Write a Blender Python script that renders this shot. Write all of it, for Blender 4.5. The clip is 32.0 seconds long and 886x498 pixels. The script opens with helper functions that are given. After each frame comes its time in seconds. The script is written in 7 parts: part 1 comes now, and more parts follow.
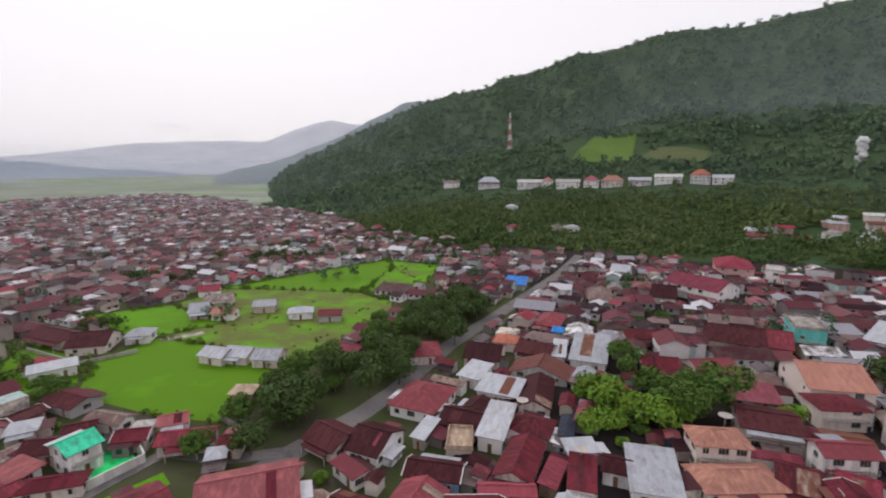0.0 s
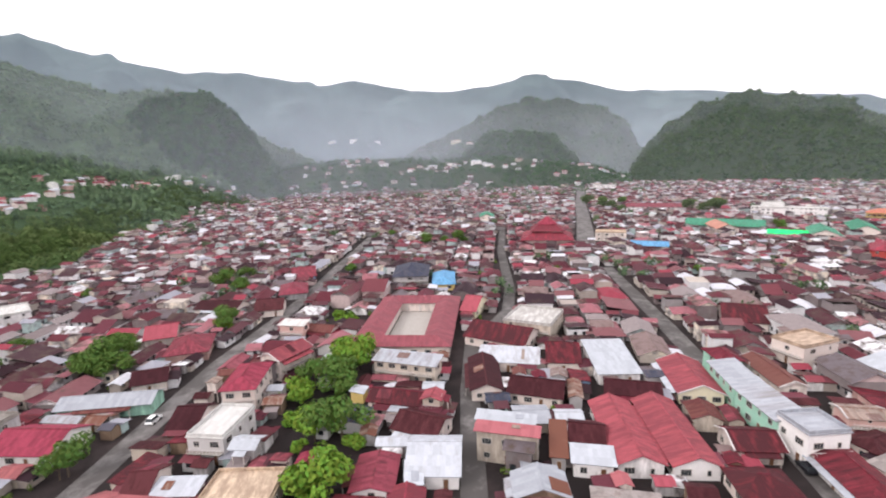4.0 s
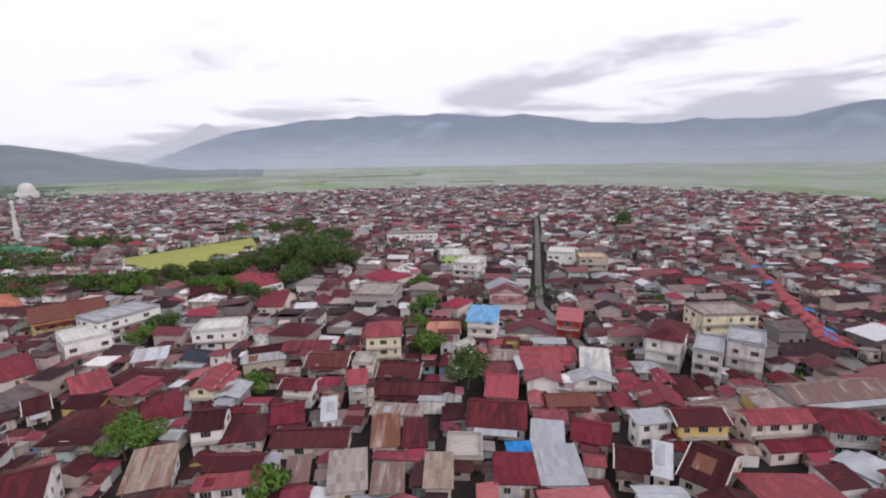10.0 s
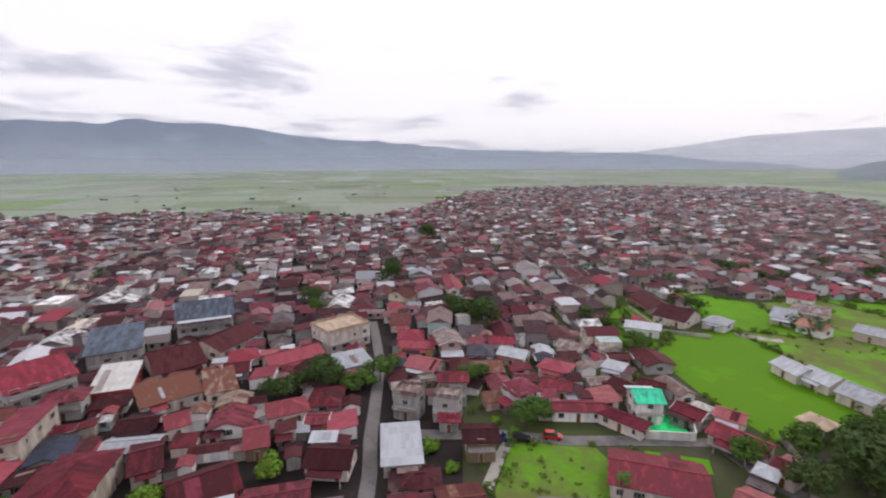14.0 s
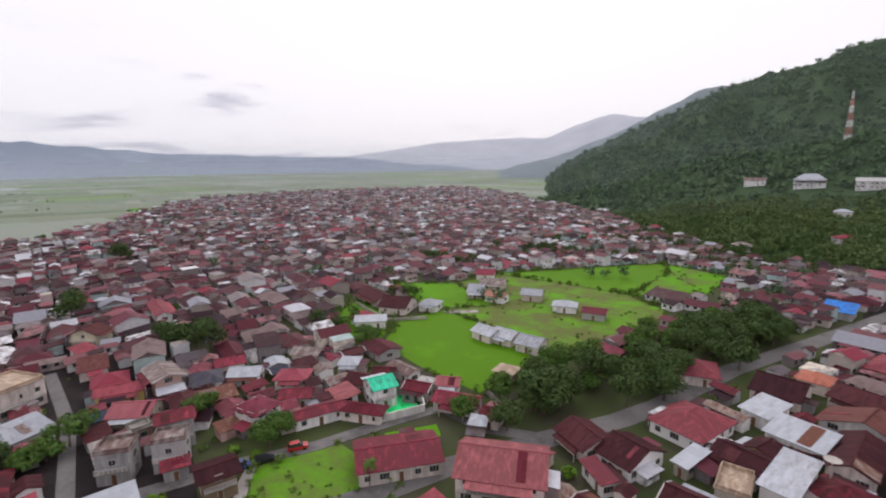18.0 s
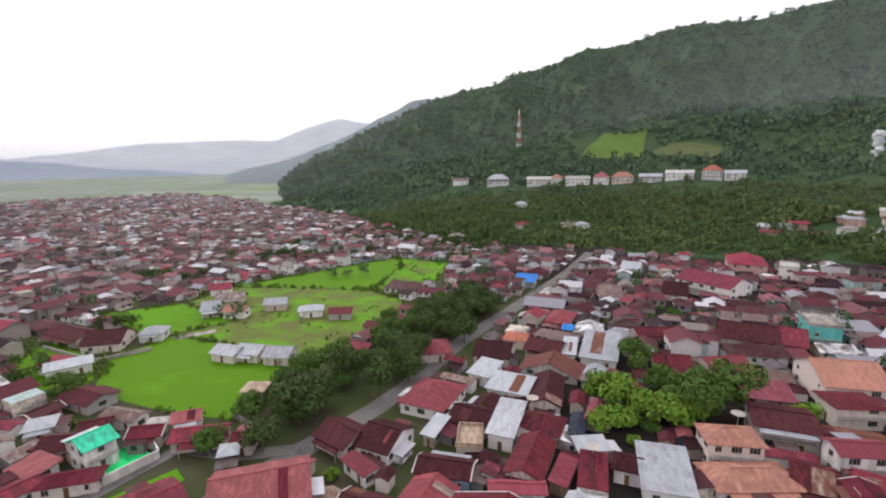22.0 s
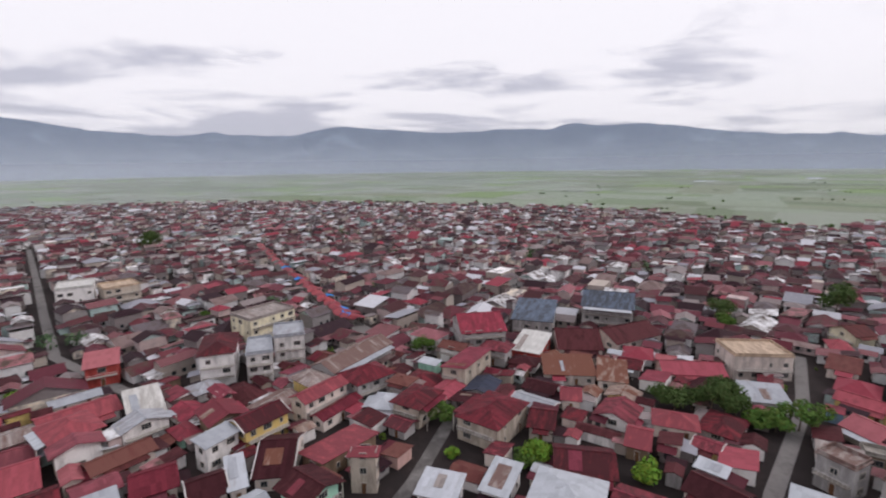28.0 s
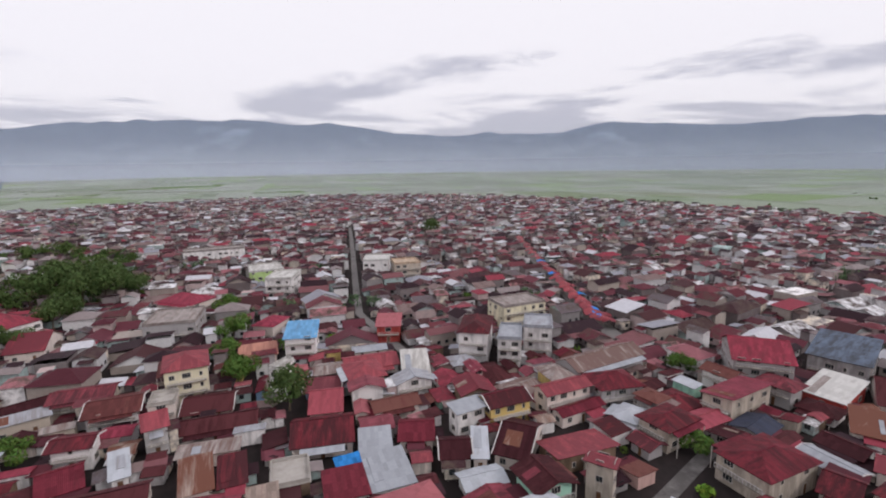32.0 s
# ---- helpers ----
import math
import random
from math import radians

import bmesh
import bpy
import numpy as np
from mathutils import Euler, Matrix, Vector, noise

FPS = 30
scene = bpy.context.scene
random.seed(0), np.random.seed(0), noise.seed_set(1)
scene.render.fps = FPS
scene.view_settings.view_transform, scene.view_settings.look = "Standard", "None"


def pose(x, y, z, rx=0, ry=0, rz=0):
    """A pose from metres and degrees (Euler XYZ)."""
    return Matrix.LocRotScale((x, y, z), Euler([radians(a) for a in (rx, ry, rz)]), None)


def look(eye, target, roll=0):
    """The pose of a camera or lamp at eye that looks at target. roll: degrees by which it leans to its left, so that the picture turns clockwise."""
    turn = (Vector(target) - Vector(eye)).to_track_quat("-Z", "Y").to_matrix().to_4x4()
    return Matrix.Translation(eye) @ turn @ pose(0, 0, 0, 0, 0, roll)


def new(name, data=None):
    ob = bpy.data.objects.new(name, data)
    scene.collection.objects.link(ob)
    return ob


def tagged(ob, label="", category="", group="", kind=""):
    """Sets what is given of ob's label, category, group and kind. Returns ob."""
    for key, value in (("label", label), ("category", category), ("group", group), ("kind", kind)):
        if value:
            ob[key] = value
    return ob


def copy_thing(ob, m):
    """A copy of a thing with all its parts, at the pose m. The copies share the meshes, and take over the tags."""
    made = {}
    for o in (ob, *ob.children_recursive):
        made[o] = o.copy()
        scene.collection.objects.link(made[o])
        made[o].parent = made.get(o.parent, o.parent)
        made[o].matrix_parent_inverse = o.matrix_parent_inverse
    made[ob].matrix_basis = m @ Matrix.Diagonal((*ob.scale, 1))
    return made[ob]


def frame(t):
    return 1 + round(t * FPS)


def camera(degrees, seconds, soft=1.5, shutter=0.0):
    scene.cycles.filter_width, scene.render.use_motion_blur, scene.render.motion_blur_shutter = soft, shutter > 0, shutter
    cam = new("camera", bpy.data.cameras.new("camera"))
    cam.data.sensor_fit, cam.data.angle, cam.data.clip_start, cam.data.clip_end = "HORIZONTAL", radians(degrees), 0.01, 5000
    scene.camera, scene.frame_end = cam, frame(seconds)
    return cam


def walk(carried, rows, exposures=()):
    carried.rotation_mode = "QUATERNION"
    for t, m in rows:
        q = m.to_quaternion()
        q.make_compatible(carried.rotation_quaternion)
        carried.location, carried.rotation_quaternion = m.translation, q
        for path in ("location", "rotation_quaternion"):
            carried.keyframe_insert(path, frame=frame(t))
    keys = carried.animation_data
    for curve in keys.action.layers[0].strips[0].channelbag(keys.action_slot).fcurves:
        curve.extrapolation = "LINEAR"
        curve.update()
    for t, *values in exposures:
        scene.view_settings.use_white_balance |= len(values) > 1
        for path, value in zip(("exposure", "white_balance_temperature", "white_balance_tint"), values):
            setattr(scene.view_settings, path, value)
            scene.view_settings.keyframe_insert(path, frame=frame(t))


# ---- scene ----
# The drone hovers over the town and turns on the spot.
cam = camera(85.0, 32.0, soft=2.0, shutter=0.25)
EYE = 60.0
# seconds, yaw, pitch, lean to the right
ROWS = [
    (0.0, 0.00, -9.95, 0.41),
    (0.5, -6.41, -9.92, 0.44),
    (1.0, -14.14, -9.86, 0.66),
    (1.5, -27.25, -9.81, 0.98),
    (2.0, -42.60, -9.82, 0.94),
    (2.5, -58.15, -9.93, 0.88),
    (3.0, -73.65, -10.00, 1.15),
    (3.5, -88.89, -10.18, 1.69),
    (5.5, -116.30, -10.59, 1.32),
    (6.0, -129.74, -10.65, 1.30),
    (6.5, -145.18, -10.75, 1.24),
    (7.0, -155.56, -10.81, 1.17),
    (7.5, -159.24, -10.81, 1.21),
    (8.0, -162.65, -10.83, 1.21),
    (8.5, -172.82, -10.77, 0.99),
    (9.0, -187.14, -10.73, 0.94),
    (9.5, -194.57, -10.75, 1.05),
    (10.0, -197.43, -10.76, 1.04),
    (10.5, -198.92, -10.71, 1.10),
    (11.0, -205.72, -10.79, 1.05),
    (11.5, -218.67, -10.85, 1.07),
    (12.0, -234.00, -10.85, 0.79),
    (12.5, -250.10, -10.79, 0.65),
    (13.0, -266.17, -10.63, 0.29),
    (13.5, -282.23, -10.57, 0.28),
    (14.0, -296.05, -10.40, 0.31),
    (14.5, -301.45, -10.38, 0.33),
    (16.5, -305.86, -10.39, 0.21),
    (17.0, -309.00, -10.38, 0.26),
    (17.5, -319.47, -10.31, 0.56),
    (18.0, -328.38, -10.18, 0.73),
    (18.5, -331.66, -10.18, 0.76),
    (19.0, -333.13, -10.17, 0.83),
    (19.5, -333.96, -10.17, 0.89),
    (20.0, -334.51, -10.18, 0.90),
    (20.5, -334.85, -10.19, 0.89),
    (21.0, -339.68, -10.19, 0.90),
    (21.5, -351.33, -10.23, 0.83),
    (22.0, -358.88, -10.20, 0.87),
    (22.5, -361.75, -10.20, 0.93),
    (23.0, -360.65, -10.21, 0.99),
    (23.5, -349.67, -10.21, 1.11),
    (24.0, -334.12, -10.09, 1.05),
    (24.5, -319.13, -10.07, 0.81),
    (25.0, -303.19, -10.08, 0.69),
    (25.5, -289.06, -10.13, 0.66),
    (27.5, -261.56, -10.08, 1.09),
    (28.0, -249.48, -10.07, 0.82),
    (28.5, -245.58, -10.07, 0.80),
    (29.0, -244.30, -10.08, 0.81),
    (29.5, -243.62, -10.06, 0.80),
    (30.0, -239.74, -10.07, 0.80),
    (30.5, -227.90, -10.02, 0.72),
    (31.0, -222.10, -10.07, 0.81),
    (31.5, -220.10, -10.01, 0.63),
    (32.0, -219.42, -10.02, 0.86),
]
walk(cam, [(t, pose(0, 0, EYE, 90 + pitch, 0, yaw) @ pose(0, 0, 0, 0, 0, -lean)) for t, yaw, pitch, lean in ROWS],
     [(0.0, -0.08, 6450, 16), (1.0, 0.28, 6450, 16), (2.0, 0.72, 6500, 15), (3.0, 0.82, 6500, 15), (6.0, 0.46, 6450, 17), (9.0, 0.07, 6350, 17), (13.0, 0.07, 6350, 17), (17.0, 0.02, 6350, 17),
      (19.0, -0.03, 6350, 17), (21.0, 0.1, 6400, 16), (23.0, 0.30, 6450, 15), (24.0, 0.28, 6450, 15), (25.0, 0.1, 6400, 16), (28.0, -0.06, 6350, 16), (32.0, -0.10, 6350, 16)])

# ---- world and sun ----
SUN_EL, SUN_AZ = 38.0, 25.0      # degrees; azimuth counted like the yaw


def build_world():
    world = bpy.data.worlds.new("overcast_sky")
    scene.world = world
    world.use_nodes = True
    nt = world.node_tree
    nt.nodes.clear()
    N, L = nt.nodes.new, nt.links.new
    out, bg = N("ShaderNodeOutputWorld"), N("ShaderNodeBackground")
    sky = N("ShaderNodeTexSky")
    sky.sky_type, sky.sun_disc = "NISHITA", False
    sky.sun_elevation, sky.sun_rotation = radians(SUN_EL), radians(-SUN_AZ)
    sky.dust_density = 4.0
    dim = N("ShaderNodeMix")
    dim.data_type, dim.blend_type = "RGBA", "MULTIPLY"
    dim.inputs["Factor"].default_value = 1.0
    L(sky.outputs[0], dim.inputs[6])
    dim.inputs[7].default_value = (0.1, 0.1, 0.1, 1)
    tc, sep = N("ShaderNodeTexCoord"), N("ShaderNodeSeparateXYZ")
    L(tc.outputs["Generated"], sep.inputs[0])

    def calc(op, a, b=None, c=None, clamp=False):
        n = N("ShaderNodeMath")
        n.operation, n.use_clamp = op, clamp
        for i, v in enumerate((a, b, c)):
            if v is None:
                continue
            if isinstance(v, (int, float)):
                n.inputs[i].default_value = v
            else:
                L(v, n.inputs[i])
        return n.outputs[0]
    x, y, z = sep.outputs
    lift = calc("ADD", calc("MAXIMUM", z, 0.0), 0.10)
    comb = N("ShaderNodeCombineXYZ")
    L(calc("DIVIDE", x, lift), comb.inputs[0])
    L(calc("DIVIDE", y, lift), comb.inputs[1])
    big = N("ShaderNodeTexNoise")
    big.inputs["Scale"].default_value, big.inputs["Detail"].default_value = 0.62, 6.0
    big.inputs["Roughness"].default_value = 0.62
    big.inputs["Distortion"].default_value = 0.4
    L(comb.outputs[0], big.inputs["Vector"])
    # broken grey cloud lies over the far side of the valley, the hill side is a plain white veil
    side = calc("MULTIPLY_ADD", x, -0.10, calc("MULTIPLY_ADD", y, -0.10, 0.0))
    low = calc("MULTIPLY", calc("SUBTRACT", 0.25, z), 0.60)
    dens = calc("ADD", calc("ADD", big.outputs["Fac"], side), low)
    ramp = N("ShaderNodeMapRange")
    ramp.inputs["From Min"].default_value, ramp.inputs["From Max"].default_value = 0.66, 0.82
    ramp.interpolation_type = "SMOOTHSTEP"
    L(dens, ramp.inputs["Value"])
    cloud = N("ShaderNodeMix")
    cloud.data_type = "RGBA"
    cloud.inputs[6].default_value = (1.03, 1.02, 1.03, 1)
    cloud.inputs[7].default_value = (0.61, 0.62, 0.69, 1)
    L(ramp.outputs[0], cloud.inputs["Factor"])
    mix = N("ShaderNodeMix")
    mix.data_type = "RGBA"
    mix.inputs["Factor"].default_value = 0.93
    L(dim.outputs[2], mix.inputs[6])
    L(cloud.outputs[2], mix.inputs[7])
    L(mix.outputs[2], bg.inputs["Color"])
    bg.inputs["Strength"].default_value = 1.0
    L(bg.outputs[0], out.inputs[0])


build_world()
sun = new("sun", bpy.data.lights.new("sun", "SUN"))
sun.data.energy, sun.data.angle, sun.data.color = 0.9, radians(14), (1.0, 0.96, 0.90)
_a, _e = radians(SUN_AZ), radians(SUN_EL)
sun.matrix_world = look(Vector((-math.sin(_a) * math.cos(_e), math.cos(_a) * math.cos(_e), math.sin(_e))) * 900, (0, 0, 0))


# ---- materials ----
def material(name, colour, rough=0.7, vary=0.25, grain=3.0, stain=None, stain_amount=0.3, stain_scale=0.25, bump=0.15, metal=0.0,
             sheet=0.0, by_island=False, hue=0.0, streak=False, spec=0.06):
    """A surface with grain and stains. sheet: width in metres of the metal sheets of a roof, told apart along the UV map."""
    m = bpy.data.materials.new(name)
    m.use_nodes = True
    nt = m.node_tree
    N, L = nt.nodes.new, nt.links.new
    b = nt.nodes["Principled BSDF"]
    b.inputs["Roughness"].default_value, b.inputs["Metallic"].default_value = rough, metal
    b.inputs["Specular IOR Level"].default_value = spec
    geo, tc = N("ShaderNodeNewGeometry"), N("ShaderNodeTexCoord")
    place = geo.outputs["Position"]

    def noise_of(scale, detail=4.0, vec=None, rough_=0.6):
        n = N("ShaderNodeTexNoise")
        n.inputs["Scale"].default_value, n.inputs["Detail"].default_value, n.inputs["Roughness"].default_value = scale, detail, rough_
        L(vec or place, n.inputs["Vector"])
        return n.outputs["Fac"]

    def calc(op, a, c, d=None):
        n = N("ShaderNodeMath")
        n.operation = op
        for i, v in enumerate((a, c, d)):
            if v is None:
                continue
            if isinstance(v, (int, float)):
                n.inputs[i].default_value = v
            else:
                L(v, n.inputs[i])
        return n.outputs[0]
    rnd = geo.outputs["Random Per Island"]
    if not by_island:
        info = N("ShaderNodeObjectInfo")
        rnd = info.outputs["Random"]
    fine = noise_of(grain)
    value = calc("MULTIPLY_ADD", calc("SUBTRACT", fine, 0.5), vary * 1.6, 1.0)
    value = calc("ADD", value, calc("MULTIPLY", calc("SUBTRACT", rnd, 0.5), vary))
    height = fine
    if sheet:
        sep = N("ShaderNodeSeparateXYZ")
        L(tc.outputs["UV"], sep.inputs[0])
        white = N("ShaderNodeTexWhiteNoise")
        comb = N("ShaderNodeCombineXYZ")
        L(calc("FLOOR", calc("DIVIDE", sep.outputs[0], sheet), 0.0), comb.inputs[0])
        L(calc("FLOOR", calc("DIVIDE", sep.outputs[1], sheet * 2.6), 0.0), comb.inputs[1])
        L(rnd, comb.inputs[2])
        L(comb.outputs[0], white.inputs["Vector"])
        value = calc("ADD", value, calc("MULTIPLY", calc("SUBTRACT", white.outputs["Value"], 0.5), vary * 1.1))
        wave = calc("SINE", calc("MULTIPLY", sep.outputs[0], 2 * math.pi / 0.28), 0.0)
        height = calc("MULTIPLY_ADD", wave, 0.5, fine)
    mul = N("ShaderNodeMix")
    mul.data_type, mul.blend_type = "RGBA", "MULTIPLY"
    mul.inputs["Factor"].default_value = 1.0
    mul.inputs[6].default_value = (*colour, 1)
    L(value, mul.inputs[7])
    col = mul.outputs[2]
    if hue:
        hs = N("ShaderNodeHueSaturation")
        L(calc("MULTIPLY_ADD", calc("SUBTRACT", rnd, 0.5), hue, 0.5), hs.inputs["Hue"])
        L(col, hs.inputs["Color"])
        col = hs.outputs[0]
    if stain:
        vec = place
        if streak:
            sc = N("ShaderNodeVectorMath")
            sc.operation = "MULTIPLY"
            sc.inputs[1].default_value = (1, 1, 0.22)
            L(place, sc.inputs[0])
            vec = sc.outputs[0]
        if sheet:
            sc = N("ShaderNodeVectorMath")
            sc.operation = "MULTIPLY"
            sc.inputs[1].default_value = (1.6, 0.45, 1)
            L(tc.outputs["UV"], sc.inputs[0])
            ad = N("ShaderNodeVectorMath")
            ad.operation = "MULTIPLY_ADD"
            ad.inputs[1].default_value = (0.35, 0.35, 0.35)
            L(place, ad.inputs[0])
            L(sc.outputs[0], ad.inputs[2])
            vec = ad.outputs[0]
        n = noise_of(stain_scale, 6.0, vec, 0.7)
        thr = calc("SUBTRACT", 1.0 - stain_amount, calc("MULTIPLY", calc("SUBTRACT", rnd, 0.5), 0.35))
        rng = N("ShaderNodeMapRange")
        L(n, rng.inputs["Value"])
        L(calc("SUBTRACT", thr, 0.17), rng.inputs["From Min"])
        L(calc("ADD", thr, 0.02), rng.inputs["From Max"])
        mx = N("ShaderNodeMix")
        mx.data_type = "RGBA"
        L(rng.outputs[0], mx.inputs["Factor"])
        L(col, mx.inputs[6])
        mx.inputs[7].default_value = (*stain, 1)
        col = mx.outputs[2]
    L(col, b.inputs["Base Color"])
    if bump:
        bp = N("ShaderNodeBump")
        bp.inputs["Strength"].default_value, bp.inputs["Distance"].default_value = bump, 0.06
        L(height, bp.inputs["Height"])
        L(bp.outputs[0], b.inputs["Normal"])
    return m


DIRT = (0.085, 0.06, 0.05)
ROOF = {}
for _n, _c, _s, _k in (
        ("maroon", (0.150, 0.024, 0.034), (0.062, 0.018, 0.022), 0.40),
        ("plum", (0.215, 0.046, 0.064), (0.088, 0.027, 0.033), 0.36),
        ("brown", (0.048, 0.013, 0.016), (0.088, 0.026, 0.030), 0.34),
        ("umber", (0.112, 0.036, 0.034), (0.150, 0.062, 0.052), 0.36),
        ("red", (0.325, 0.074, 0.090), (0.20, 0.050, 0.062), 0.40),
        ("rose", (0.235, 0.066, 0.084), (0.160, 0.048, 0.060), 0.36),
        ("crimson", (0.275, 0.044, 0.066), (0.150, 0.034, 0.045), 0.40),
        ("pink", (0.360, 0.115, 0.125), (0.240, 0.080, 0.085), 0.34),
        ("salmon", (0.44, 0.21, 0.16), (0.30, 0.14, 0.11), 0.34),
        ("orange", (0.46, 0.17, 0.11), (0.32, 0.11, 0.08), 0.32),
        ("zinc", (0.33, 0.345, 0.38), (0.24, 0.225, 0.23), 0.24),
        ("silver", (0.42, 0.44, 0.48), (0.32, 0.31, 0.32), 0.22),
        ("rust", (0.315, 0.247, 0.210), (0.154, 0.064, 0.045), 0.50),
        ("weathered", (0.315, 0.277, 0.262), (0.165, 0.105, 0.094), 0.40),
        ("slate", (0.041, 0.047, 0.072), (0.090, 0.081, 0.095), 0.32),
        ("steel", (0.104, 0.131, 0.180), (0.063, 0.068, 0.081), 0.32),
        ("blue", (0.13, 0.31, 0.52), (0.15, 0.24, 0.36), 0.26),
        ("cobalt", (0.03, 0.20, 0.56), (0.05, 0.13, 0.34), 0.25),
        ("green", (0.045, 0.55, 0.32), (0.05, 0.33, 0.21), 0.25),
        ("lime", (0.02, 0.70, 0.18), (0.03, 0.46, 0.13), 0.22),
        ("jade", (0.06, 0.23, 0.15), (0.08, 0.14, 0.10), 0.32),
        ("white", (0.56, 0.55, 0.53), (0.36, 0.34, 0.32), 0.36),
        ("tan", (0.476, 0.365, 0.272), (0.323, 0.238, 0.178), 0.34)):
    ROOF[_n] = material("roof_" + _n, _c, rough=0.5 if _n in ("zinc", "silver") else 0.62, vary=0.18 if _n in ("zinc", "silver", "white", "red", "pink", "salmon") else 0.34, grain=2.2, stain=_s, stain_amount=_k, stain_scale=0.5,
                        bump=0.3, metal=0.0, sheet=0.85, hue=0.012, spec=0.07)
WALL = {}
for _n, _c in (("cream", (0.72, 0.63, 0.58)), ("white", (0.82, 0.79, 0.78)), ("grey", (0.40, 0.38, 0.38)), ("beige", (0.52, 0.45, 0.38)), ("yellow", (0.66, 0.49, 0.19)),
               ("lemon", (0.76, 0.70, 0.52)), ("mint", (0.35, 0.60, 0.48)), ("teal", (0.12, 0.46, 0.43)), ("pink", (0.58, 0.38, 0.34)), ("blue", (0.25, 0.38, 0.55)),
               ("wood", (0.24, 0.17, 0.12)), ("lime", (0.46, 0.62, 0.26)), ("red", (0.45, 0.08, 0.07))):
    WALL[_n] = material("wall_" + _n, _c, rough=0.85, vary=0.16, grain=1.7, stain=tuple(v * 0.62 for v in _c), stain_amount=0.33, stain_scale=0.55, bump=0.12, streak=True)
M = {
    "glass": material("window_glass", (0.03, 0.035, 0.04), rough=0.12, vary=0.2, bump=0.0, spec=0.6),
    "frame": material("window_frame", (0.50, 0.46, 0.42), rough=0.6, vary=0.2),
    "white_trim": material("white_trim", (0.60, 0.57, 0.56), rough=0.6, vary=0.2, stain=(0.45, 0.42, 0.40), stain_amount=0.3, stain_scale=0.6),
    "door": material("door_wood", (0.16, 0.085, 0.05), rough=0.6, vary=0.3),
    "leaf": material("leaves", (0.082, 0.145, 0.032), rough=0.6, vary=0.3, grain=0.6, by_island=True, bump=0.0, hue=0.06, spec=0.05),
    "leaf_dark": material("dark_leaves", (0.064, 0.100, 0.032), rough=0.6, vary=0.3, grain=0.5, by_island=True, bump=0.0, hue=0.05, spec=0.05),
    "leaf_bright": material("bright_leaves", (0.130, 0.225, 0.030), rough=0.6, vary=0.3, grain=0.6, by_island=True, bump=0.0, hue=0.06, spec=0.05),
    "forest": material("forest_leaves", (0.070, 0.122, 0.070), rough=0.9, spec=0.05, vary=0.30, grain=0.018, by_island=True, bump=0.0, hue=0.03,
                       stain=(0.112, 0.172, 0.085), stain_amount=0.47, stain_scale=0.010),
    "slope": material("slope_leaves", (0.076, 0.135, 0.048), rough=0.9, spec=0.05, vary=0.32, grain=0.03, by_island=True, bump=0.0, hue=0.05,
                      stain=(0.125, 0.165, 0.062), stain_amount=0.46, stain_scale=0.012),
    "bark": material("bark", (0.13, 0.10, 0.075), rough=0.9, vary=0.4, bump=0.4),
    "asphalt": material("asphalt", (0.19, 0.178, 0.174), rough=0.85, vary=0.25, grain=0.9, stain=(0.095, 0.088, 0.085), stain_amount=0.42, stain_scale=0.12),
    "concrete": material("concrete", (0.42, 0.39, 0.36), rough=0.85, vary=0.25, grain=1.2, stain=(0.22, 0.20, 0.18), stain_amount=0.4, stain_scale=0.3),
    "paddy": material("young_rice", (0.104, 0.275, 0.008), rough=0.8, vary=0.30, grain=1.4, stain=(0.090, 0.21, 0.008), stain_amount=0.45, stain_scale=0.045, bump=0.6),
    "grass": material("rough_grass", (0.095, 0.255, 0.010), rough=0.85, vary=0.45, grain=0.9, stain=(0.13, 0.15, 0.045), stain_amount=0.30, stain_scale=0.07, bump=0.6),
    "pitch": material("dry_pitch", (0.34, 0.33, 0.10), rough=0.9, vary=0.2, grain=0.3, stain=(0.27, 0.29, 0.09), stain_amount=0.4, stain_scale=0.03),
    "earth": material("town_earth", (0.066, 0.054, 0.046), rough=0.95, vary=0.5, grain=0.35, stain=(0.062, 0.080, 0.030), stain_amount=0.42, stain_scale=0.05, bump=0.3),
    "earth_bare": material("bare_town_earth", (0.044, 0.034, 0.033), rough=0.95, vary=0.5, grain=0.35, stain=(0.028, 0.023, 0.023), stain_amount=0.42, stain_scale=0.05, bump=0.3),
    "floor": material("forest_floor", (0.030, 0.058, 0.026), rough=0.95, vary=0.5, grain=0.05, stain=(0.046, 0.078, 0.034), stain_amount=0.42, stain_scale=0.009, bump=0.0),
    # Paler and greyer than the near fields: distance haze put into the colour.
    "plain": material("hazed_valley_fields", (0.170, 0.220, 0.130), rough=0.8, vary=0.55, grain=0.012, stain=(0.215, 0.255, 0.195), stain_amount=0.45, stain_scale=0.004, bump=0.0),
    "terrace": material("terraced_slope", (0.075, 0.130, 0.032), rough=0.9, vary=0.35, grain=0.12, stain=(0.095, 0.110, 0.045), stain_amount=0.45, stain_scale=0.03),
    "meadow": material("hill_meadow", (0.092, 0.160, 0.030), rough=0.9, vary=0.3, grain=0.1, stain=(0.09, 0.15, 0.03), stain_amount=0.4, stain_scale=0.02),
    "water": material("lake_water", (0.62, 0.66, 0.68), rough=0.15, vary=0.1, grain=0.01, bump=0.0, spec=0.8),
}


# Haze before the far slopes is imitated by a bluish emission of their surface.
def haze_glow_material(name, colour, glow):
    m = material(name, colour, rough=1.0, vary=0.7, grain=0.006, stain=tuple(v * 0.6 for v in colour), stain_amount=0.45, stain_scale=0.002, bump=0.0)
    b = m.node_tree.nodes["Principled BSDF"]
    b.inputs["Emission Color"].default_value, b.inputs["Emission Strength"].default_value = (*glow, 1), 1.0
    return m


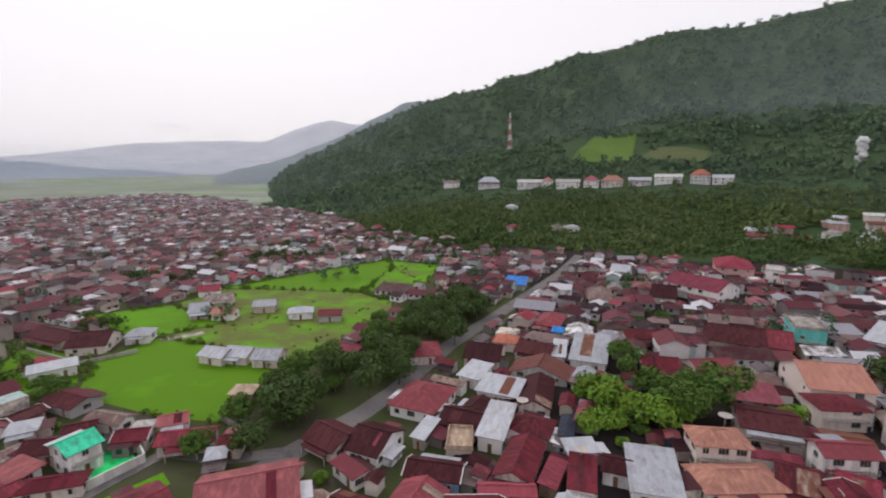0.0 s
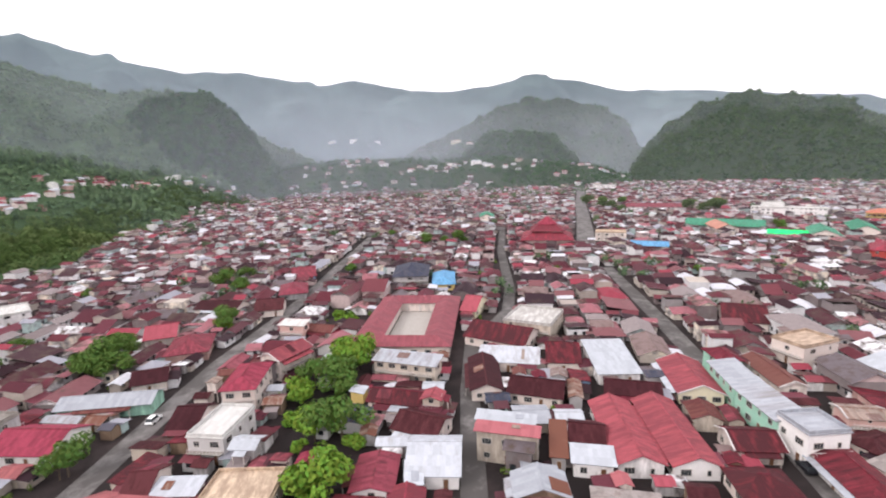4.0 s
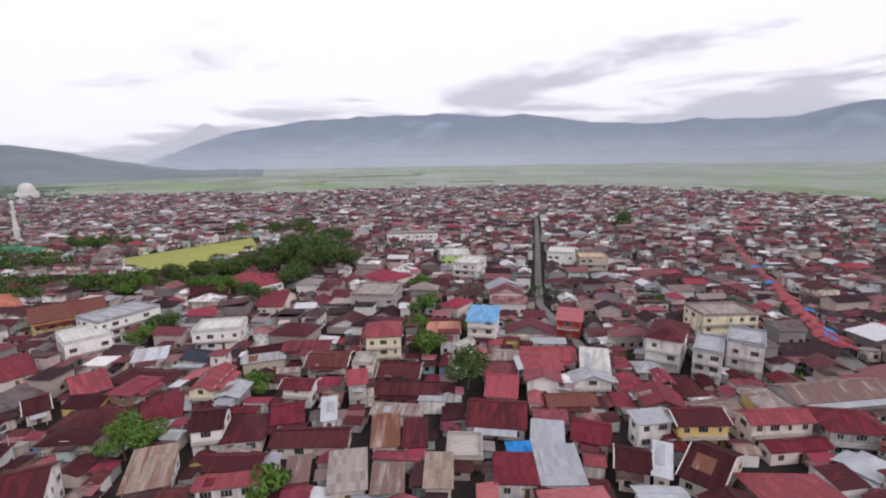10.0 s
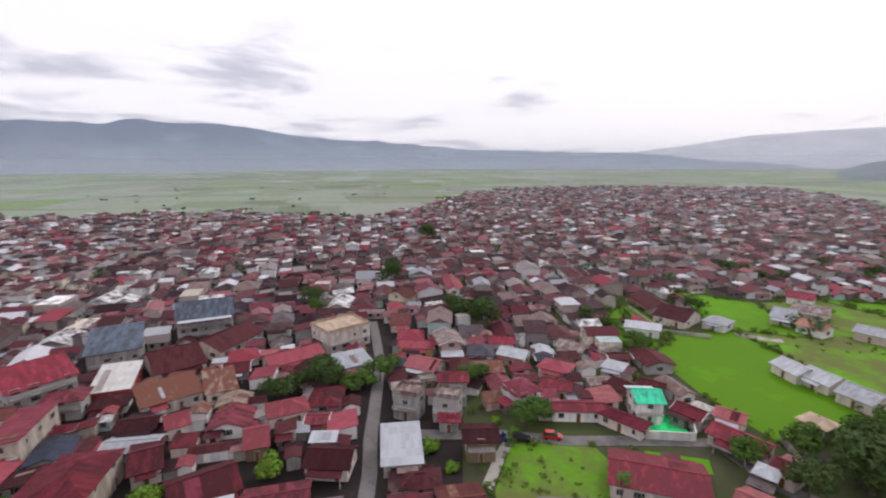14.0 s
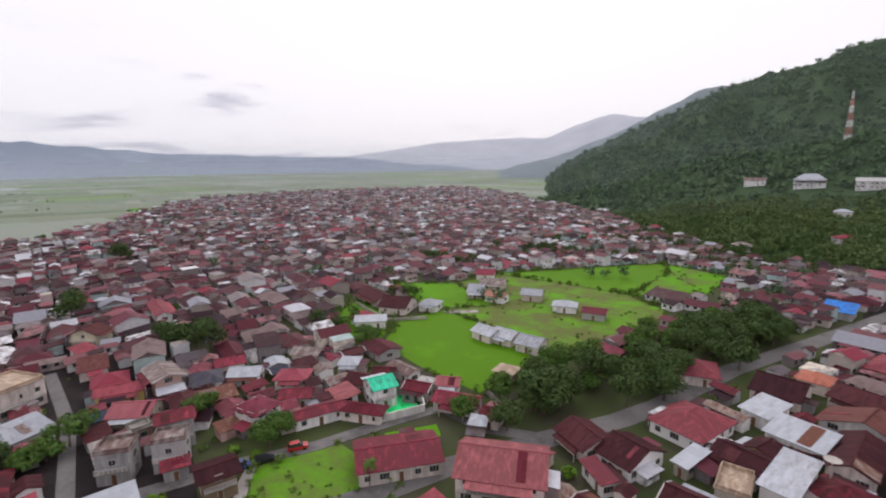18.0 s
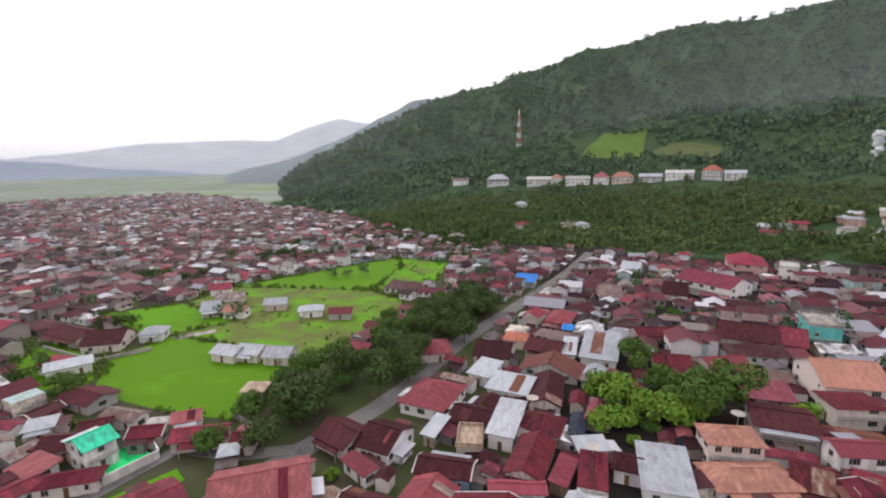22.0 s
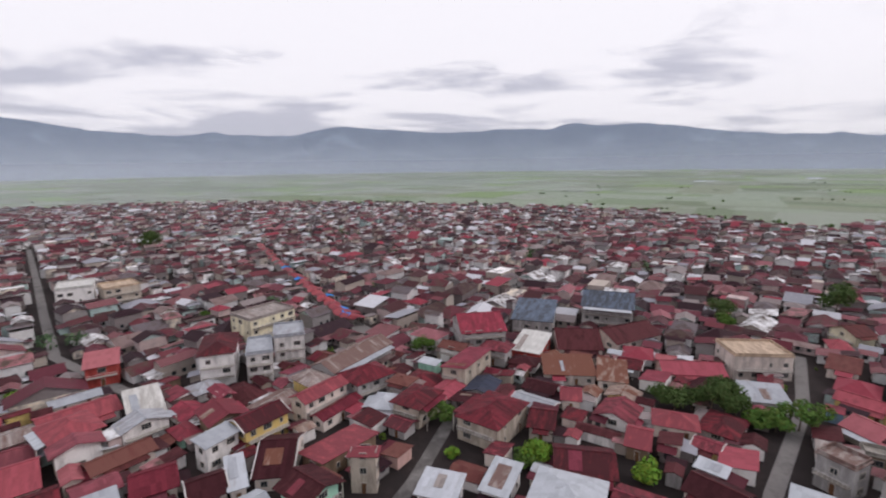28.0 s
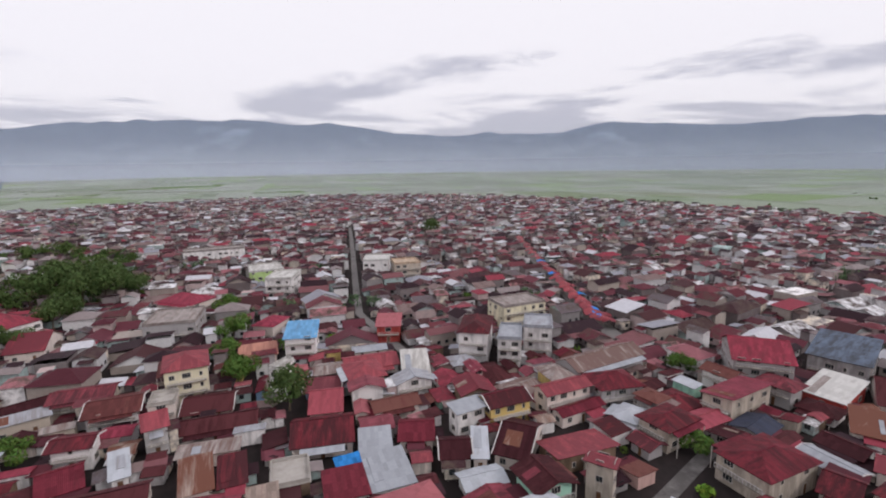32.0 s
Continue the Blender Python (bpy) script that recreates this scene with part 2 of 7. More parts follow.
M["range"] = haze_glow_material("far_range_haze_glow", (0.145, 0.175, 0.200), (0.070, 0.092, 0.150))
M["range_mid"] = haze_glow_material("middle_range_haze_glow", (0.070, 0.095, 0.09), (0.044, 0.060, 0.075))
M["range_spur"] = haze_glow_material("spur_haze_glow", (0.10, 0.12, 0.115), (0.115, 0.135, 0.150))
M["range_pale"] = haze_glow_material("pale_range_haze_glow", (0.2, 0.2, 0.2), (0.36, 0.37, 0.42))


# ---- building blocks ----
def mesh_of(name, verts, faces, mats, face_mats=None, uvs=None, smooth=False):
    me = bpy.data.meshes.new(name)
    me.from_pydata([tuple(v) for v in verts], [], [tuple(f) for f in faces])
    for m in mats:
        me.materials.append(m)
    if face_mats is not None:
        me.polygons.foreach_set("material_index", np.asarray(face_mats, dtype=np.int32))
    if uvs is not None:
        layer = me.uv_layers.new(name="UVMap")
        layer.data.foreach_set("uv", np.asarray(uvs, dtype=np.float32).ravel())
    if smooth:
        me.polygons.foreach_set("use_smooth", np.ones(len(faces), dtype=bool))
    me.update()
    return me


class Build:
    """Collects faces with UVs in metres, to be one mesh."""
    def __init__(self):
        self.v, self.f, self.uv, self.m = [], [], [], []

    def face(self, pts, mat=0):
        pts = [Vector(p) for p in pts]
        n = len(self.v)
        self.v += pts
        self.f.append(tuple(range(n, n + len(pts))))
        u = pts[1] - pts[0]
        u = u.normalized() if u.length > 1e-6 else Vector((1, 0, 0))
        nor = u.cross(pts[2] - pts[0])
        w = nor.cross(u)
        w = w.normalized() if w.length > 1e-6 else Vector((0, 0, 1))
        self.uv += [((p - pts[0]).dot(u), (p - pts[0]).dot(w)) for p in pts]
        self.m.append(mat)

    def box(self, x0, y0, z0, x1, y1, z1, mat=0, bottom=True):
        a, b, c, d = (x0, y0), (x1, y0), (x1, y1), (x0, y1)
        for p, q in ((a, b), (b, c), (c, d), (d, a)):
            self.face([(*p, z0), (*q, z0), (*q, z1), (*p, z1)], mat)
        self.face([(*a, z1), (*b, z1), (*c, z1), (*d, z1)], mat)
        if bottom:
            self.face([(*d, z0), (*c, z0), (*b, z0), (*a, z0)], mat)

    def prism(self, n, r0, r1, z0, z1, mat=0, cx=0.0, cy=0.0, cap=True, turn=0.0):
        ring = [(math.cos(turn + 2 * math.pi * i / n), math.sin(turn + 2 * math.pi * i / n)) for i in range(n)]
        for i in range(n):
            (a, b), (c, d) = ring[i], ring[(i + 1) % n]
            lo = [(cx + a * r0, cy + b * r0, z0), (cx + c * r0, cy + d * r0, z0)]
            if r1 > 1e-4:
                self.face(lo + [(cx + c * r1, cy + d * r1, z1), (cx + a * r1, cy + b * r1, z1)], mat)
            else:
                self.face(lo + [(cx, cy, z1)], mat)
        if cap and r1 > 1e-4:
            self.face([(cx + a * r1, cy + b * r1, z1) for a, b in ring], mat)

    def slab(self, pts, t, mat=0):
        """A sloping plate with thickness t: its upper face is pts, counted against the clock."""
        self.face(pts, mat)
        low = [(p[0], p[1], p[2] - t) for p in pts]
        self.face(low[::-1], mat)
        for i in range(len(pts)):
            j = (i + 1) % len(pts)
            self.face([low[i], low[j], pts[j], pts[i]], mat)

    def mesh(self, name, *mats, smooth=False):
        seen, verts, faces = {}, [], []
        for f in self.f:
            ring = []
            for i in f:
                key = tuple(round(c, 4) for c in self.v[i])
                if key not in seen:
                    seen[key] = len(verts)
                    verts.append(key)
                ring.append(seen[key])
            faces.append(ring)
        return mesh_of(name, verts, faces, mats, self.m, self.uv, smooth)


def part(name, build, mats, parent, label="", at=None):
    mats = mats if isinstance(mats, (list, tuple)) else (mats,)
    ob = new(name, build.mesh(name, *mats) if isinstance(build, Build) else build)
    ob.parent = parent
    if at is not None:
        ob.matrix_basis = at
    if label:
        ob["label"] = label
    return ob


# ---- land ----
def table(rows, az):
    """A value by the azimuth in degrees, from rows of (azimuth, value), smoothly round the circle."""
    xs = np.array([r[0] for r in rows], dtype=float)
    ys = np.array([r[1] for r in rows], dtype=float)
    return np.interp((np.asarray(az, dtype=float) + 180) % 360 - 180, xs, ys)


HILL_FOOT = [(-180, 9000), (-100, 9000), (-88, 1500), (-78, 912), (-70, 576), (-60, 384), (-50, 350), (-40, 346), (-27, 322), (-15, 331), (0, 350), (10, 486), (21, 768), (30, 9000), (180, 9000)]
HILL_TOP = [(-90, -3), (-80, 2.3), (-75, 5.6), (-72, 7.5), (-69, 7.9), (-65.5, 7.0), (-59.7, 8.9), (-54.4, 10.3), (-50, 12.1), (-46, 13.1), (-41, 13.9), (-34.9, 13.1), (-31, 12.8),
            (-25.5, 13), (-18.5, 11.2), (-15.2, 11.5), (-10, 9.8), (-7.5, 9.3), (-3.5, 8.3), (1.4, 7.0), (9.2, 3.6), (17.5, -0.4), (20.6, -3.4), (25, -4)]
TOWN_EDGE = [(-180, 900), (-160, 1080), (-147, 1152), (-128, 1260), (-120, 1130), (-105, 985), (-90, 1010), (-84, 1060), (-78, 1000), (-70, 640), (-60, 378), (-50, 342), (-27, 314), (0, 342), (10, 480), (21, 756),
             (29, 1152), (34, 1152), (50, 1056), (60, 912), (66, 624), (72, 504), (78, 534), (90, 618), (110, 678), (132, 828), (155, 960), (180, 900)]


def hill_height(r, az):
    foot, crest = table(HILL_FOOT, az), 1500.0
    top = EYE + crest * np.tan(np.radians(table(HILL_TOP, az)))
    s = (r - foot) / np.maximum(crest - foot, 60.0)
    up = np.clip(s, 0, 1) ** 1.5
    down = np.clip(1 - (r - crest) / 900.0, 0, 1)
    # spurs and gullies that run down the upper slope
    band = np.clip((r - 860) / 200.0, 0, 1) * np.clip((1440 - r) / 260.0, 0, 1)
    a = az + r * 0.006
    gully = np.sin(a * 0.62 + 0.8) + 0.6 * np.sin(a * 1.31 + 2.0) + 0.35 * np.sin(a * 2.7 + 0.4)
    fold = band * 19.0 * gully * np.clip(top / 250.0, 0, 1)
    return np.where(foot > 5000, 0.0, np.maximum(np.maximum(top, 0) * np.where(r < crest, up, down) + fold, 0))


def land_height(x, y):
    """The lie of the land: a flat valley floor and the wooded hill beside the town."""
    x, y = np.asarray(x, dtype=float), np.asarray(y, dtype=float)
    r, az = np.hypot(x, y), np.degrees(np.arctan2(-x, y))
    return hill_height(r, az)


def rough_height(x, y):
    return noise.fractal(Vector((x * 0.006, y * 0.006, 3.1)), 0.9, 2.1, 4)


def standing_height(x, y):
    z = float(land_height(x, y))
    return z + (rough_height(x, y) * min(z * 0.12, 14) if z > 1 else 0.0)


def build_ground():
    radii = [0.0] + list(np.linspace(30, 290, 12)) + list(np.linspace(310, 1500, 60)) + list(np.linspace(1550, 2400, 14)) + list(np.linspace(2600, 4850, 10))
    step = 1.5
    n = int(360 / step)
    verts, faces, mats = [(0, 0, 0)], [], []
    for r in radii[1:]:
        for k in range(n):
            az = radians(k * step)
            x, y = -math.sin(az) * r, math.cos(az) * r
            z = float(land_height(x, y))
            if z > 1:
                z += rough_height(x, y) * min(z * 0.12, 14)
            verts.append((x, y, z))
    for k in range(n):
        faces.append((0, 1 + k, 1 + (k + 1) % n))
        mats.append(0)
    for i in range(1, len(radii) - 1):
        for k in range(n):
            a, b = 1 + (i - 1) * n, 1 + i * n
            j = (k + 1) % n
            faces.append((a + k, b + k, b + j, a + j))
            az = k * step + 0.5 * step
            rm = 0.5 * (radii[i] + radii[i + 1])
            if rm > float(table(HILL_FOOT, az)) + 12 and float(hill_height(rm, az)) > 0.3:
                mats.append(1)
            else:
                wood = -165 < (az + 180) % 360 - 180 < 14
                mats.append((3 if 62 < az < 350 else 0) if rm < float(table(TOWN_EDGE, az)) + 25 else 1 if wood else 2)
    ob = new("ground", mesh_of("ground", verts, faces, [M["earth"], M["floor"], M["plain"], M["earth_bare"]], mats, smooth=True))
    tagged(ob, "valley ground with bare town earth, fields and wooded hillside", "ground", kind="structure")


build_ground()


def ridge(name, rows, dist, foot, mat, label, rough=0.02, seed=0.0, deep=500.0):
    """A long range of hills: its skyline by rows of (azimuth, elevation in degrees) as seen from over the town."""
    az0, az1 = rows[0][0], rows[-1][0]
    n = int((az1 - az0) / 0.5) + 1
    verts, faces = [], []
    levels = [(0.0, 0.0)] + [(i / 10, (i / 10) ** 0.9) for i in range(1, 11)] + [(1.2, 0.7)]
    for k in range(n):
        az = az0 + (az1 - az0) * k / (n - 1)
        el = float(np.interp(az, [r[0] for r in rows], [r[1] for r in rows]))
        ax, ay = -math.sin(radians(az)), math.cos(radians(az))
        top = EYE + dist * math.tan(radians(el))
        top += noise.fractal(Vector((az * 0.55, seed, 0)), 0.9, 2.0, 4) * rough * dist * 0.12
        for i, (s, h) in enumerate(levels):
            r = foot if i == 0 else foot + (dist - foot) * s
            wob = noise.fractal(Vector((az * 0.16, seed + s * 1.6, 1)), 0.9, 2.0, 4)
            z = -2.0 if i == 0 else max(top, -2) * max(0.0, h + (0.15 * wob if 0 < h < 1 else 0))
            verts.append((ax * r, ay * r, z))
    m = len(levels)
    for k in range(n - 1):
        for i in range(m - 1):
            a = k * m + i
            faces.append((a, a + 1, a + m + 1, a + m))
    ob = new(name, mesh_of(name, verts, faces, [mat], smooth=True))
    return tagged(ob, label, "hills", kind="structure")


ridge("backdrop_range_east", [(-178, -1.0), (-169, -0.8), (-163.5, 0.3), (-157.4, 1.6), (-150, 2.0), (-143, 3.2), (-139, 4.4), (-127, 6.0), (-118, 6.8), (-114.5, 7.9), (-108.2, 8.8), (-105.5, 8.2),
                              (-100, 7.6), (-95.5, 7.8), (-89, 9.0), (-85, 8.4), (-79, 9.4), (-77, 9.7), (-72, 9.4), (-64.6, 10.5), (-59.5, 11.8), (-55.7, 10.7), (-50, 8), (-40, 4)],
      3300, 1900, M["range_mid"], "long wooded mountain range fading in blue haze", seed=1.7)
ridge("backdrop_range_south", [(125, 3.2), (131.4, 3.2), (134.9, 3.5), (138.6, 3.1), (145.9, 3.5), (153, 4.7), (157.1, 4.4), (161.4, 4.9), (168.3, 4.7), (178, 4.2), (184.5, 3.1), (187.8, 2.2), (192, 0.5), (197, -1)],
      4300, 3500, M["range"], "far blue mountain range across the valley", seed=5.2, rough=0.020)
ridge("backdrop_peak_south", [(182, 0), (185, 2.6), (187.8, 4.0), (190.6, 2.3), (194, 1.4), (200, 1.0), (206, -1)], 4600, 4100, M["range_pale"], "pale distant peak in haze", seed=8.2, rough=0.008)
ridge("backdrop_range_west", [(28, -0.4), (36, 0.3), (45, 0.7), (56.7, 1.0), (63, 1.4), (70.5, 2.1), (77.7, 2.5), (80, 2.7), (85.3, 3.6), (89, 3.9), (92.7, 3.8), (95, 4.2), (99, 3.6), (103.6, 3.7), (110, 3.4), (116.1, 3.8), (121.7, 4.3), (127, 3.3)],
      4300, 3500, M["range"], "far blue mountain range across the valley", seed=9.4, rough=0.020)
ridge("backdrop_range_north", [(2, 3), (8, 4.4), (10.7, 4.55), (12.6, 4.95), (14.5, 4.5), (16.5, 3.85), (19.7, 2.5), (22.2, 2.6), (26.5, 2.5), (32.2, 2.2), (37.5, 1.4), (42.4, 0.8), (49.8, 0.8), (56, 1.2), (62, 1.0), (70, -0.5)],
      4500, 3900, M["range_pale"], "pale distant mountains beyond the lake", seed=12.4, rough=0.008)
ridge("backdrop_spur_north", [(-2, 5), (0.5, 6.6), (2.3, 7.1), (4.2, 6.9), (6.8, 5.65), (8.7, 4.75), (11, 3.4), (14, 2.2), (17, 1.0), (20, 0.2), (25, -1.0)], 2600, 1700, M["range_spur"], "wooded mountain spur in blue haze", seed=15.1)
M["hill_dark"] = material("dark_wooded_hill", (0.021, 0.058, 0.022), rough=0.95, vary=0.4, grain=0.05, stain=(0.056, 0.098, 0.034), stain_amount=0.47, stain_scale=0.022, bump=0.0, by_island=True, spec=0.03)
M["hill_pale"] = material("hazy_wooded_hill", (0.022, 0.062, 0.025), rough=0.95, vary=0.4, grain=0.03, stain=(0.052, 0.112, 0.036), stain_amount=0.46, stain_scale=0.016, bump=0.0, by_island=True, spec=0.03)
M["floor_dark"] = material("dark_forest_floor", (0.018, 0.034, 0.018), rough=0.95, vary=0.5, grain=0.03, stain=(0.028, 0.046, 0.024), stain_amount=0.4, stain_scale=0.01, bump=0.0)
HILL_ONE = [(-122, -3), (-119.6, 2.4), (-117, 5.0), (-113.3, 6.2), (-108.9, 6.3), (-105.2, 5.5), (-101.6, 3.7), (-97.5, 2.0), (-92.7, 0), (-88, -2.5)]
HILL_TWO = [(-155, -2.8), (-150, -2.2), (-147, -1.0), (-141.9, 1.4), (-139, 3.2), (-136.6, 4.4), (-130.6, 5.3), (-126.8, 4.9), (-125, 4.0), (-123, 2.9), (-121.5, 0.8), (-119.5, -1.5)]
COPSE = [(-116, -3), (-113.5, 0.2), (-111, 2.4), (-107, 3.2), (-103.5, 2.6), (-101.5, 0.6), (-99, -2.5)]
KNOLL = [(-64.5, 1), (-66.5, 5.2), (-68.5, 6.9), (-71.7, 7.6), (-74, 7.3), (-75.8, 6.2), (-77.5, 3.9), (-79, 1.4), (-81, -2)][::-1]
FOOTHILL = [(-121, -3), (-116, -1.0), (-110, -0.3), (-104, 0.2), (-98, 0.0), (-93, 0.5), (-87, 0.3), (-80, -0.2), (-74, -0.8), (-68, -1.4), (-62, -3)]
ridge("wooded_hill_one", HILL_ONE, 2050, 1650, M["floor_dark"], "dark green wooded hill behind the town", seed=18.3, rough=0.09)
ridge("wooded_hill_two", HILL_TWO, 1400, 1100, M["floor_dark"], "dark green wooded hill with scattered tall trees", seed=21.3, rough=0.11)
ridge("wooded_copse", COPSE, 1560, 1300, M["floor_dark"], "low dark wooded rise before the hill", seed=24.3, rough=0.11)
ridge("wooded_knoll", KNOLL, 1200, 900, M["floor_dark"], "round wooded knoll at the foot of the hill", seed=25.9, rough=0.045)
ridge("wooded_foothill", FOOTHILL, 1270, 960, M["floor_dark"], "low wooded rise behind the last houses", seed=27.1)


def flat_patch(name, pts, z, mat, label, category, thick=0.0):
    """A flat field or yard, with a low edge all round."""
    verts = [(x, y, z) for x, y in pts] + [(x, y, -0.1) for x, y in pts]
    n = len(pts)
    faces = [tuple(range(n))] + [(i + n, (i + 1) % n + n, (i + 1) % n, i) for i in range(n)]
    area = sum(pts[i][0] * pts[(i + 1) % n][1] - pts[(i + 1) % n][0] * pts[i][1] for i in range(n))
    if area < 0:
        faces = [f[::-1] for f in faces]
    return tagged(new(name, mesh_of(name, verts, faces, [mat])), label, category, kind="structure")


# ---- streets ----
OCC_N, OCC_R = 2600, 1300
occupied = np.zeros((OCC_N, OCC_N), dtype=np.uint8)


def mark_rect(x, y, w, d, rot, grow=0.4):
    pts = rect_points(x, y, w + 2 * grow, d + 2 * grow, rot, 0.7)
    i = np.clip((pts + OCC_R).astype(int), 0, OCC_N - 1)
    occupied[i[:, 1], i[:, 0]] = 1


def rect_points(x, y, w, d, rot, step):
    us = np.linspace(-w / 2, w / 2, max(2, int(w / step) + 1))
    vs = np.linspace(-d / 2, d / 2, max(2, int(d / step) + 1))
    c, s = math.cos(radians(rot)), math.sin(radians(rot))
    U, V = np.meshgrid(us, vs)
    return np.stack([x + U.ravel() * c - V.ravel() * s, y + U.ravel() * s + V.ravel() * c], -1)


def rect_free(x, y, w, d, rot, limit=0.03):
    pts = rect_points(x, y, w, d, rot, 1.2)
    i = np.clip((pts + OCC_R).astype(int), 0, OCC_N - 1)
    return occupied[i[:, 1], i[:, 0]].mean() <= limit


def mark_poly(pts):
    xs, ys = np.array([p[0] for p in pts]), np.array([p[1] for p in pts])
    x0, x1, y0, y1 = int(xs.min()) - 1, int(xs.max()) + 2, int(ys.min()) - 1, int(ys.max()) + 2
    X, Y = np.meshgrid(np.arange(x0, x1) + 0.5, np.arange(y0, y1) + 0.5)
    inside = np.zeros(X.shape, dtype=bool)
    j = len(xs) - 1
    for i in range(len(xs)):
        cross = ((ys[i] > Y) != (ys[j] > Y)) & (X < (xs[j] - xs[i]) * (Y - ys[i]) / (ys[j] - ys[i] + 1e-9) + xs[i])
        inside ^= cross
        j = i
    occupied[y0 + OCC_R:y1 + OCC_R, x0 + OCC_R:x1 + OCC_R] |= inside.astype(np.uint8)


STREETS = []


def street(name, pts, width, label):
    """A street along pts, 6 cm above the earth, with its verge kept clear of houses."""
    verts, faces = [], []
    n = len(pts)
    for i, (x, y) in enumerate(pts):
        a, b = pts[max(0, i - 1)], pts[min(n - 1, i + 1)]
        t = Vector((b[0] - a[0], b[1] - a[1])).normalized()
        nx, ny = -t.y * width / 2, t.x * width / 2
        z = 0.06 + 0.012 * len(STREETS) + float(land_height(x, y))
        verts += [(x + nx, y + ny, z), (x - nx, y - ny, z), (x + nx, y + ny, z - 0.3), (x - nx, y - ny, z - 0.3)]
    for i in range(n - 1):
        a, b = 4 * i, 4 * (i + 1)
        faces += [(a + 1, b + 1, b, a), (a, b, b + 2, a + 2), (a + 3, b + 3, b + 1, a + 1)]
    for (x0, y0), (x1, y1) in zip(pts, pts[1:]):
        length = math.hypot(x1 - x0, y1 - y0)
        mark_rect((x0 + x1) / 2, (y0 + y1) / 2, length + 2, width, math.degrees(math.atan2(y1 - y0, x1 - x0)), 0.6)
    STREETS.append((pts, width))
    return tagged(new(name, mesh_of(name, verts, faces, [M["asphalt"]])), label, "road", kind="structure")


street("road_tree_row", [(-60, 48), (-46, 74), (-32, 94), (-20, 110), (-13, 122), (2, 155), (25, 193), (46, 229), (64, 260), (90, 314)], 6.0, "grey asphalt street beside a row of trees")
street("road_villa", [(24, 70), (88, 59), (114, 55), (151, 49), (193, 38), (229, 30), (287, 20), (396, 0)], 6.0, "grey asphalt street between gardens")
street("road_school", [(48, -10), (79, -16), (116, -23), (146, -30), (180, -52), (211, -62), (302, -83), (396, -110)], 5.0, "narrow grey asphalt street between houses")
street("road_main", [(306, -144), (389, -181), (582, -265), (840, -382), (1123, -503)], 13.0, "broad straight asphalt road to the hills")
street("road_shops", [(24, -67), (42, -73), (61, -77), (76, -82), (109, -89), (150, -101), (240, -125)], 6.0, "asphalt street lined with shops")
street("road_bend", [(-60, -36), (-76, -35), (-101, -36)], 3.0, "grey lane between houses")
street("road_west", [(-66, 17), (-82, 24), (-94, 28), (-131, 43), (-169, 53)], 3.0, "narrow asphalt street")
street("road_garden", [(-94, 32), (-82, 55), (-74, 66), (-66, 82), (-59, 94), (-46, 91), (-32, 94)], 3.8, "dusty lane past a grass plot")
street("road_bazaar", [(-288, -257), (-218, -175), (-182, -131), (-160, -105), (-146, -84)], 7.0, "market street under red canopies")
street("road_market", [(-72, -102), (-84, -122), (-94, -169), (-122, -222), (-163, -298), (-228, -420)], 3.2, "long straight market street")


# ---- fields ----
FIELDS = {
    "paddy_one": ([(-98, 120), (-109, 143), (-101, 163), (-85, 158), (-67, 149), (-50, 134), (-44, 122), (-50, 114), (-54, 106), (-70, 109)], "paddy", "bright green rice paddy"),
    "paddy_two": ([(-110, 234), (-72, 230), (-38, 224), (-30, 282), (-36, 302), (-84, 258)], "paddy", "bright green rice paddy"),
    "grass_plot_one": ([(-37.8, 224), (-10, 240), (-1, 284), (-35.5, 302), (-29.8, 282)], "grass", "rough green grass with bushes"),
    "grass_plot_two": ([(-101, 164), (-85, 160), (-50, 136), (-36, 156), (-20, 203), (-38, 223), (-72, 229), (-108, 232), (-118, 206), (-84, 180)], "grass", "rough grass and vegetable beds"),
    "paddy_three": ([(-146, 190), (-119, 204), (-86, 180), (-102, 166), (-110, 164)], "paddy", "bright green rice paddy"),
    "paddy_four": ([(-140, 158), (-113, 143), (-101, 124), (-119, 121), (-139, 142)], "paddy", "bright green rice paddy"),
    "grass_plot_three": ([(-79, 55), (-71, 70), (-55, 67), (-43, 58), (-48, 36), (-67, 43)], "grass", "green grass plot beside a lane"),
    "sports_pitch": ([(108, -348), (31, -406), (22, -348), (68, -281)], "pitch", "dry yellow-green sports ground"),
}
for _n, (_p, _m, _l) in FIELDS.items():
    flat_patch(_n, _p, 0.05, M[_m], _l, "field")
    mark_poly(_p)


flat_patch("grass_plot_four", [(-64, 78), (-61.5, 74.5), (-52.5, 83.5), (-56, 87)], 0.07, M["grass"], "small green lawn beside the walled court", "field")
mark_rect(-57, 81.5, 12, 7, 45, 0.5)
flat_patch("garden_path", [(-67.6, 42.9), (-75.4, 51.0), (-79.0, 55.6), (-80.8, 54.6), (-77.6, 50.0), (-70.0, 42.2)], 0.11, M["concrete"], "pale trodden path across a grass plot", "path")


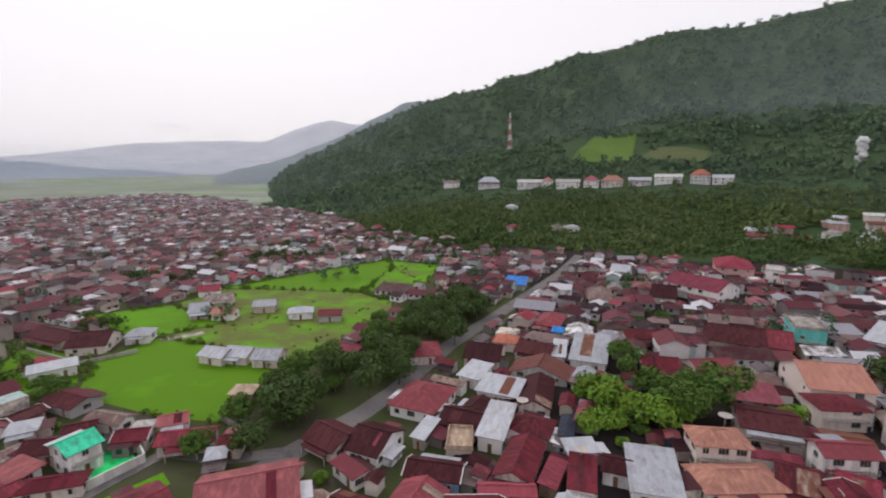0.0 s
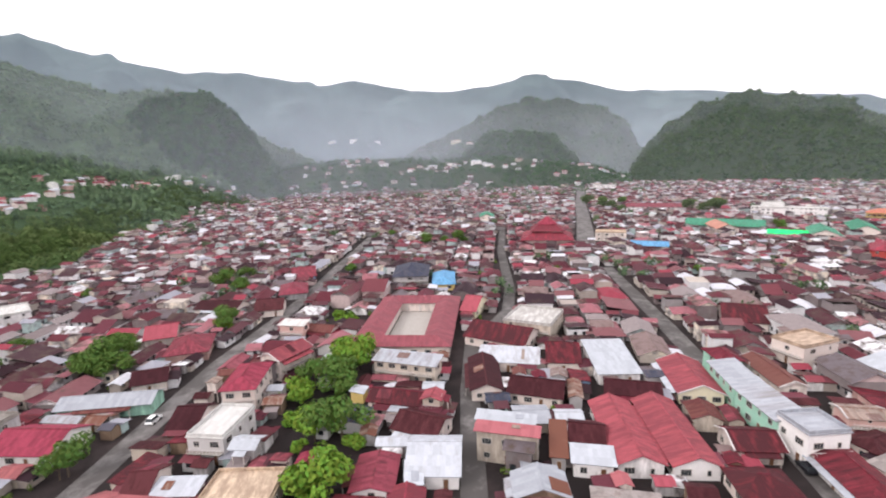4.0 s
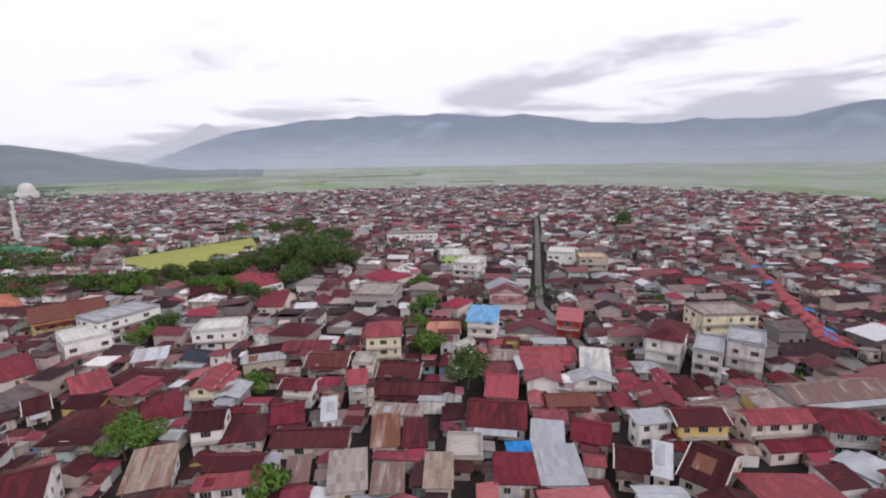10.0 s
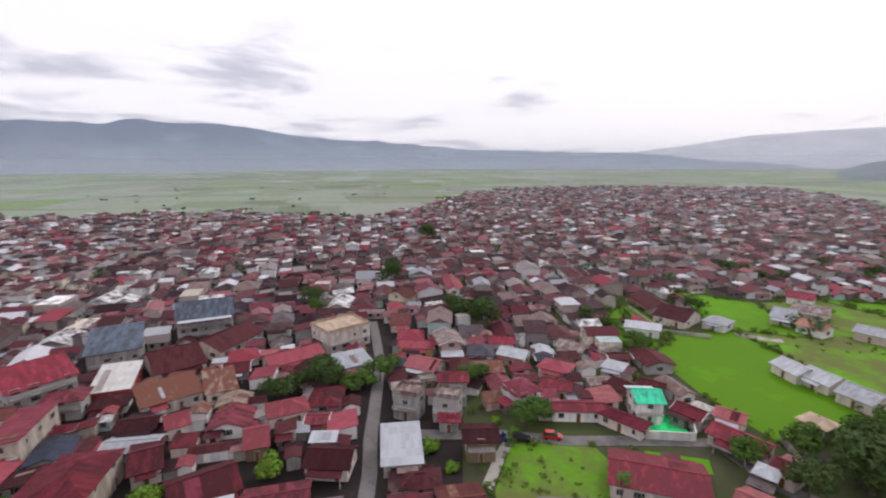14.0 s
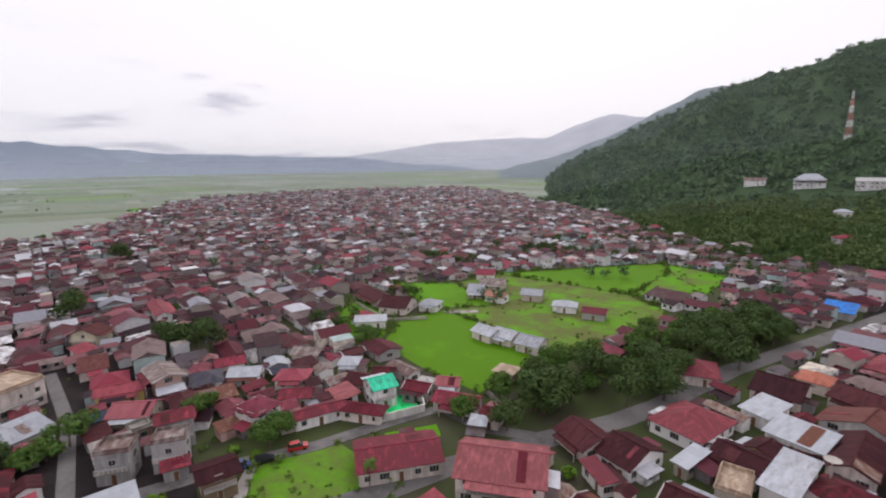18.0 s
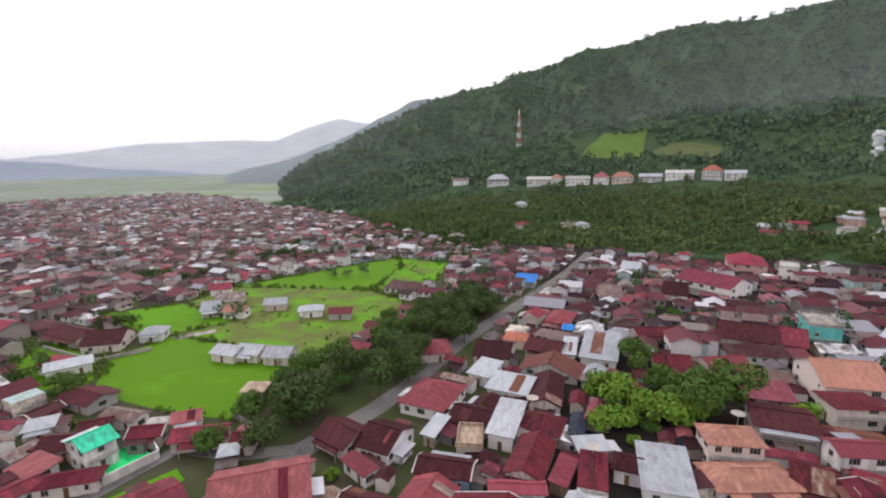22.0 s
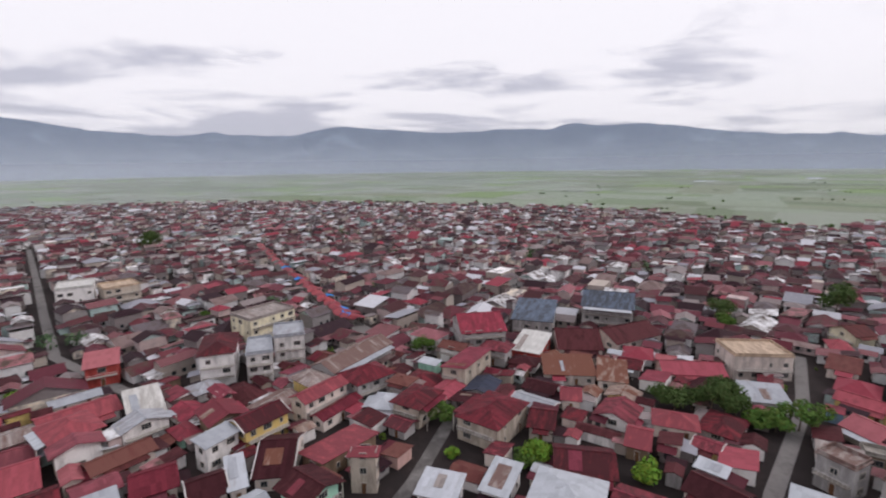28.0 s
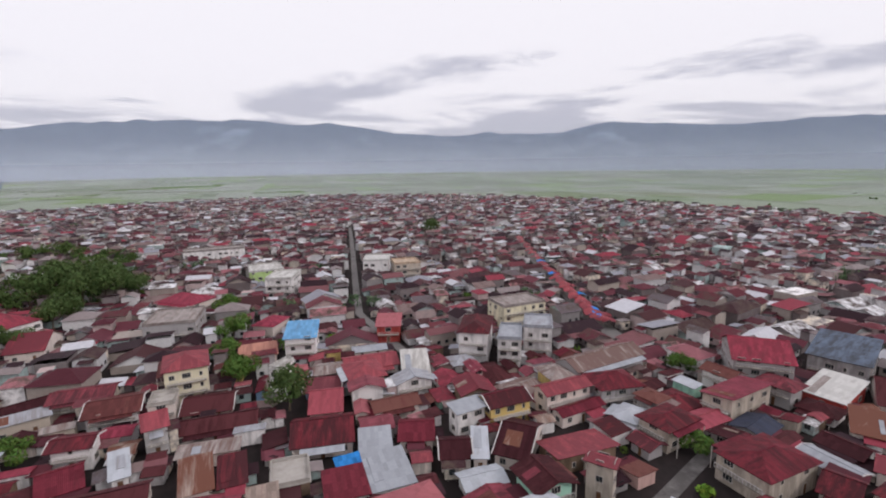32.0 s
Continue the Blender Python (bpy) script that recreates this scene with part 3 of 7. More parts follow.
# ---- houses ----
def window_mesh(w, h, bars):
    b = Build()
    t = 0.09
    b.box(-w / 2, -0.05, 0, w / 2, 0.05, t, 0)
    b.box(-w / 2, -0.05, h - t, w / 2, 0.05, h, 0)
    b.box(-w / 2, -0.05, t, -w / 2 + t, 0.05, h - t, 0)
    b.box(w / 2 - t, -0.05, t, w / 2, 0.05, h - t, 0)
    for i in range(1, bars):
        x = -w / 2 + w * i / bars
        b.box(x - 0.03, -0.04, t, x + 0.03, 0.04, h - t, 0)
    b.face([(-w / 2 + t, -0.01, t), (w / 2 - t, -0.01, t), (w / 2 - t, -0.01, h - t), (-w / 2 + t, -0.01, h - t)], 1)
    return b.mesh("window", M["frame"], M["glass"])


def door_mesh():
    b = Build()
    b.box(-0.5, -0.06, 0, -0.42, 0.06, 2.1, 1)
    b.box(0.42, -0.06, 0, 0.5, 0.06, 2.1, 1)
    b.box(-0.5, -0.06, 2.1, 0.5, 0.06, 2.2, 1)
    b.box(-0.42, -0.03, 0, 0.42, 0.03, 2.1, 0)
    return b.mesh("door", M["door"], M["frame"])


WINDOWS = [window_mesh(1.3, 1.3, 2), window_mesh(2.0, 1.4, 3), window_mesh(0.8, 1.2, 1)]
DOOR = door_mesh()
PITCH = 0.42


def roof_build(kind, w, d, h, over=0.7, pitch=PITCH, t=0.14):
    """The covering of a house w wide (along the ridge) and d deep, with eaves at h. Returns the roof and its ridge caps."""
    b, cap = Build(), Build()
    W, D = w / 2 + over, d / 2 + over
    low = h - over * pitch
    if kind == "gable":
        top = h + d / 2 * pitch
        b.slab([(-W, -D, low), (W, -D, low), (W, 0, top), (-W, 0, top)], t)
        b.slab([(W, D, low), (-W, D, low), (-W, 0, top), (W, 0, top)], t)
        cap.box(-W - 0.02, -0.16, top - 0.05, W + 0.02, 0.16, top + 0.07)
    elif kind == "hip":
        k = max(0.0, W - D)
        top = h + d / 2 * pitch
        b.slab([(-W, -D, low), (W, -D, low), (k, 0, top), (-k, 0, top)], t)
        b.slab([(W, D, low), (-W, D, low), (-k, 0, top), (k, 0, top)], t)
        b.slab([(W, -D, low), (W, D, low), (k, 0, top)], t)
        b.slab([(-W, D, low), (-W, -D, low), (-k, 0, top)], t)
        cap.box(-k - 0.15, -0.16, top - 0.05, k + 0.15, 0.16, top + 0.07)
    elif kind == "shed":
        top = h + d * 0.16
        b.slab([(-W, -D, h - 0.05), (W, -D, h - 0.05), (W, D, top), (-W, D, top)], t)
        cap = None
    elif kind == "flat":
        b.box(-w / 2 - 0.25, -d / 2 - 0.25, h, w / 2 + 0.25, d / 2 + 0.25, h + 0.22)
        p = 0.15
        for x0, y0, x1, y1 in ((-w / 2, -d / 2, w / 2, -d / 2 + p), (-w / 2, d / 2 - p, w / 2, d / 2), (-w / 2, -d / 2 + p, -w / 2 + p, d / 2 - p), (w / 2 - p, -d / 2 + p, w / 2, d / 2 - p)):
            b.box(x0, y0, h + 0.22, x1, y1, h + 0.9)
        cap = None
    return b, cap


def walls_build(kind, w, d, h, pitch=PITCH, foot=-0.3):
    b = Build()
    x, y = w / 2, d / 2
    rise = {"gable": y * pitch, "hip": 0.0, "flat": 0.0, "shed": 0.0}[kind] - 0.1
    back = h + (d * 0.16 - 0.12 if kind == "shed" else 0.0)
    b.face([(-x, -y, foot), (x, -y, foot), (x, -y, h), (-x, -y, h)])
    b.face([(x, y, foot), (-x, y, foot), (-x, y, back), (x, y, back)])
    for s in (1, -1):
        ring = [(s * x, -s * y, foot), (s * x, s * y, foot), (s * x, s * y, back if s > 0 else h)]
        if kind == "gable":
            ring.append((s * x, 0, h + rise))
        ring.append((s * x, -s * y, h if s > 0 else back))
        b.face(ring)
    return b


def bargeboard(s, w, d, h, over, pitch):
    """The boards along one gable end, both slopes mitred into one piece."""
    b = Build()
    W, D, low, top = w / 2 + over, d / 2 + over, h - over * pitch, h + d / 2 * pitch
    x0, x1 = sorted((s * (W - 0.14), s * (W + 0.08)))
    for e in (1, -1):
        ring = [(-e * D, low - 0.2), (-e * D, low + 0.08), (0, top + 0.08), (0, top - 0.2)]
        b.face([(s * (W + 0.08), q, z) for q, z in ring][::-s * e])
        b.face([(x0, -e * D, low + 0.08), (x1, -e * D, low + 0.08), (x1, 0, top + 0.08), (x0, 0, top + 0.08)][::e])
    return b


def roof_patch(rng, kind, w, d, h, over, pitch):
    """A run of newer sheets laid over the old covering."""
    b = Build()
    pw, pl = rng.choice((0.85, 1.7, 1.7, 2.5, 3.4)), rng.uniform(0.4, 0.98)
    pw = min(pw, w * 0.6)
    x0 = rng.uniform(-w / 2, w / 2 - pw)
    if kind == "gable":
        D, zl = d / 2 + over, h - over * pitch
        a0 = rng.uniform(0.0, 1.0 - pl)
        y0, y1 = -D * (1 - a0), -D * (1 - a0 - pl)
        q = [(px, py, zl + (py + D) * (h + d / 2 * pitch - zl) / D) for px, py in ((x0, y0), (x0 + pw, y0), (x0 + pw, y1), (x0, y1))]
        if rng.random() < 0.5:
            q = [(-p[0], -p[1], p[2]) for p in q]
    else:
        y0 = rng.uniform(-d / 2, d / 2 - d * pl)
        q = [(px, py, h + (py + d / 2) * 0.16) for px, py in ((x0, y0), (x0 + pw, y0), (x0 + pw, y0 + d * pl), (x0, y0 + d * pl))]
    b.slab([(p[0], p[1], p[2] + 0.08) for p in q], 0.05)
    return b


def balcony(base, side, w, d, h, storeys):
    """Balcony slabs with a rail on posts along one side, at each upper floor."""
    length, off = (w, d / 2) if side % 2 == 0 else (d, w / 2)
    for s in range(1, storeys):
        z = 3.0 * s - 0.1
        if z > h - 2.0:
            break
        b, rail = Build(), Build()
        n = length * 0.46
        b.box(-n, -off - 1.15, z, n, -off, z + 0.16)
        rail.box(-n, -off - 1.13, z + 0.98, n, -off - 1.05, z + 1.06)
        k = max(3, int(n * 2 / 0.7))
        for i in range(k + 1):
            px = -n + 0.04 + (2 * n - 0.08) * i / k
            rail.box(px - 0.03, -off - 1.12, z + 0.16, px + 0.03, -off - 1.06, z + 0.98, bottom=False)
        slab = part("balcony", b, M["concrete"], base, at=pose(0, 0, 0, 0, 0, 90 * side))
        part("railing", rail, M["white_trim"], slab, "pale balcony rail on thin posts")


COLOUR_WORD = {"maroon": "maroon", "plum": "faded plum-red", "brown": "dark brown", "umber": "rusty brown", "red": "bright red", "crimson": "crimson", "rose": "dusky rose", "pink": "faded pink", "salmon": "salmon tiled",
               "orange": "orange", "zinc": "grey zinc", "silver": "pale zinc", "rust": "rust-streaked", "weathered": "weathered grey-brown", "slate": "dark slate", "steel": "blue-grey steel", "blue": "light blue",
               "cobalt": "bright blue", "green": "green", "lime": "bright green", "jade": "dull green", "white": "white", "tan": "tan"}
KIND_WORD = {"gable": "gabled", "hip": "hipped", "shed": "lean-to", "flat": "flat"}
HOUSE_PLANS = []


def house(x, y, w, d, rot, h=3.3, roof="gable", colour="maroon", wall="cream", name="", windows=2, over=0.7, pitch=PITCH, z=None, mark=True, note="", extra=False):
    """A house with its base at (x, y), ridge along its width w, turned rot degrees; eaves at h metres. windows: 0 none, 1 few, 2 all round."""
    storeys = max(1, int(round((h - 0.3) / 3.0)))
    if windows == 2 and math.hypot(x, y) > 135:
        windows = 1
    z = standing_height(x, y) if z is None else z
    name = name or {"gable": "house", "hip": "hipped_house", "shed": "shed_roofed_house", "flat": "flat_roofed_building"}[roof]
    base = new(name)
    base.empty_display_size = 0.5
    base.matrix_basis = pose(x, y, z, 0, 0, rot)
    size = {1: "single-storey", 2: "two-storey", 3: "three-storey"}.get(storeys, "tall")
    top = "flat concrete roof" if roof == "flat" else f"{COLOUR_WORD[colour]} {KIND_WORD[roof]} roof"
    tagged(base, note or f"{size} {'outbuilding' if name == 'outbuilding' else 'house'} with {wall} walls and {top}", "house", group="houses of the town")
    part("wall", walls_build(roof, w, d, h, pitch, -0.3 if z < 0.5 else -0.4 - 0.2 * max(w, d)), WALL[wall], base)
    r, cap = roof_build(roof, w, d, h, over, pitch)
    ro = part("roof", r, ROOF[colour] if roof != "flat" or colour in ("zinc", "white", "blue", "green", "tan", "weathered") else M["concrete"], base)
    if cap is not None and windows:
        part("ridge_cap", cap, ROOF[colour], ro)
    if windows:
        rng = random.Random(int(x * 13 + y * 7))
        near = math.hypot(x, y) < 150
        if roof == "gable" and near and rng.random() < 0.16:
            for end in (1, -1):
                part("bargeboard", bargeboard(end, w, d, h, over, pitch), M["white_trim"], ro, "white painted gable boards")
        if roof in ("gable", "shed") and near and colour not in ("blue", "cobalt", "green", "lime") and rng.random() < 0.4:
            part("patched_sheet", roof_patch(rng, roof, w, d, h, over, pitch), ROOF[rng.choice(("rust", "weathered", "zinc") if colour in ("zinc", "silver", "white", "rust", "weathered", "tan") else ("umber", "plum", "maroon", "brown", "rust"))], ro, "newer metal sheets laid over the roof")
        if h > 5.0 and math.hypot(x, y) < 260 and min(w, d) > 4:
            side = min(range(4), key=lambda q: x * math.cos(radians(rot + 90 * q - 90)) + y * math.sin(radians(rot + 90 * q - 90)))
            balcony(base, side, w, d, h, storeys)
        for side in range(4):
            way = radians(rot + 90 * side - 90)
            if windows == 1 and x * math.cos(way) + y * math.sin(way) > 0:
                continue
            length = w if side % 2 == 0 else d
            count = max(1, int(length / (3.2 if windows == 2 or h > 6.4 else 4.8)))
            for s in range(storeys):
                for i in range(count):
                    u = -length / 2 + length * (i + 0.5) / count
                    a = radians(90 * side)
                    off = (d if side % 2 == 0 else w) / 2 + 0.03
                    px, py = u * math.cos(a) + off * math.sin(a), u * math.sin(a) - off * math.cos(a)
                    me = WINDOWS[(side + i) % 3] if rng.random() < 0.8 else WINDOWS[1]
                    if s == 0 and side in (0, 2) and i == count // 2:
                        part("door", DOOR, (), base, at=pose(px, py, 0.0, 0, 0, 90 * side))
                        continue
                    if windows == 1 and rng.random() < 0.25:
                        continue
                    part("window", me, (), base, at=pose(px, py, 0.95 + 3.0 * s, 0, 0, 90 * side))
        if roof in ("gable", "hip") and rng.random() < 0.7 and w > 4:
            # a lower roof over the veranda, on two posts
            side = rng.choice((1, -1))
            deep, aw = rng.uniform(1.6, 2.6), w * rng.uniform(0.6, 1.0)
            y0, zz = side * d / 2, (3.0 * (storeys - 1) + 2.75) if storeys > 1 else h - 0.35
            b = Build()
            zz = min(zz, h - 0.3)
            p = [(-aw / 2, y0 + side * deep, zz - 0.5), (aw / 2, y0 + side * deep, zz - 0.5), (aw / 2, y0, zz), (-aw / 2, y0, zz)]
            b.slab(p if side < 0 else p[::-1], 0.1)
            veranda = part("veranda_roof", b, ROOF[colour if rng.random() < 0.5 else rng.choice(("zinc", "silver", "maroon", "umber", "brown"))], base)
            for sx in (-1, 1):
                b = Build()
                px, py = sx * (aw / 2 - 0.15), y0 + side * (deep - 0.15)
                b.box(px - 0.07, py - 0.07, -0.2, px + 0.07, py + 0.07, zz - 0.55)
                part("post", b, M["frame"], veranda)
    if mark:
        mark_rect(x, y, w, d, rot, 0.3)
    HOUSE_PLANS.append((x, y, w, d, rot, h))
    return base


mark_rect(169.6, -12.9, 56, 33, -13.8, 0.5)
house(59.4, -187.8, 20.4, 13.9, -136, 9.0, "flat", "zinc", "white", over=0.0)
house(65.5, -173.3, 12.1, 14.3, -151, 7.0, "flat", "white", "white", over=0.0)
house(25.0, -168.3, 14.8, 10.6, 172, 6.5, "flat", "white", "white", over=0.0)
house(17.9, -229.7, 24.8, 13.5, 121, 7.0, "hip", "crimson", "white", over=0.6)
house(7.9, -203.4, 10.1, 17.0, 162, 3.8, "gable", "crimson", "cream", over=0.6)
house(22.2, -129.1, 13.3, 5.7, -108, 5.2, "gable", "red", "lemon", over=0.6)
house(36.0, -226.3, 14.6, 17.0, 179, 3.2, "gable", "brown", "cream", over=0.6)
house(10.5, -140.4, 11.1, 3.6, -180, 4.2, "shed", "zinc", "beige", over=0.6)
house(9.6, -150.1, 10.4, 5.5, -174, 3.2, "gable", "brown", "cream", over=0.6)
house(-24.0, -137.5, 11.7, 10.0, -102, 9.8, "hip", "red", "lemon", over=0.6)
house(-12.7, -114.3, 4.2, 7.9, 174, 6.8, "gable", "red", "white", over=0.6)
house(-24.2, -111.3, 16.9, 6.6, 159, 3.2, "gable", "brown", "cream", over=0.6)
house(-20.0, -100.8, 11.2, 3.3, 157, 3.2, "shed", "weathered", "cream", over=0.6)
house(-15.7, -92.5, 4.9, 9.2, 167, 3.2, "shed", "rust", "cream", over=0.6)
house(-21.4, -89.7, 4.2, 8.0, 164, 3.2, "shed", "maroon", "cream", over=0.6)
house(-0.8, -96.6, 15.1, 6.5, 163, 3.1, "gable", "brown", "cream", over=0.6)
house(12.7, -104.9, 10.0, 8.1, -99, 3.2, "hip", "maroon", "cream", over=0.6)
house(3.8, -108.9, 6.3, 9.0, 176, 3.0, "gable", "maroon", "white", over=0.6)
house(-5.1, -106.2, 2.6, 7.9, 174, 3.0, "shed", "silver", "white", over=0.6)
house(13.7, -82.1, 10.1, 2.5, 171, 6.0, "shed", "red", "white", over=0.6)
house(13.0, -88.8, 9.6, 4.7, 163, 5.5, "gable", "maroon", "white", over=0.6)
house(28.5, -94.5, 7.1, 10.4, -180, 3.2, "shed", "rust", "white", over=0.6)
house(32.5, -121.7, 12.6, 7.9, -82, 3.2, "hip", "maroon", "cream", over=0.6)
house(19.6, -105.9, 5.8, 8.3, 173, 6.0, "gable", "brown", "white", over=0.6)
house(54.2, -141.6, 7.5, 13.7, -154, 3.2, "gable", "red", "cream", over=0.6)
house(61.9, -132.6, 4.5, 8.7, -156, 3.1, "gable", "brown", "cream", over=0.6)
house(-6.5, -81.7, 6.1, 9.3, 171, 3.2, "shed", "weathered", "cream", over=0.6)
house(-13.1, -77.3, 4.9, 6.2, 166, 3.2, "shed", "weathered", "mint", over=0.6)
house(2.2, -85.5, 3.4, 5.8, 171, 3.2, "shed", "weathered", "grey", over=0.6)
house(-22.4, -76.4, 4.3, 7.7, 161, 3.2, "shed", "rust", "cream", over=0.6)
house(43.1, -156.8, 8.4, 6.7, -178, 3.2, "shed", "silver", "cream", over=0.6)
house(-31.8, -191.4, 16.4, 18.2, 156, 7.0, "flat", "weathered", "grey", over=0.0)
house(-41.2, -219.3, 17.9, 13.1, 121, 6.0, "hip", "crimson", "cream", over=0.6)
house(28.1, -152.0, 8.5, 7.1, 149, 3.2, "gable", "slate", "white", over=0.6)
house(-59.3, -172.1, 11.2, 7.7, -142, 4.2, "hip", "crimson", "cream", over=0.6)
house(-83.8, -221.6, 11.9, 18.2, 143, 9.0, "flat", "white", "white", over=0.0)
house(-46.0, -147.4, 10.4, 7.9, 162, 3.2, "shed", "salmon", "cream", over=0.6)
house(-42.8, -119.1, 6.7, 2.5, -151, 9.0, "flat", "white", "white", over=0.0)
house(-84.8, -248.4, 16.3, 18.2, 164, 8.0, "flat", "white", "lime", over=0.0)
house(-73.7, 88.7, 5.7, 6.8, 60, 5.8, "gable", "green", "white", over=0.6)
house(-72.2, 80.5, 10.0, 4.1, 16, 3.0, "hip", "maroon", "cream", over=0.6)
house(-113.1, 132.0, 10.8, 4.8, 38, 3.2, "shed", "silver", "white", over=0.6)
house(-118.7, 133.6, 6.4, 5.4, -11, 3.1, "shed", "crimson", "white", over=0.6)
house(-70.3, 142.9, 8.4, 7.0, -19, 3.0, "gable", "silver", "cream", over=0.6)
house(-63.3, 143.3, 7.8, 7.6, -11, 3.0, "gable", "silver", "cream", over=0.6)
house(-53.5, 141.0, 7.7, 8.2, -5, 3.0, "gable", "zinc", "cream", over=0.6)
house(-51.7, 117.0, 5.3, 5.0, -1, 3.3, "hip", "tan", "beige", over=0.6)
house(-98.7, 189.2, 6.5, 11.2, 18, 3.2, "gable", "zinc", "beige", over=0.6)
house(-86.9, 185.5, 8.4, 6.2, -1, 3.2, "gable", "salmon", "white", over=0.6)
house(-74.5, 195.7, 8.4, 7.6, 9, 3.2, "gable", "zinc", "beige", over=0.6)
house(-57.0, 186.1, 9.0, 6.5, 13, 3.2, "hip", "silver", "white", over=0.6)
house(-44.2, 182.2, 8.2, 5.5, 5, 3.2, "gable", "crimson", "grey", over=0.6)
house(-109.9, 221.0, 8.7, 8.3, 19, 3.2, "gable", "crimson", "white", over=0.6)
house(-97.9, 205.0, 11.2, 8.1, 19, 3.2, "gable", "weathered", "cream", over=0.6)
house(-105.6, 161.3, 7.3, 7.6, 12, 3.2, "hip", "zinc", "white", over=0.6)
house(-133.2, 159.7, 18.6, 9.3, -23, 3.2, "gable", "brown", "cream", over=0.6)
house(-117.1, 154.3, 11.4, 13.1, 14, 3.2, "gable", "brown", "cream", over=0.6)
house(-67.1, 96.2, 6.3, 4.9, 10, 3.2, "gable", "maroon", "cream", over=0.6)
house(-67.4, 100.2, 3.6, 3.0, 9, 3.2, "hip", "white", "white", over=0.6)
house(-61.8, 102.4, 5.4, 5.0, 21, 3.3, "gable", "pink", "white", over=0.6)
house(-55.1, 95.5, 10.6, 5.6, 10, 3.1, "gable", "crimson", "cream", over=0.6)
house(-44.7, 93.5, 4.0, 5.0, 7, 3.2, "gable", "maroon", "cream", over=0.6)
house(-46.1, 89.2, 3.1, 3.8, 17, 3.2, "hip", "silver", "white", over=0.6)
house(-77.2, 103.4, 9.4, 4.1, -15, 3.2, "gable", "weathered", "white", over=0.6)
house(-80.7, 99.0, 5.4, 4.7, 27, 3.2, "gable", "maroon", "cream", over=0.6)
house(-82.8, 92.1, 6.9, 6.0, 9, 3.2, "gable", "maroon", "pink", over=0.6)
house(-94.0, 99.6, 5.1, 5.7, 29, 3.2, "hip", "silver", "cream", over=0.6)
house(-91.7, 65.9, 7.4, 6.8, 1, 5.2, "hip", "plum", "white", over=0.6)
house(-80.7, 74.3, 11.9, 3.9, 61, 3.1, "gable", "crimson", "white", over=0.6)
house(-100.9, 84.6, 8.2, 6.5, 31, 3.3, "hip", "red", "white", over=0.6)
house(-91.6, 77.4, 7.2, 5.1, 37, 3.3, "gable", "crimson", "cream", over=0.6)
house(-113.9, 79.3, 7.9, 6.1, 35, 3.3, "gable", "silver", "white", over=0.6)
house(-124.3, 81.4, 7.4, 5.6, 59, 3.3, "gable", "crimson", "cream", over=0.6)
house(-120.3, 71.3, 7.3, 8.3, 61, 3.3, "hip", "slate", "white", over=0.6)
house(-108.5, 66.6, 8.1, 5.2, 66, 3.0, "shed", "rust", "wood", over=0.6)
house(-133.3, 55.9, 10.5, 5.6, 57, 3.3, "gable", "red", "yellow", over=0.6)
house(-119.2, 52.5, 8.8, 7.8, 37, 3.1, "gable", "pink", "beige", over=0.6)
house(-107.0, 55.8, 7.0, 5.2, 45, 3.3, "hip", "red", "grey", over=0.6)
house(-94.0, 47.0, 5.9, 4.9, 49, 6.5, "flat", "weathered", "grey", over=0.0)
house(-89.4, 45.0, 4.2, 2.5, 62, 3.0, "shed", "crimson", "grey", over=0.6)
house(-99.6, 39.6, 6.0, 5.4, 46, 6.5, "flat", "weathered", "grey", over=0.0)
house(-174.6, 64.3, 5.1, 8.5, 84, 3.3, "hip", "red", "cream", over=0.6)
house(-157.4, 59.7, 6.6, 8.6, 67, 3.0, "shed", "umber", "cream", over=0.6)
house(-198.1, 100.8, 24.8, 5.5, 160, 3.3, "gable", "red", "white", over=0.6)
house(-183.5, 70.5, 7.0, 9.0, 117, 5.5, "gable", "umber", "lemon", over=0.6)
house(-110.1, 98.5, 8.1, 5.9, 24, 3.3, "gable", "weathered", "cream", over=0.6)
house(-54.6, 70.2, 16.0, 10.6, 45, 3.3, "gable", "crimson", "cream", over=0.6, pitch=0.26)
house(-33.6, 74.8, 15.5, 12.3, 18, 5.5, "gable", "pink", "cream", over=0.6)
house(-8.1, 143.8, 13.1, 11.1, 8, 3.2, "hip", "red", "cream", over=0.6)
house(-5.1, 112.7, 13.8, 11.4, 66, 3.3, "hip", "red", "white", over=0.6)
house(-23.9, 95.4, 8.9, 8.4, -36, 3.0, "gable", "brown", "cream", over=0.6)
house(-14.6, 93.6, 7.5, 10.6, -26, 3.3, "gable", "brown", "white", over=0.6)
house(-18.5, 84.2, 7.1, 2.5, -45, 3.0, "shed", "crimson", "white", over=0.6)
house(-4.1, 97.2, 2.5, 6.6, -27, 3.0, "shed", "silver", "beige", over=0.6)
house(4.4, 102.0, 8.4, 8.2, -24, 3.3, "gable", "brown", "beige", over=0.6)
house(-1.8, 83.2, 10.0, 5.7, -14, 3.3, "gable", "brown", "blue", over=0.6)
house(8.8, 126.4, 6.0, 8.1, -32, 3.3, "shed", "silver", "white", over=0.6)
house(14.7, 116.9, 10.1, 7.7, -25, 3.3, "shed", "silver", "white", over=0.6)
house(12.8, 141.7, 10.3, 12.3, -17, 3.1, "gable", "brown", "cream", over=0.6)
house(20.7, 152.2, 7.0, 6.6, 70, 3.3, "hip", "orange", "cream", over=0.6)
house(39.8, 172.0, 14.6, 8.3, 64, 3.3, "hip", "red", "cream", over=0.6)
house(39.7, 160.5, 3.0, 3.4, -22, 3.0, "shed", "cobalt", "grey", over=0.6)
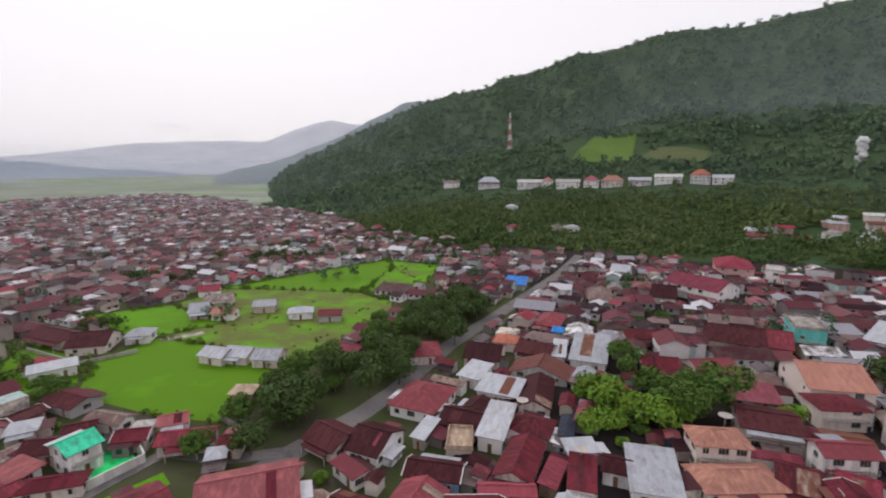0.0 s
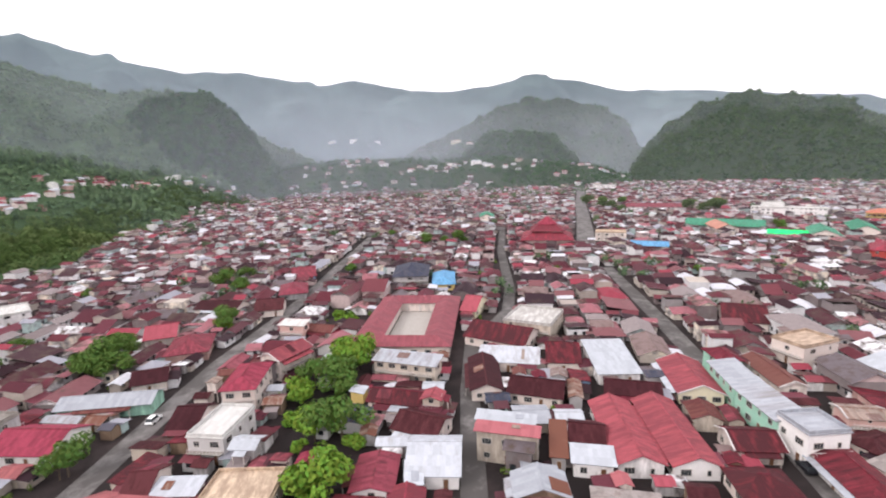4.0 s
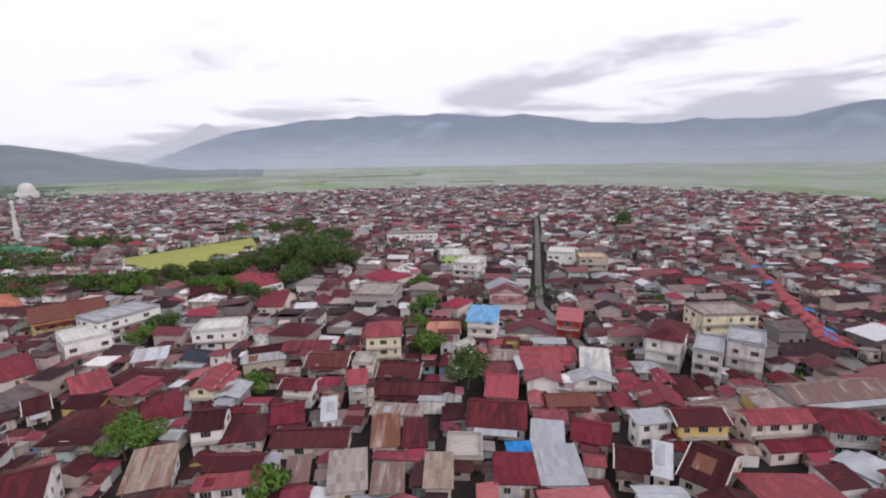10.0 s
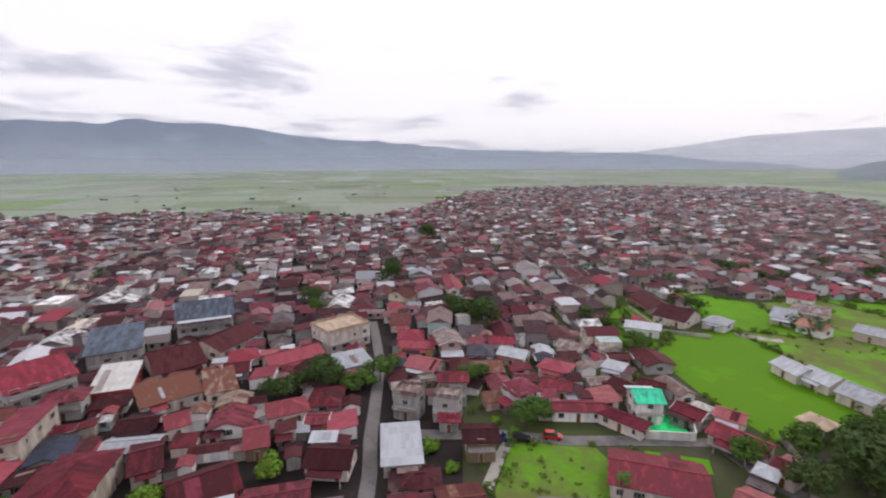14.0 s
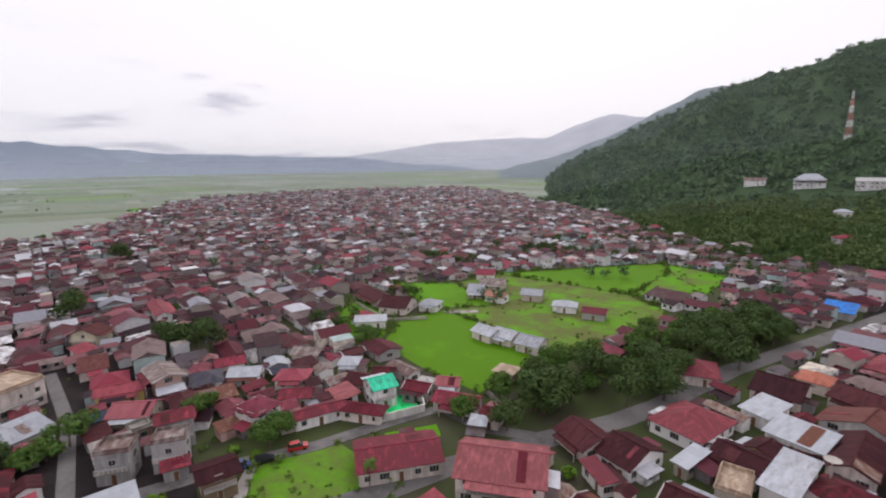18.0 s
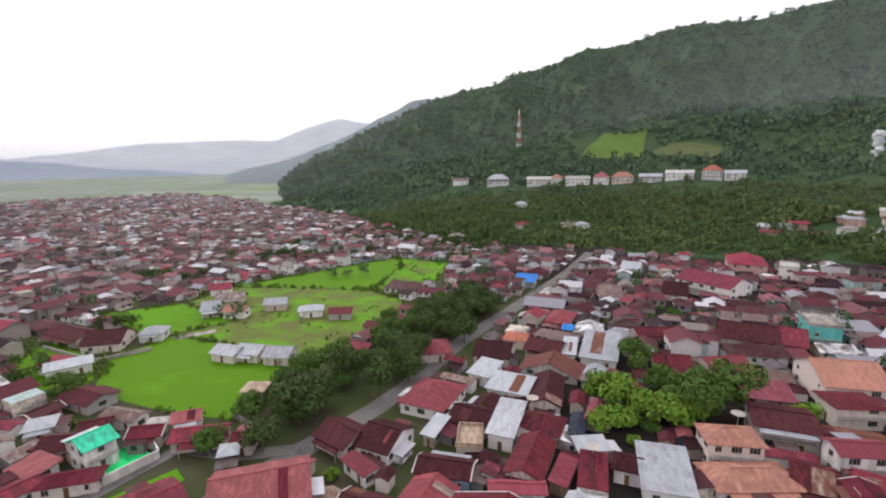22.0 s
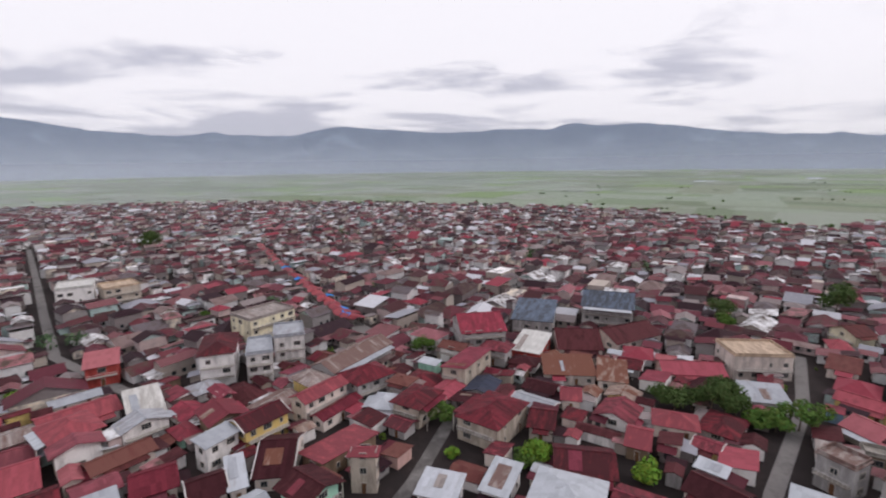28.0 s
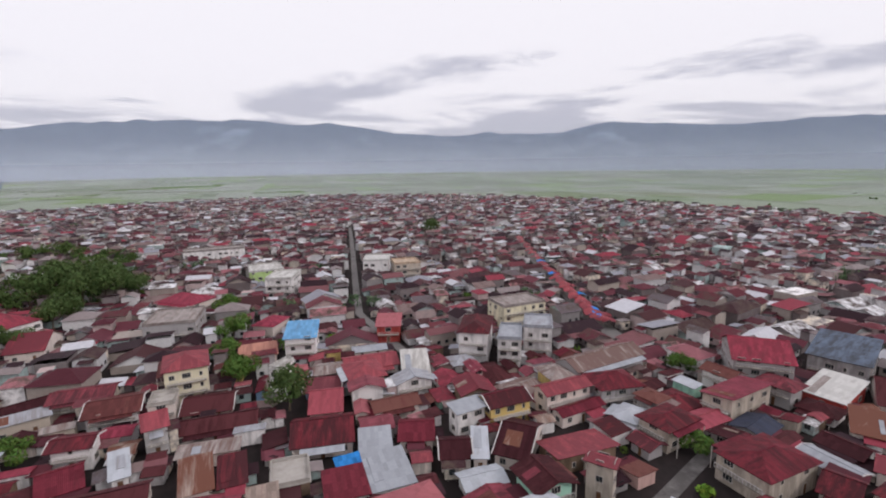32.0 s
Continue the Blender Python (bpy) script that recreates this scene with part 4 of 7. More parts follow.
house(29.2, 143.9, 10.4, 9.7, -31, 3.1, "gable", "brown", "cream", over=0.6)
house(45.0, 140.8, 9.8, 16.6, -22, 3.3, "shed", "zinc", "white", over=0.6)
house(35.9, 142.1, 3.2, 9.9, -17, 3.1, "shed", "silver", "white", over=0.6)
house(35.8, 230.5, 9.3, 10.2, -17, 3.1, "shed", "cobalt", "grey", over=0.6)
house(23.5, 114.3, 16.2, 7.2, 74, 3.3, "gable", "brown", "cream", over=0.6)
house(27.6, 89.9, 5.6, 3.7, 5, 3.3, "shed", "silver", "white", over=0.6)
house(38.6, 81.1, 8.1, 11.5, -15, 3.3, "shed", "zinc", "white", over=0.6)
house(25.5, 80.9, 4.1, 8.5, -17, 3.3, "shed", "maroon", "cream", over=0.6)
house(33.0, 84.2, 4.6, 5.3, -21, 3.3, "gable", "brown", "white", over=0.6)
house(14.9, 86.2, 13.1, 6.5, 67, 3.3, "gable", "maroon", "cream", over=0.6)
house(11.0, 77.2, 9.3, 2.8, -3, 3.3, "gable", "red", "white", over=0.6)
house(3.3, 93.3, 5.2, 8.1, -6, 3.1, "flat", "tan", "beige", over=0.0)
house(11.6, 98.4, 5.2, 11.8, -21, 3.8, "shed", "silver", "white", over=0.6)
house(19.6, 98.8, 8.2, 7.8, -25, 3.1, "hip", "maroon", "cream", over=0.6)
house(54.7, 89.0, 9.8, 6.9, -8, 6.0, "hip", "salmon", "cream", over=0.6)
house(53.3, 80.0, 14.8, 7.7, 1, 3.3, "hip", "salmon", "cream", over=0.6)
house(76.1, 84.3, 9.2, 5.4, -6, 6.0, "gable", "red", "white", over=0.6)
house(73.8, 77.7, 5.2, 6.9, -38, 3.3, "gable", "crimson", "white", over=0.6)
house(64.5, 79.6, 6.4, 9.4, -31, 3.3, "gable", "maroon", "white", over=0.6)
house(97.9, 116.6, 13.9, 16.8, -13, 6.0, "gable", "salmon", "cream", over=0.6)
house(119.9, 153.5, 8.6, 15.0, -24, 7.3, "flat", "jade", "teal", over=0.0)
house(75.6, 129.5, 11.2, 9.4, 5, 3.3, "gable", "red", "cream", over=0.6)
house(61.5, 130.3, 8.9, 11.5, -16, 3.3, "gable", "maroon", "cream", over=0.6)
house(68.7, 155.7, 15.8, 7.5, 1, 3.1, "gable", "maroon", "cream", over=0.6)
house(97.0, 154.2, 16.1, 15.4, -27, 3.1, "gable", "brown", "beige", over=0.6)
house(108.1, 149.4, 7.3, 15.3, -30, 3.1, "gable", "crimson", "yellow", over=0.6)
house(116.8, 212.9, 24.8, 17.0, -59, 6.0, "gable", "plum", "white", over=0.6)
house(157.2, 256.9, 24.8, 17.0, 65, 6.0, "hip", "crimson", "pink", over=0.6)
house(170.0, 241.6, 7.8, 15.2, -33, 6.0, "flat", "white", "white", over=0.0)
house(92.2, 244.6, 8.3, 11.5, -30, 6.0, "gable", "silver", "white", over=0.6)
house(98.1, 208.4, 9.3, 17.0, -24, 3.1, "gable", "brown", "cream", over=0.6)
house(69.5, 208.0, 19.2, 9.2, 73, 3.1, "hip", "weathered", "cream", over=0.6)
house(108.6, 74.0, 14.0, 11.2, -102, 3.3, "gable", "crimson", "white", over=0.6)
house(78.6, 41.7, 20.8, 9.1, -109, 3.3, "gable", "pink", "teal", over=0.6)
house(60.5, 51.1, 9.0, 8.7, -109, 3.3, "gable", "pink", "white", over=0.6)
house(64.8, 64.4, 4.8, 2.5, -115, 3.0, "shed", "silver", "white", over=0.6)
house(69.7, 64.8, 5.4, 2.5, -110, 3.0, "shed", "silver", "white", over=0.6)
house(77.6, 63.2, 3.9, 7.1, -110, 3.0, "shed", "silver", "white", over=0.6)
house(83.0, 73.3, 10.5, 8.5, -78, 3.1, "hip", "maroon", "cream", over=0.6)
house(125.3, 67.7, 21.9, 7.2, -92, 3.3, "gable", "zinc", "mint", over=0.6)
house(112.7, 43.8, 6.1, 11.0, -100, 3.1, "gable", "brown", "cream", over=0.6)
house(102.5, 34.3, 7.9, 12.7, -106, 6.0, "flat", "white", "white", over=0.0)
house(125.1, 34.3, 15.6, 7.9, -4, 6.5, "hip", "crimson", "cream", over=0.6)
house(140.3, 26.9, 12.0, 7.9, -39, 6.5, "gable", "red", "cream", over=0.6)
house(167.1, 28.5, 8.8, 4.2, -111, 6.0, "shed", "white", "pink", over=0.6)
house(167.6, 19.4, 10.1, 6.3, -115, 3.3, "gable", "umber", "cream", over=0.6)
house(207.5, 63.7, 18.4, 10.5, -109, 3.1, "gable", "brown", "cream", over=0.6)
house(202.8, 43.2, 10.3, 13.4, -87, 3.1, "gable", "brown", "cream", over=0.6)
house(228.9, 37.7, 18.5, 11.9, 6, 3.1, "hip", "plum", "grey", over=0.6)
house(261.0, 37.0, 11.4, 17.0, -83, 3.1, "gable", "plum", "blue", over=0.6)
house(162.4, 61.0, 16.9, 12.1, 9, 3.3, "hip", "plum", "pink", over=0.6)
house(177.2, 75.3, 9.4, 12.9, -78, 3.3, "gable", "red", "cream", over=0.6)
house(138.6, 63.4, 8.3, 9.4, -78, 3.1, "gable", "brown", "cream", over=0.6)
house(214.5, 149.3, 14.7, 18.2, -55, 5.0, "flat", "white", "white", over=0.0)
house(223.0, 204.5, 12.7, 18.2, -47, 8.0, "flat", "white", "white", over=0.0)
house(145.1, 131.1, 14.2, 12.5, -91, 3.3, "gable", "maroon", "white", over=0.6)
house(149.2, 145.5, 20.7, 17.0, -54, 3.3, "shed", "silver", "white", over=0.6)
house(229.3, -33.8, 24.8, 10.2, -9, 3.3, "hip", "blue", "yellow", over=0.6)
house(238.3, -18.9, 24.8, 16.5, -9, 6.0, "hip", "slate", "grey", over=0.6)
house(182.1, -38.8, 5.7, 17.0, -119, 3.3, "gable", "red", "lemon", over=0.6)
house(155.8, -54.4, 16.2, 17.4, -126, 5.5, "flat", "white", "beige", over=0.0)
house(129.3, -37.6, 16.7, 8.3, -110, 3.1, "shed", "silver", "cream", over=0.6)
house(120.0, -28.0, 19.9, 7.5, -10, 3.3, "gable", "brown", "cream", over=0.6)
house(109.3, -39.1, 12.8, 9.5, -118, 3.3, "gable", "brown", "cream", over=0.6)
house(148.2, -40.9, 20.4, 14.8, -129, 3.3, "gable", "maroon", "cream", over=0.6)
house(128.6, -53.5, 8.8, 14.6, -108, 3.3, "gable", "maroon", "cream", over=0.6)
house(119.9, -64.1, 10.7, 17.0, -100, 3.3, "shed", "silver", "white", over=0.6)
house(103.7, -61.5, 12.4, 8.1, -114, 3.3, "gable", "brown", "cream", over=0.6)
house(106.4, -78.9, 19.1, 10.1, 162, 3.3, "gable", "red", "lemon", over=0.6)
house(86.8, -49.9, 23.6, 8.4, 167, 3.3, "gable", "red", "white", over=0.6)
house(84.8, -59.8, 24.8, 8.3, 167, 3.3, "gable", "red", "white", over=0.6)
house(85.5, -24.4, 12.0, 2.5, -114, 7.0, "shed", "pink", "beige", over=0.6)
house(89.9, -25.3, 11.5, 2.5, -114, 7.0, "shed", "silver", "beige", over=0.6)
house(127.3, -7.8, 18.0, 5.5, -117, 6.0, "shed", "zinc", "beige", over=0.6)
house(112.1, -4.2, 13.2, 7.3, -114, 3.1, "gable", "maroon", "cream", over=0.6)
house(98.6, -8.7, 10.4, 8.8, -124, 3.1, "gable", "brown", "cream", over=0.6)
house(86.0, -9.8, 9.5, 12.6, -102, 3.3, "gable", "silver", "white", over=0.6)
house(80.9, -5.1, 2.5, 5.3, -95, 3.0, "shed", "silver", "cream", over=0.6)
house(82.2, 25.8, 12.6, 10.7, -99, 3.1, "flat", "tan", "beige", over=0.0)
house(85.4, 37.6, 7.8, 3.8, -99, 3.1, "shed", "silver", "white", over=0.6)
house(88.7, 44.3, 4.2, 9.5, -95, 3.1, "gable", "brown", "cream", over=0.6)
house(85.1, -34.9, 2.5, 10.1, -110, 3.3, "shed", "rust", "grey", over=0.6)
house(87.6, -42.1, 6.5, 7.9, -114, 3.3, "gable", "brown", "cream", over=0.6)
house(79.1, -39.4, 7.2, 4.5, -110, 3.3, "shed", "silver", "white", over=0.6)
house(66.3, -64.6, 9.3, 7.4, -105, 3.3, "hip", "maroon", "cream", over=0.6)
house(78.6, -72.7, 8.6, 8.1, -105, 3.3, "gable", "maroon", "cream", over=0.6)
house(54.7, -53.5, 8.5, 11.8, 151, 3.3, "gable", "maroon", "cream", over=0.6)
house(50.2, -66.6, 17.5, 5.8, 157, 3.3, "gable", "brown", "cream", over=0.6)
house(146.6, -128.0, 13.1, 17.0, -123, 3.3, "gable", "maroon", "cream", over=0.6)
house(64.9, -82.3, 16.0, 7.6, 165, 3.3, "hip", "maroon", "white", over=0.6)
house(72.6, -95.5, 8.7, 5.1, -78, 3.3, "hip", "brown", "cream", over=0.6)
house(64.7, -91.6, 5.8, 7.5, -176, 3.3, "shed", "weathered", "cream", over=0.6)
house(58.4, -91.0, 4.5, 7.9, -165, 3.3, "shed", "zinc", "white", over=0.6)
house(47.4, -91.3, 9.0, 10.2, -174, 7.0, "gable", "maroon", "white", over=0.6)
house(49.3, -76.9, 7.4, 9.7, -170, 3.0, "flat", "tan", "cream", over=0.0)
house(62.6, -108.1, 7.8, 6.6, -93, 8.0, "hip", "slate", "white", over=0.6)
house(99.8, -86.2, 14.5, 5.9, 164, 6.0, "shed", "zinc", "mint", over=0.6)
house(85.7, -83.2, 14.1, 6.2, 171, 6.0, "shed", "zinc", "mint", over=0.6)
house(75.4, -83.4, 8.0, 8.4, 175, 7.0, "flat", "zinc", "white", over=0.0)
house(111.5, -92.3, 8.5, 5.7, 171, 6.0, "hip", "maroon", "mint", over=0.6)
house(104.7, -101.4, 17.8, 6.4, 168, 3.3, "gable", "umber", "cream", over=0.6)
house(115.1, -121.4, 9.3, 14.0, -169, 6.0, "flat", "tan", "cream", over=0.0)
house(100.0, -132.5, 10.2, 9.4, -175, 3.3, "shed", "silver", "cream", over=0.6)
house(80.3, -203.8, 21.4, 17.0, -159, 7.0, "gable", "umber", "yellow", over=0.6)
house(121.0, -243.5, 24.8, 14.0, -60, 3.3, "hip", "orange", "cream", over=0.6)
house(217.3, -276.8, 24.8, 17.0, -50, 6.0, "hip", "crimson", "red", over=0.6)
house(332.8, -268.5, 51.8, 16.0, -129, 5.5, "gable", "jade", "grey", over=0.6)
house(384.8, -373.5, 56.4, 14.0, -134, 8.0, "flat", "white", "white", over=0.0)
house(474.0, -297.1, 52.8, 16.0, -122, 5.0, "gable", "rose", "white", over=0.6)
house(320.8, -169.1, 20.6, 11.0, -118, 6.0, "flat", "tan", "cream", over=0.0)
house(329.3, -417.8, 34.0, 14.0, -142, 7.0, "hip", "orange", "yellow", over=0.6)
house(787.6, -400.6, 37.6, 14.0, -117, 9.0, "flat", "white", "white", over=0.0)
house(276.8, -172.2, 21.4, 10.0, -122, 4.0, "gable", "blue", "cream", over=0.6)
house(284.7, -281.3, 26.8, 10.0, -135, 4.0, "gable", "lime", "cream", over=0.6)
house(-82.6, -336.4, 36.3, 12.0, 166, 7.0, "flat", "weathered", "white", over=0.0)
house(79.3, -159.7, 8.3, 16.5, -146, 3.3, "gable", "crimson", "cream", over=0.6)
house(-58.5, -142.5, 9.1, 11.3, 150, 8.0, "shed", "blue", "white", over=0.6)
house(-88.0, -137.4, 7.7, 9.3, 143, 6.0, "shed", "pink", "red", over=0.6)
house(-136.0, -222.3, 13.3, 15.7, 144, 10.0, "flat", "white", "white", over=0.0)
house(-144.9, -208.0, 13.5, 13.0, 156, 9.0, "flat", "tan", "beige", over=0.0)
house(-101.4, -107.3, 16.5, 8.8, -140, 10.0, "hip", "maroon", "white", over=0.6)
house(-105.2, -96.2, 6.7, 12.9, 130, 9.0, "flat", "zinc", "white", over=0.0)
house(-116.8, -95.0, 8.6, 12.0, 129, 10.0, "flat", "zinc", "white", over=0.0)
house(-132.3, -118.1, 17.6, 12.1, 164, 9.0, "flat", "weathered", "lemon", over=0.0)
house(-115.6, -71.6, 24.8, 8.6, 169, 6.0, "gable", "weathered", "grey", over=0.6)
house(-77.7, -73.0, 10.2, 6.8, 163, 6.0, "gable", "maroon", "yellow", over=0.6)
house(-68.3, -75.4, 7.1, 3.8, 170, 6.0, "shed", "zinc", "white", over=0.6)
house(-92.9, -67.6, 12.8, 5.2, 165, 6.0, "gable", "red", "cream", over=0.6)
house(-91.4, -61.8, 12.3, 3.4, 168, 3.3, "gable", "maroon", "cream", over=0.6)
house(-105.3, -61.5, 11.1, 9.2, 152, 6.0, "hip", "maroon", "grey", over=0.6)
house(-97.8, -52.4, 7.5, 5.1, -170, 3.3, "hip", "silver", "white", over=0.6)
house(-71.1, -42.8, 4.7, 2.6, 108, 8.0, "hip", "red", "beige", over=0.6)
house(-47.1, -80.4, 5.8, 7.1, 151, 3.3, "shed", "zinc", "grey", over=0.6)
house(-43.8, -70.5, 7.2, 9.1, 162, 3.3, "shed", "zinc", "white", over=0.6)
house(-41.1, -92.3, 12.2, 11.5, 153, 3.3, "gable", "maroon", "cream", over=0.6)
house(-35.9, -72.2, 7.1, 6.8, 159, 3.3, "shed", "maroon", "white", over=0.6)
house(-39.7, -78.4, 4.1, 2.5, 166, 3.1, "shed", "cobalt", "grey", over=0.6)
house(-56.7, -79.0, 6.8, 8.1, 143, 3.3, "gable", "maroon", "cream", over=0.6)
house(-58.5, -68.4, 5.7, 7.2, 144, 3.3, "gable", "brown", "cream", over=0.6)
house(-62.8, -65.5, 2.5, 8.5, 138, 3.3, "shed", "silver", "cream", over=0.6)
house(-71.1, -62.0, 6.5, 14.1, 117, 3.3, "gable", "brown", "cream", over=0.6)
house(-47.9, -104.2, 7.1, 11.9, 151, 3.3, "gable", "red", "cream", over=0.6)
house(-76.6, -106.6, 6.9, 12.9, 148, 3.3, "shed", "white", "white", over=0.6)
house(-59.8, -92.2, 10.8, 5.5, 163, 3.3, "gable", "umber", "cream", over=0.6)
house(-147.1, -43.1, 13.8, 16.5, 120, 8.0, "gable", "crimson", "grey", over=0.6)
house(-166.7, -27.7, 13.2, 17.0, 93, 7.0, "shed", "steel", "grey", over=0.6)
house(-145.8, -25.2, 8.7, 12.9, 83, 3.3, "shed", "white", "red", over=0.6)
house(-183.3, -3.4, 17.1, 17.0, 89, 9.0, "gable", "steel", "grey", over=0.6)
house(-154.8, -12.3, 12.9, 17.0, 105, 3.3, "gable", "brown", "cream", over=0.6)
house(-166.2, 2.3, 19.3, 13.1, 136, 3.3, "gable", "brown", "cream", over=0.6)
house(-131.8, -12.4, 13.1, 10.0, 104, 3.3, "shed", "rust", "cream", over=0.6)
house(-131.6, -0.7, 6.9, 10.5, 93, 3.3, "shed", "rust", "cream", over=0.6)
house(-142.0, 19.4, 15.4, 8.6, 102, 3.3, "gable", "red", "pink", over=0.6)
house(-152.3, 36.5, 15.2, 11.5, 105, 6.9, "flat", "tan", "cream", over=0.0)
house(-130.1, 34.1, 8.9, 7.8, 95, 3.3, "shed", "zinc", "white", over=0.6)
house(-110.9, 13.1, 8.6, 6.8, 88, 3.3, "hip", "red", "cream", over=0.6)
house(-100.9, 5.5, 4.1, 8.2, 83, 3.3, "gable", "red", "wood", over=0.6)
house(-116.0, -10.0, 4.1, 6.4, 97, 3.3, "gable", "red", "cream", over=0.6)
house(-88.6, -4.8, 10.5, 9.4, 99, 3.3, "gable", "maroon", "wood", over=0.6)
house(-102.1, -14.7, 5.0, 8.5, 93, 3.3, "gable", "maroon", "cream", over=0.6)
house(-77.7, -18.4, 4.5, 7.9, 83, 3.3, "shed", "silver", "white", over=0.6)
house(-72.3, -28.2, 6.7, 5.7, 92, 3.3, "shed", "silver", "white", over=0.6)
house(-84.0, 31.4, 7.2, 11.2, 71, 3.0, "shed", "silver", "beige", over=0.6)
house(-100.7, 51.7, 6.8, 4.9, 63, 7.0, "gable", "crimson", "grey", over=0.6)
house(-87.2, 17.9, 8.3, 7.1, 60, 3.1, "gable", "brown", "cream", over=0.6)
house(-94.2, 18.0, 4.6, 2.6, 66, 3.1, "shed", "silver", "cream", over=0.6)


# ---- trees ----
def leaf_cards(rng, blobs, count, size, flat=0.5):
    """Small leaf clumps spread through the blobs (centre, radius), thicker towards their outsides."""
    V, F = [], []
    weights = [r ** 2 for _, r in blobs]
    for _ in range(count):
        (c, r) = rng.choices(blobs, weights)[0]
        p = Vector((rng.gauss(0, 1), rng.gauss(0, 1), rng.gauss(0, 1))).normalized()
        p = p * r * (0.55 + 0.5 * rng.random() ** 0.5)
        p.z *= 0.8
        q = Vector(c) + p
        n = (p.normalized() + Vector((rng.gauss(0, flat), rng.gauss(0, flat), rng.gauss(0.3, flat)))).normalized()
        t = n.orthogonal().normalized()
        t.rotate(Matrix.Rotation(rng.uniform(0, 6.28), 3, n))
        w = n.cross(t)
        s = size * rng.uniform(0.6, 1.3)
        k = len(V)
        V += [q - t * s, q - w * s * 0.6 + n * s * 0.15, q + t * s, q + w * s * 0.6 + n * s * 0.1]
        F.append((k, k + 1, k + 2, k + 3))
    return V, F


def limb(b, p, q, r0, r1, n=6):
    p, q = Vector(p), Vector(q)
    d = (q - p).normalized()
    t = d.orthogonal().normalized()
    w = d.cross(t)
    for i in range(n):
        a0, a1 = 2 * math.pi * i / n, 2 * math.pi * (i + 1) / n
        e0, e1 = t * math.cos(a0) + w * math.sin(a0), t * math.cos(a1) + w * math.sin(a1)
        b.face([p + e0 * r0, p + e1 * r0, q + e1 * r1, q + e0 * r1])


def broad_tree(seed, height, spread, cards, leaf, size=0.5, label="leafy broad tree"):
    rng = random.Random(seed)
    base = new("tree")
    base.empty_display_size = 0.5
    tagged(base, label, "tree")
    b = Build()
    fork = height * 0.38
    lean = (rng.uniform(-0.4, 0.4), rng.uniform(-0.4, 0.4))
    limb(b, (0, 0, -0.3), (lean[0] * 0.5, lean[1] * 0.5, fork * 0.5), 0.032 * height, 0.024 * height, 8)
    limb(b, (lean[0] * 0.5, lean[1] * 0.5, fork * 0.5), (*lean, fork), 0.024 * height, 0.02 * height, 8)
    blobs = []
    n = rng.randint(6, 9)
    for i in range(n):
        a = 2 * math.pi * i / n + rng.uniform(-0.4, 0.4)
        e = rng.uniform(0.35, 1.0) * spread * 0.62
        z = rng.uniform(0.5, 0.88) * height
        tip = (lean[0] + e * math.cos(a), lean[1] + e * math.sin(a), z)
        limb(b, (*lean, fork - 0.1), tip, 0.012 * height, 0.004 * height, 5)
        blobs.append((tip, spread * rng.uniform(0.24, 0.40)))
    blobs.append(((lean[0], lean[1], height * 0.82), spread * 0.36))
    part("trunk", b, M["bark"], base)
    V, F = leaf_cards(rng, blobs, cards, size, 0.3)
    part("crown", mesh_of("crown", V, F, [leaf]), (), base)
    return base


def palm_tree(seed, height, label="tall coconut palm between houses"):
    rng = random.Random(seed)
    base = new("palm_tree")
    tagged(base, label, "palm")
    b = Build()
    p = Vector((0, 0, -0.3))
    for i in range(6):
        q = Vector((0.08 * i * i * 0.1, 0, height * (i + 1) / 6))
        limb(b, p, q, 0.2 - 0.012 * i, 0.19 - 0.012 * i, 7)
        p = q
    part("trunk", b, M["bark"], base)
    V, F = [], []
    for i in range(22):
        a = 2 * math.pi * i / 22 + rng.uniform(-0.15, 0.15)
        up = rng.uniform(-0.3, 1.0)
        L = rng.uniform(2.6, 3.6)
        pts = []
        for k in range(7):
            s = k / 6
            out = L * s * (1 - 0.15 * s)
            pts.append(Vector((p.x + out * math.cos(a), out * math.sin(a), height + up * L * s * 0.6 - (0.5 + 0.5 * rng.random()) * L * s * s * 0.8)))
        side = Vector((-math.sin(a), math.cos(a), 0))
        for k in range(6):
            w = 0.42 * (1 - abs(k / 6 - 0.4))
            for sg in (1, -1):
                n = len(V)
                V += [pts[k], pts[k + 1], pts[k + 1] + side * sg * w + Vector((0, 0, -0.18)), pts[k] + side * sg * w * 1.1 + Vector((0, 0, -0.18))]
                F.append((n, n + 1, n + 2, n + 3))
    part("fronds", mesh_of("fronds", V, F, [M["leaf"]]), (), base)
    return base


def bush(seed, r, cards, leaf, label="dense green bush between the houses"):
    rng = random.Random(seed)
    blobs = [((rng.uniform(-r, r) * 0.6, rng.uniform(-r, r) * 0.6, r * rng.uniform(0.3, 0.7)), r * rng.uniform(0.4, 0.6)) for _ in range(6)]
    V, F = leaf_cards(rng, blobs, cards, 0.3)
    ob = new("bush", mesh_of("bush", V, F, [leaf]))
    return tagged(ob, label, "bush")


